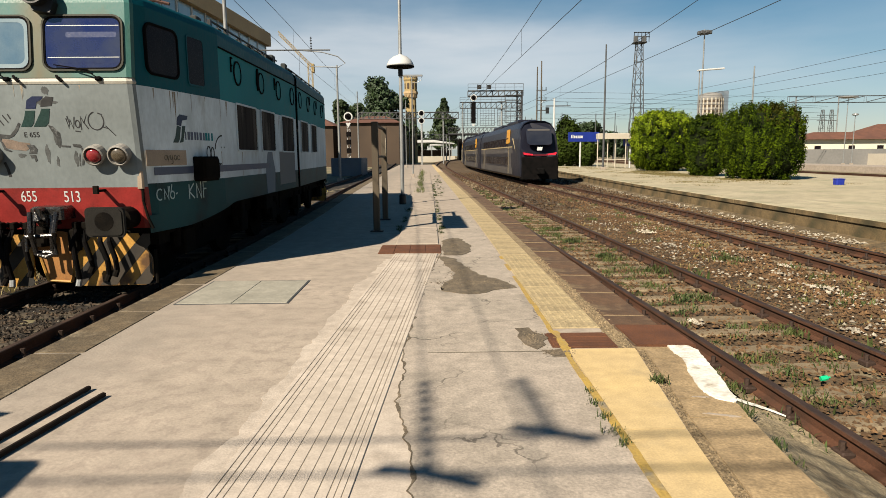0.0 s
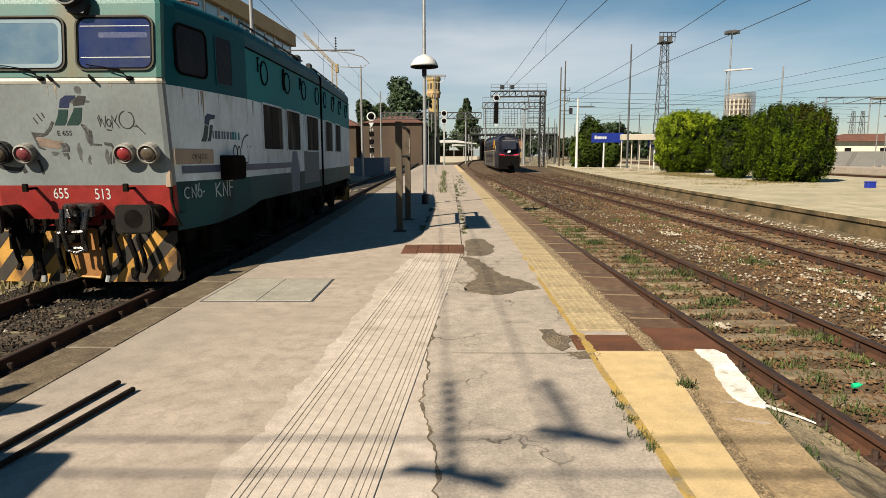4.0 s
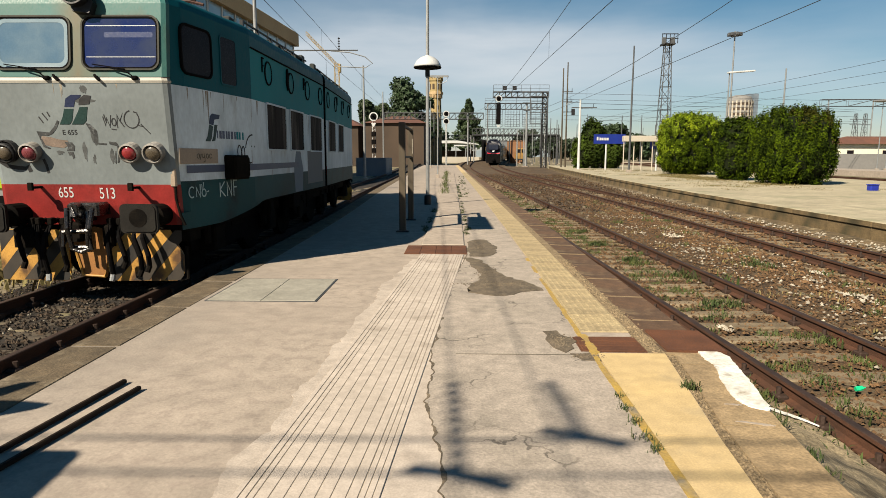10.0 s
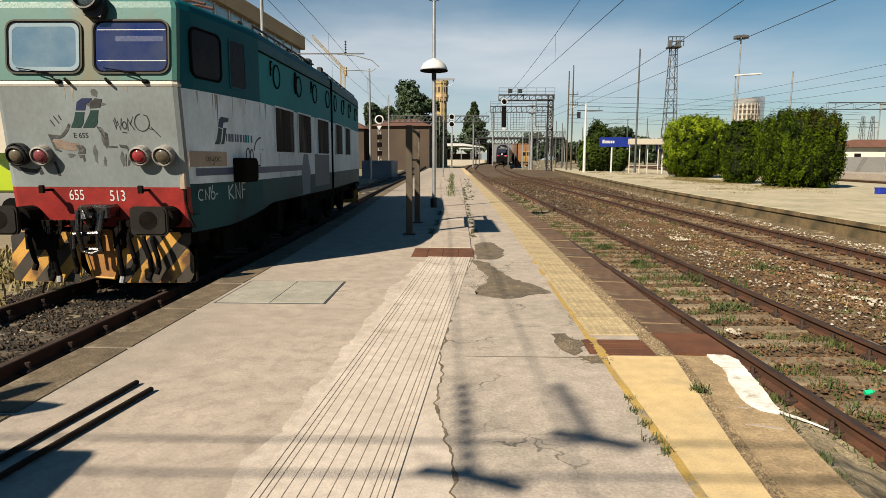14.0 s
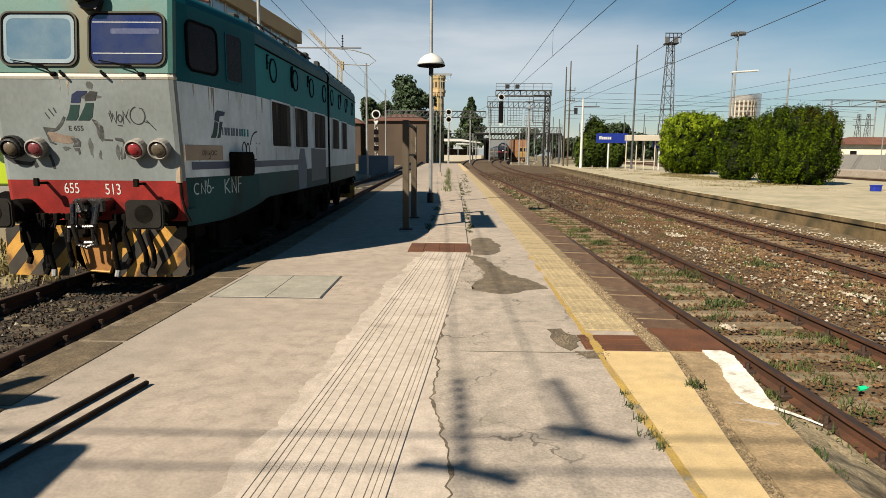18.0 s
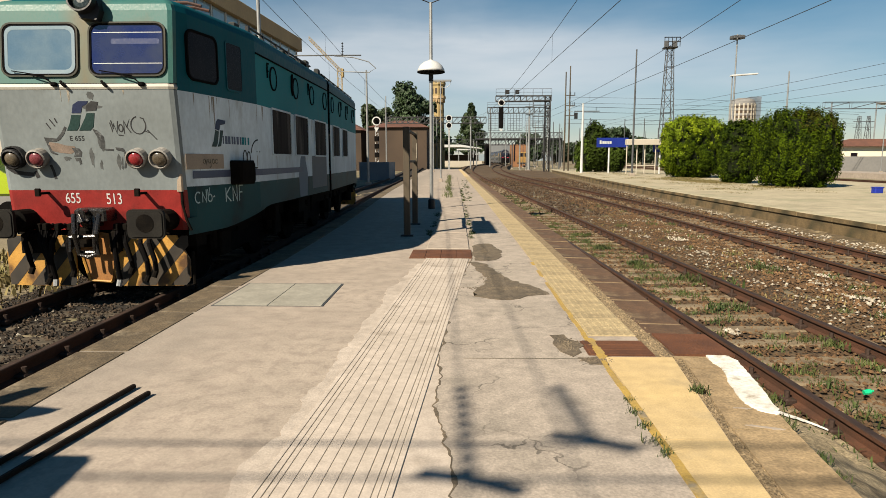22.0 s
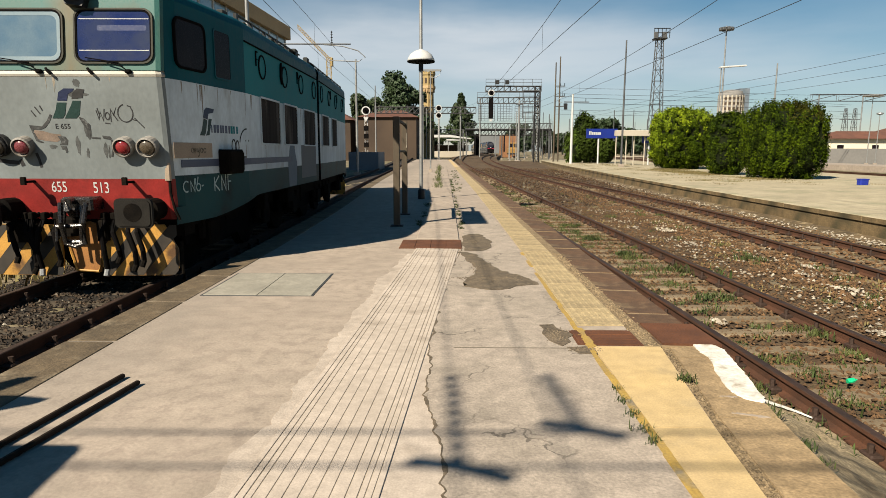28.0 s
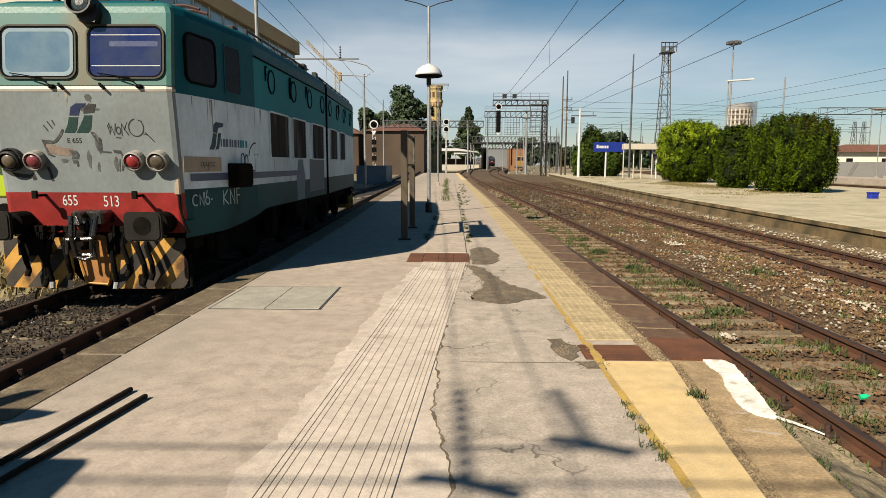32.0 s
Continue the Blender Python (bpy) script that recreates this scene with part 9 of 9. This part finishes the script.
def shrub(x, y, z, rx, ry, h, kinds, label, clumps, per, seed, size, boxy=0.5, category="shrub", group="clipped shrubs", tall=1.6, thin=0.55, clump=0.22, pick=None):
    """A dense shrub: clumps of leaves over a near-black core; kinds are (name, material, label), pick sorts a clump to
    one of them.
    """
    s = thing("shrub", pose(x, y, z), label, category, group)
    rng = np.random.default_rng(seed)
    bm = bmesh.new()
    for k in range(7):
        a = rng.uniform(0, 6.28)
        e = (0.5 * rx * math.cos(a), 0.5 * ry * math.sin(a), h * rng.uniform(0.4, 0.7))
        tube(bm, [(0.15 * e[0], 0.15 * e[1], 0), (0.5 * e[0], 0.5 * e[1], e[2] * 0.5), e], 0.07, 6, 0.02)
    part("stem", bm, M["bark"], s)
    p = 2.0 + 3.0 * boxy
    def skin(d):
        r = 1 / (np.abs(d[:, 0]) ** p + np.abs(d[:, 1]) ** p + np.abs(d[:, 2]) ** p) ** (1 / p)
        return r[:, None] * d
    d = rng.normal(0, 1, (clumps, 3))
    d /= np.linalg.norm(d, axis=1)[:, None]
    lump = np.array([0.05 * noise.noise(Vector(q) * 2.6 + Vector((seed, 0, 0))) for q in d])
    dim = np.array([rx, ry, h / 2])
    cen = skin(d) * (0.93 + lump + rng.normal(0, 0.045, clumps))[:, None] * dim + np.array([0, 0, h / 2])
    # gaps where the near-black core shows
    full = np.array([noise.noise(Vector((c[0] / 0.34, c[1] / 0.34, c[2] / (0.34 * tall))) + Vector((0, 0, seed))) > -0.10 for c in cen])
    cen, d = cen[full], d[full]
    which = [0 if pick is None else pick(Vector(c), rng) for c in cen]
    out = np.sign(cen - np.array([0, 0, h / 2])) * np.abs((cen - np.array([0, 0, h / 2])) / dim) ** (p - 1)
    out /= np.linalg.norm(out, axis=1)[:, None] + 1e-9
    for k, (name, material, lab) in enumerate(kinds):
        P, N = [], []
        for c, o, w in zip(cen, out, which):
            if w != k:
                continue
            q = rng.normal(0, 1, (per, 3))
            q /= np.linalg.norm(q, axis=1)[:, None]
            cs = clump * rng.uniform(0.6, 1.3)
            P.append(c + q * np.array([1, 1, tall]) * cs * rng.uniform(0.5, 1.0, (per, 1)))
            N.append(q * 0.8 + o)
        if P:
            P = np.concatenate(P)
            P[:, 2] = np.clip(P[:, 2], 0.02, None)
            leaf_cloud(name, P, np.concatenate(N), size, M[material], s, lab, seed=seed + k, thin=thin)
    # closed near-black core, coloured as the shade between the clumps
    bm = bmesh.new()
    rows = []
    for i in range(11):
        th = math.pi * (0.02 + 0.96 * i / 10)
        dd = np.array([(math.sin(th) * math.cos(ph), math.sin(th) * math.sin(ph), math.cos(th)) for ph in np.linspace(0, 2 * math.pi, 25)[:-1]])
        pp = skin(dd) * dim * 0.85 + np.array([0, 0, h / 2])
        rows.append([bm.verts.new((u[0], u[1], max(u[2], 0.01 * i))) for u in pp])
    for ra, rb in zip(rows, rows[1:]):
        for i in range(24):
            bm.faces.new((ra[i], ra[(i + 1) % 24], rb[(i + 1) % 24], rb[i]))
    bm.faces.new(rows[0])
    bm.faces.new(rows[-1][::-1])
    part("inner_growth", bm, M["shrub_shade"], s, "near-black core standing for the shade inside")
    return s


def tree(x, y, z, h, r, material, label, n, seed, size, trunk=0.35, cone=False):
    t = thing("tree", pose(x, y, z), label, "tree", "far trees")
    rng = np.random.default_rng(seed)
    bm = bmesh.new()
    tube(bm, [(0, 0, 0), (0.1, 0, h * 0.35), (0.0, 0.1, h * 0.8)], trunk, 8, trunk * 0.3)
    part("trunk", bm, M["bark"], t)
    bm = bmesh.new()
    P, N = [], []
    lumps = 70 if cone else 34
    for k in range(lumps):
        a, lv = rng.uniform(0, 6.28), (0.24 + 0.74 * (k / lumps) ** 0.85 if cone else rng.uniform(0.22, 0.95))
        rad = r * ((1.0 - lv) * 1.45 if cone else math.sin(math.pi * min(lv * 0.8 + 0.14, 1)) ** 0.7) * rng.uniform(0.25, 0.8)
        c = np.array([rad * math.cos(a), rad * math.sin(a), lv * h])
        tube(bm, [(0, 0, max(c[2] - 0.22 * h, 0.1 * h)), tuple(c)], trunk * 0.3, 5, 0.03)
        d = rng.normal(0, 1, (n // lumps, 3))
        d /= np.linalg.norm(d, axis=1)[:, None]
        lump = rng.uniform(0.22, 0.40) * (1.15 - lv if cone else 1)
        P.append(c + d * np.array([1, 1, 0.75]) * r * lump * rng.uniform(0.55, 1.1, (n // lumps, 1)))
        N.append(d)
    part("limbs", bm, M["bark"], t)
    leaf_cloud("crown", np.concatenate(P), np.concatenate(N), size, M[material], t, seed=seed)
    return t


def lime_pick(c, rng):
    return 0 if c.z > 4.3 + rng.normal(0, 0.9) or c.x < -2.3 + rng.normal(0, 0.5) else 1


def brown_pick(c, rng):
    k = noise.noise(c * 0.7 + Vector((3, 1, 2)))
    return 1 if c.z > 3.0 + rng.normal(0, 0.5) and c.x > -0.6 and k > -0.15 and rng.random() < 0.55 else (2 if rng.random() < 0.45 else 0)


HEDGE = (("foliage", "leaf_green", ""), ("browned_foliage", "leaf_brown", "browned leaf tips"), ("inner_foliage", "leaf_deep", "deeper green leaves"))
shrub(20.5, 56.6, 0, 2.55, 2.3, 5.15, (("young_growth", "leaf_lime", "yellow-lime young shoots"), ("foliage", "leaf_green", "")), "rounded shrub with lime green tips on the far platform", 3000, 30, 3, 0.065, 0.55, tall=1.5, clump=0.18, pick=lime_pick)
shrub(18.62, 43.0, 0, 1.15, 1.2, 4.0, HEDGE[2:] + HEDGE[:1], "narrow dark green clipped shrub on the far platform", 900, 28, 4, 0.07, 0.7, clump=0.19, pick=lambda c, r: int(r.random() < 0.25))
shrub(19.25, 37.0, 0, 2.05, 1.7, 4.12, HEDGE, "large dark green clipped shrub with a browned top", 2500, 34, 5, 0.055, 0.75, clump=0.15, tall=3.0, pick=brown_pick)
BUSH = (("foliage", "leaf_bush", ""),)
shrub(17.9, 84, -0.2, 1.55, 1.6, 6.6, BUSH, "tall dark bush behind the station sign", 300, 26, 6, 0.17, 0.0, "bush", "bushes", clump=0.45)
shrub(20.3, 84, -0.2, 1.4, 1.5, 3.9, BUSH, "low dark bush behind the station sign", 200, 26, 7, 0.17, 0.1, "bush", "bushes", clump=0.4)
shrub(16.5, 84, -0.2, 1.25, 1.3, 4.3, BUSH, "dark bush behind the station sign", 200, 26, 8, 0.16, 0.0, "bush", "bushes", clump=0.4)
tree(-11.0, 150, -0.4, 20.0, 7.4, "leaf_dark", "large dark broadleaf tree", 15000, 21, 0.42)
tree(-20.5, 150, -0.4, 14.8, 4.4, "leaf_mid", "dark broadleaf tree behind the warehouse", 9000, 22, 0.42)
tree(4.2, 216, -0.4, 21.0, 7.6, "leaf_mid", "broad conical tree beyond the canopy", 12000, 23, 0.45, 0.4, True)
tree(-19.0, 160, -0.4, 14.8, 4.2, "leaf_mid", "dark broadleaf tree behind the warehouse", 7000, 24, 0.42)
tree(42.0, 170, -0.4, 10.2, 4.5, "leaf_dark", "spreading dark pine beyond the sidings", 5000, 25, 0.4)
for k in range(10):
    y = 210 + 25 * (k % 4)
    if 3 <= k <= 4:
        continue
    if k > 4:
        y += 40
    tree(-34 + 13 * k + rm.uniform(-3, 3), y, -0.4, rm.uniform(9, 13), 7.5, "leaf_dark", "low dark tree in the distance", 3200, 40 + k, 0.7)


def hills():
    bm = bmesh.new()
    rng = np.random.default_rng(30)
    lo, hi = [], []
    for k in range(60):
        x = -1500 + 50 * k
        lo.append(bm.verts.new((x, 1500, -5)))
        hi.append(bm.verts.new((x, 1500, 10 + 9 * noise.noise((x * 0.004, 0, 0)) + rng.uniform(0, 5))))
    for i in range(59):
        bm.faces.new((lo[i], lo[i + 1], hi[i + 1], hi[i]))
    tagged(part("backdrop", bm, M["haze"], None, "hazy town skyline on the horizon"), category="backdrop", kind="structure")


hills()

# ---------------------------------------------------------------- small litter
bm = bmesh.new()
lathe(bm, [(0.035, 0), (0.04, 0.05), (0.035, 0.1), (0.012, 0.12), (0.012, 0.14)], 8, Matrix.Translation((3.56, 5.44, Z_R - 0.10)) @ Matrix.Scale(0.62, 4) @ Matrix.Rotation(radians(80), 4, "Y"))
tagged(part("crushed_bottle", bm, mat("green_plastic", (0.01, 0.42, 0.19), None, 3, 0.3), None, "green plastic bottle lying in the ballast"), category="bottle")

motions()
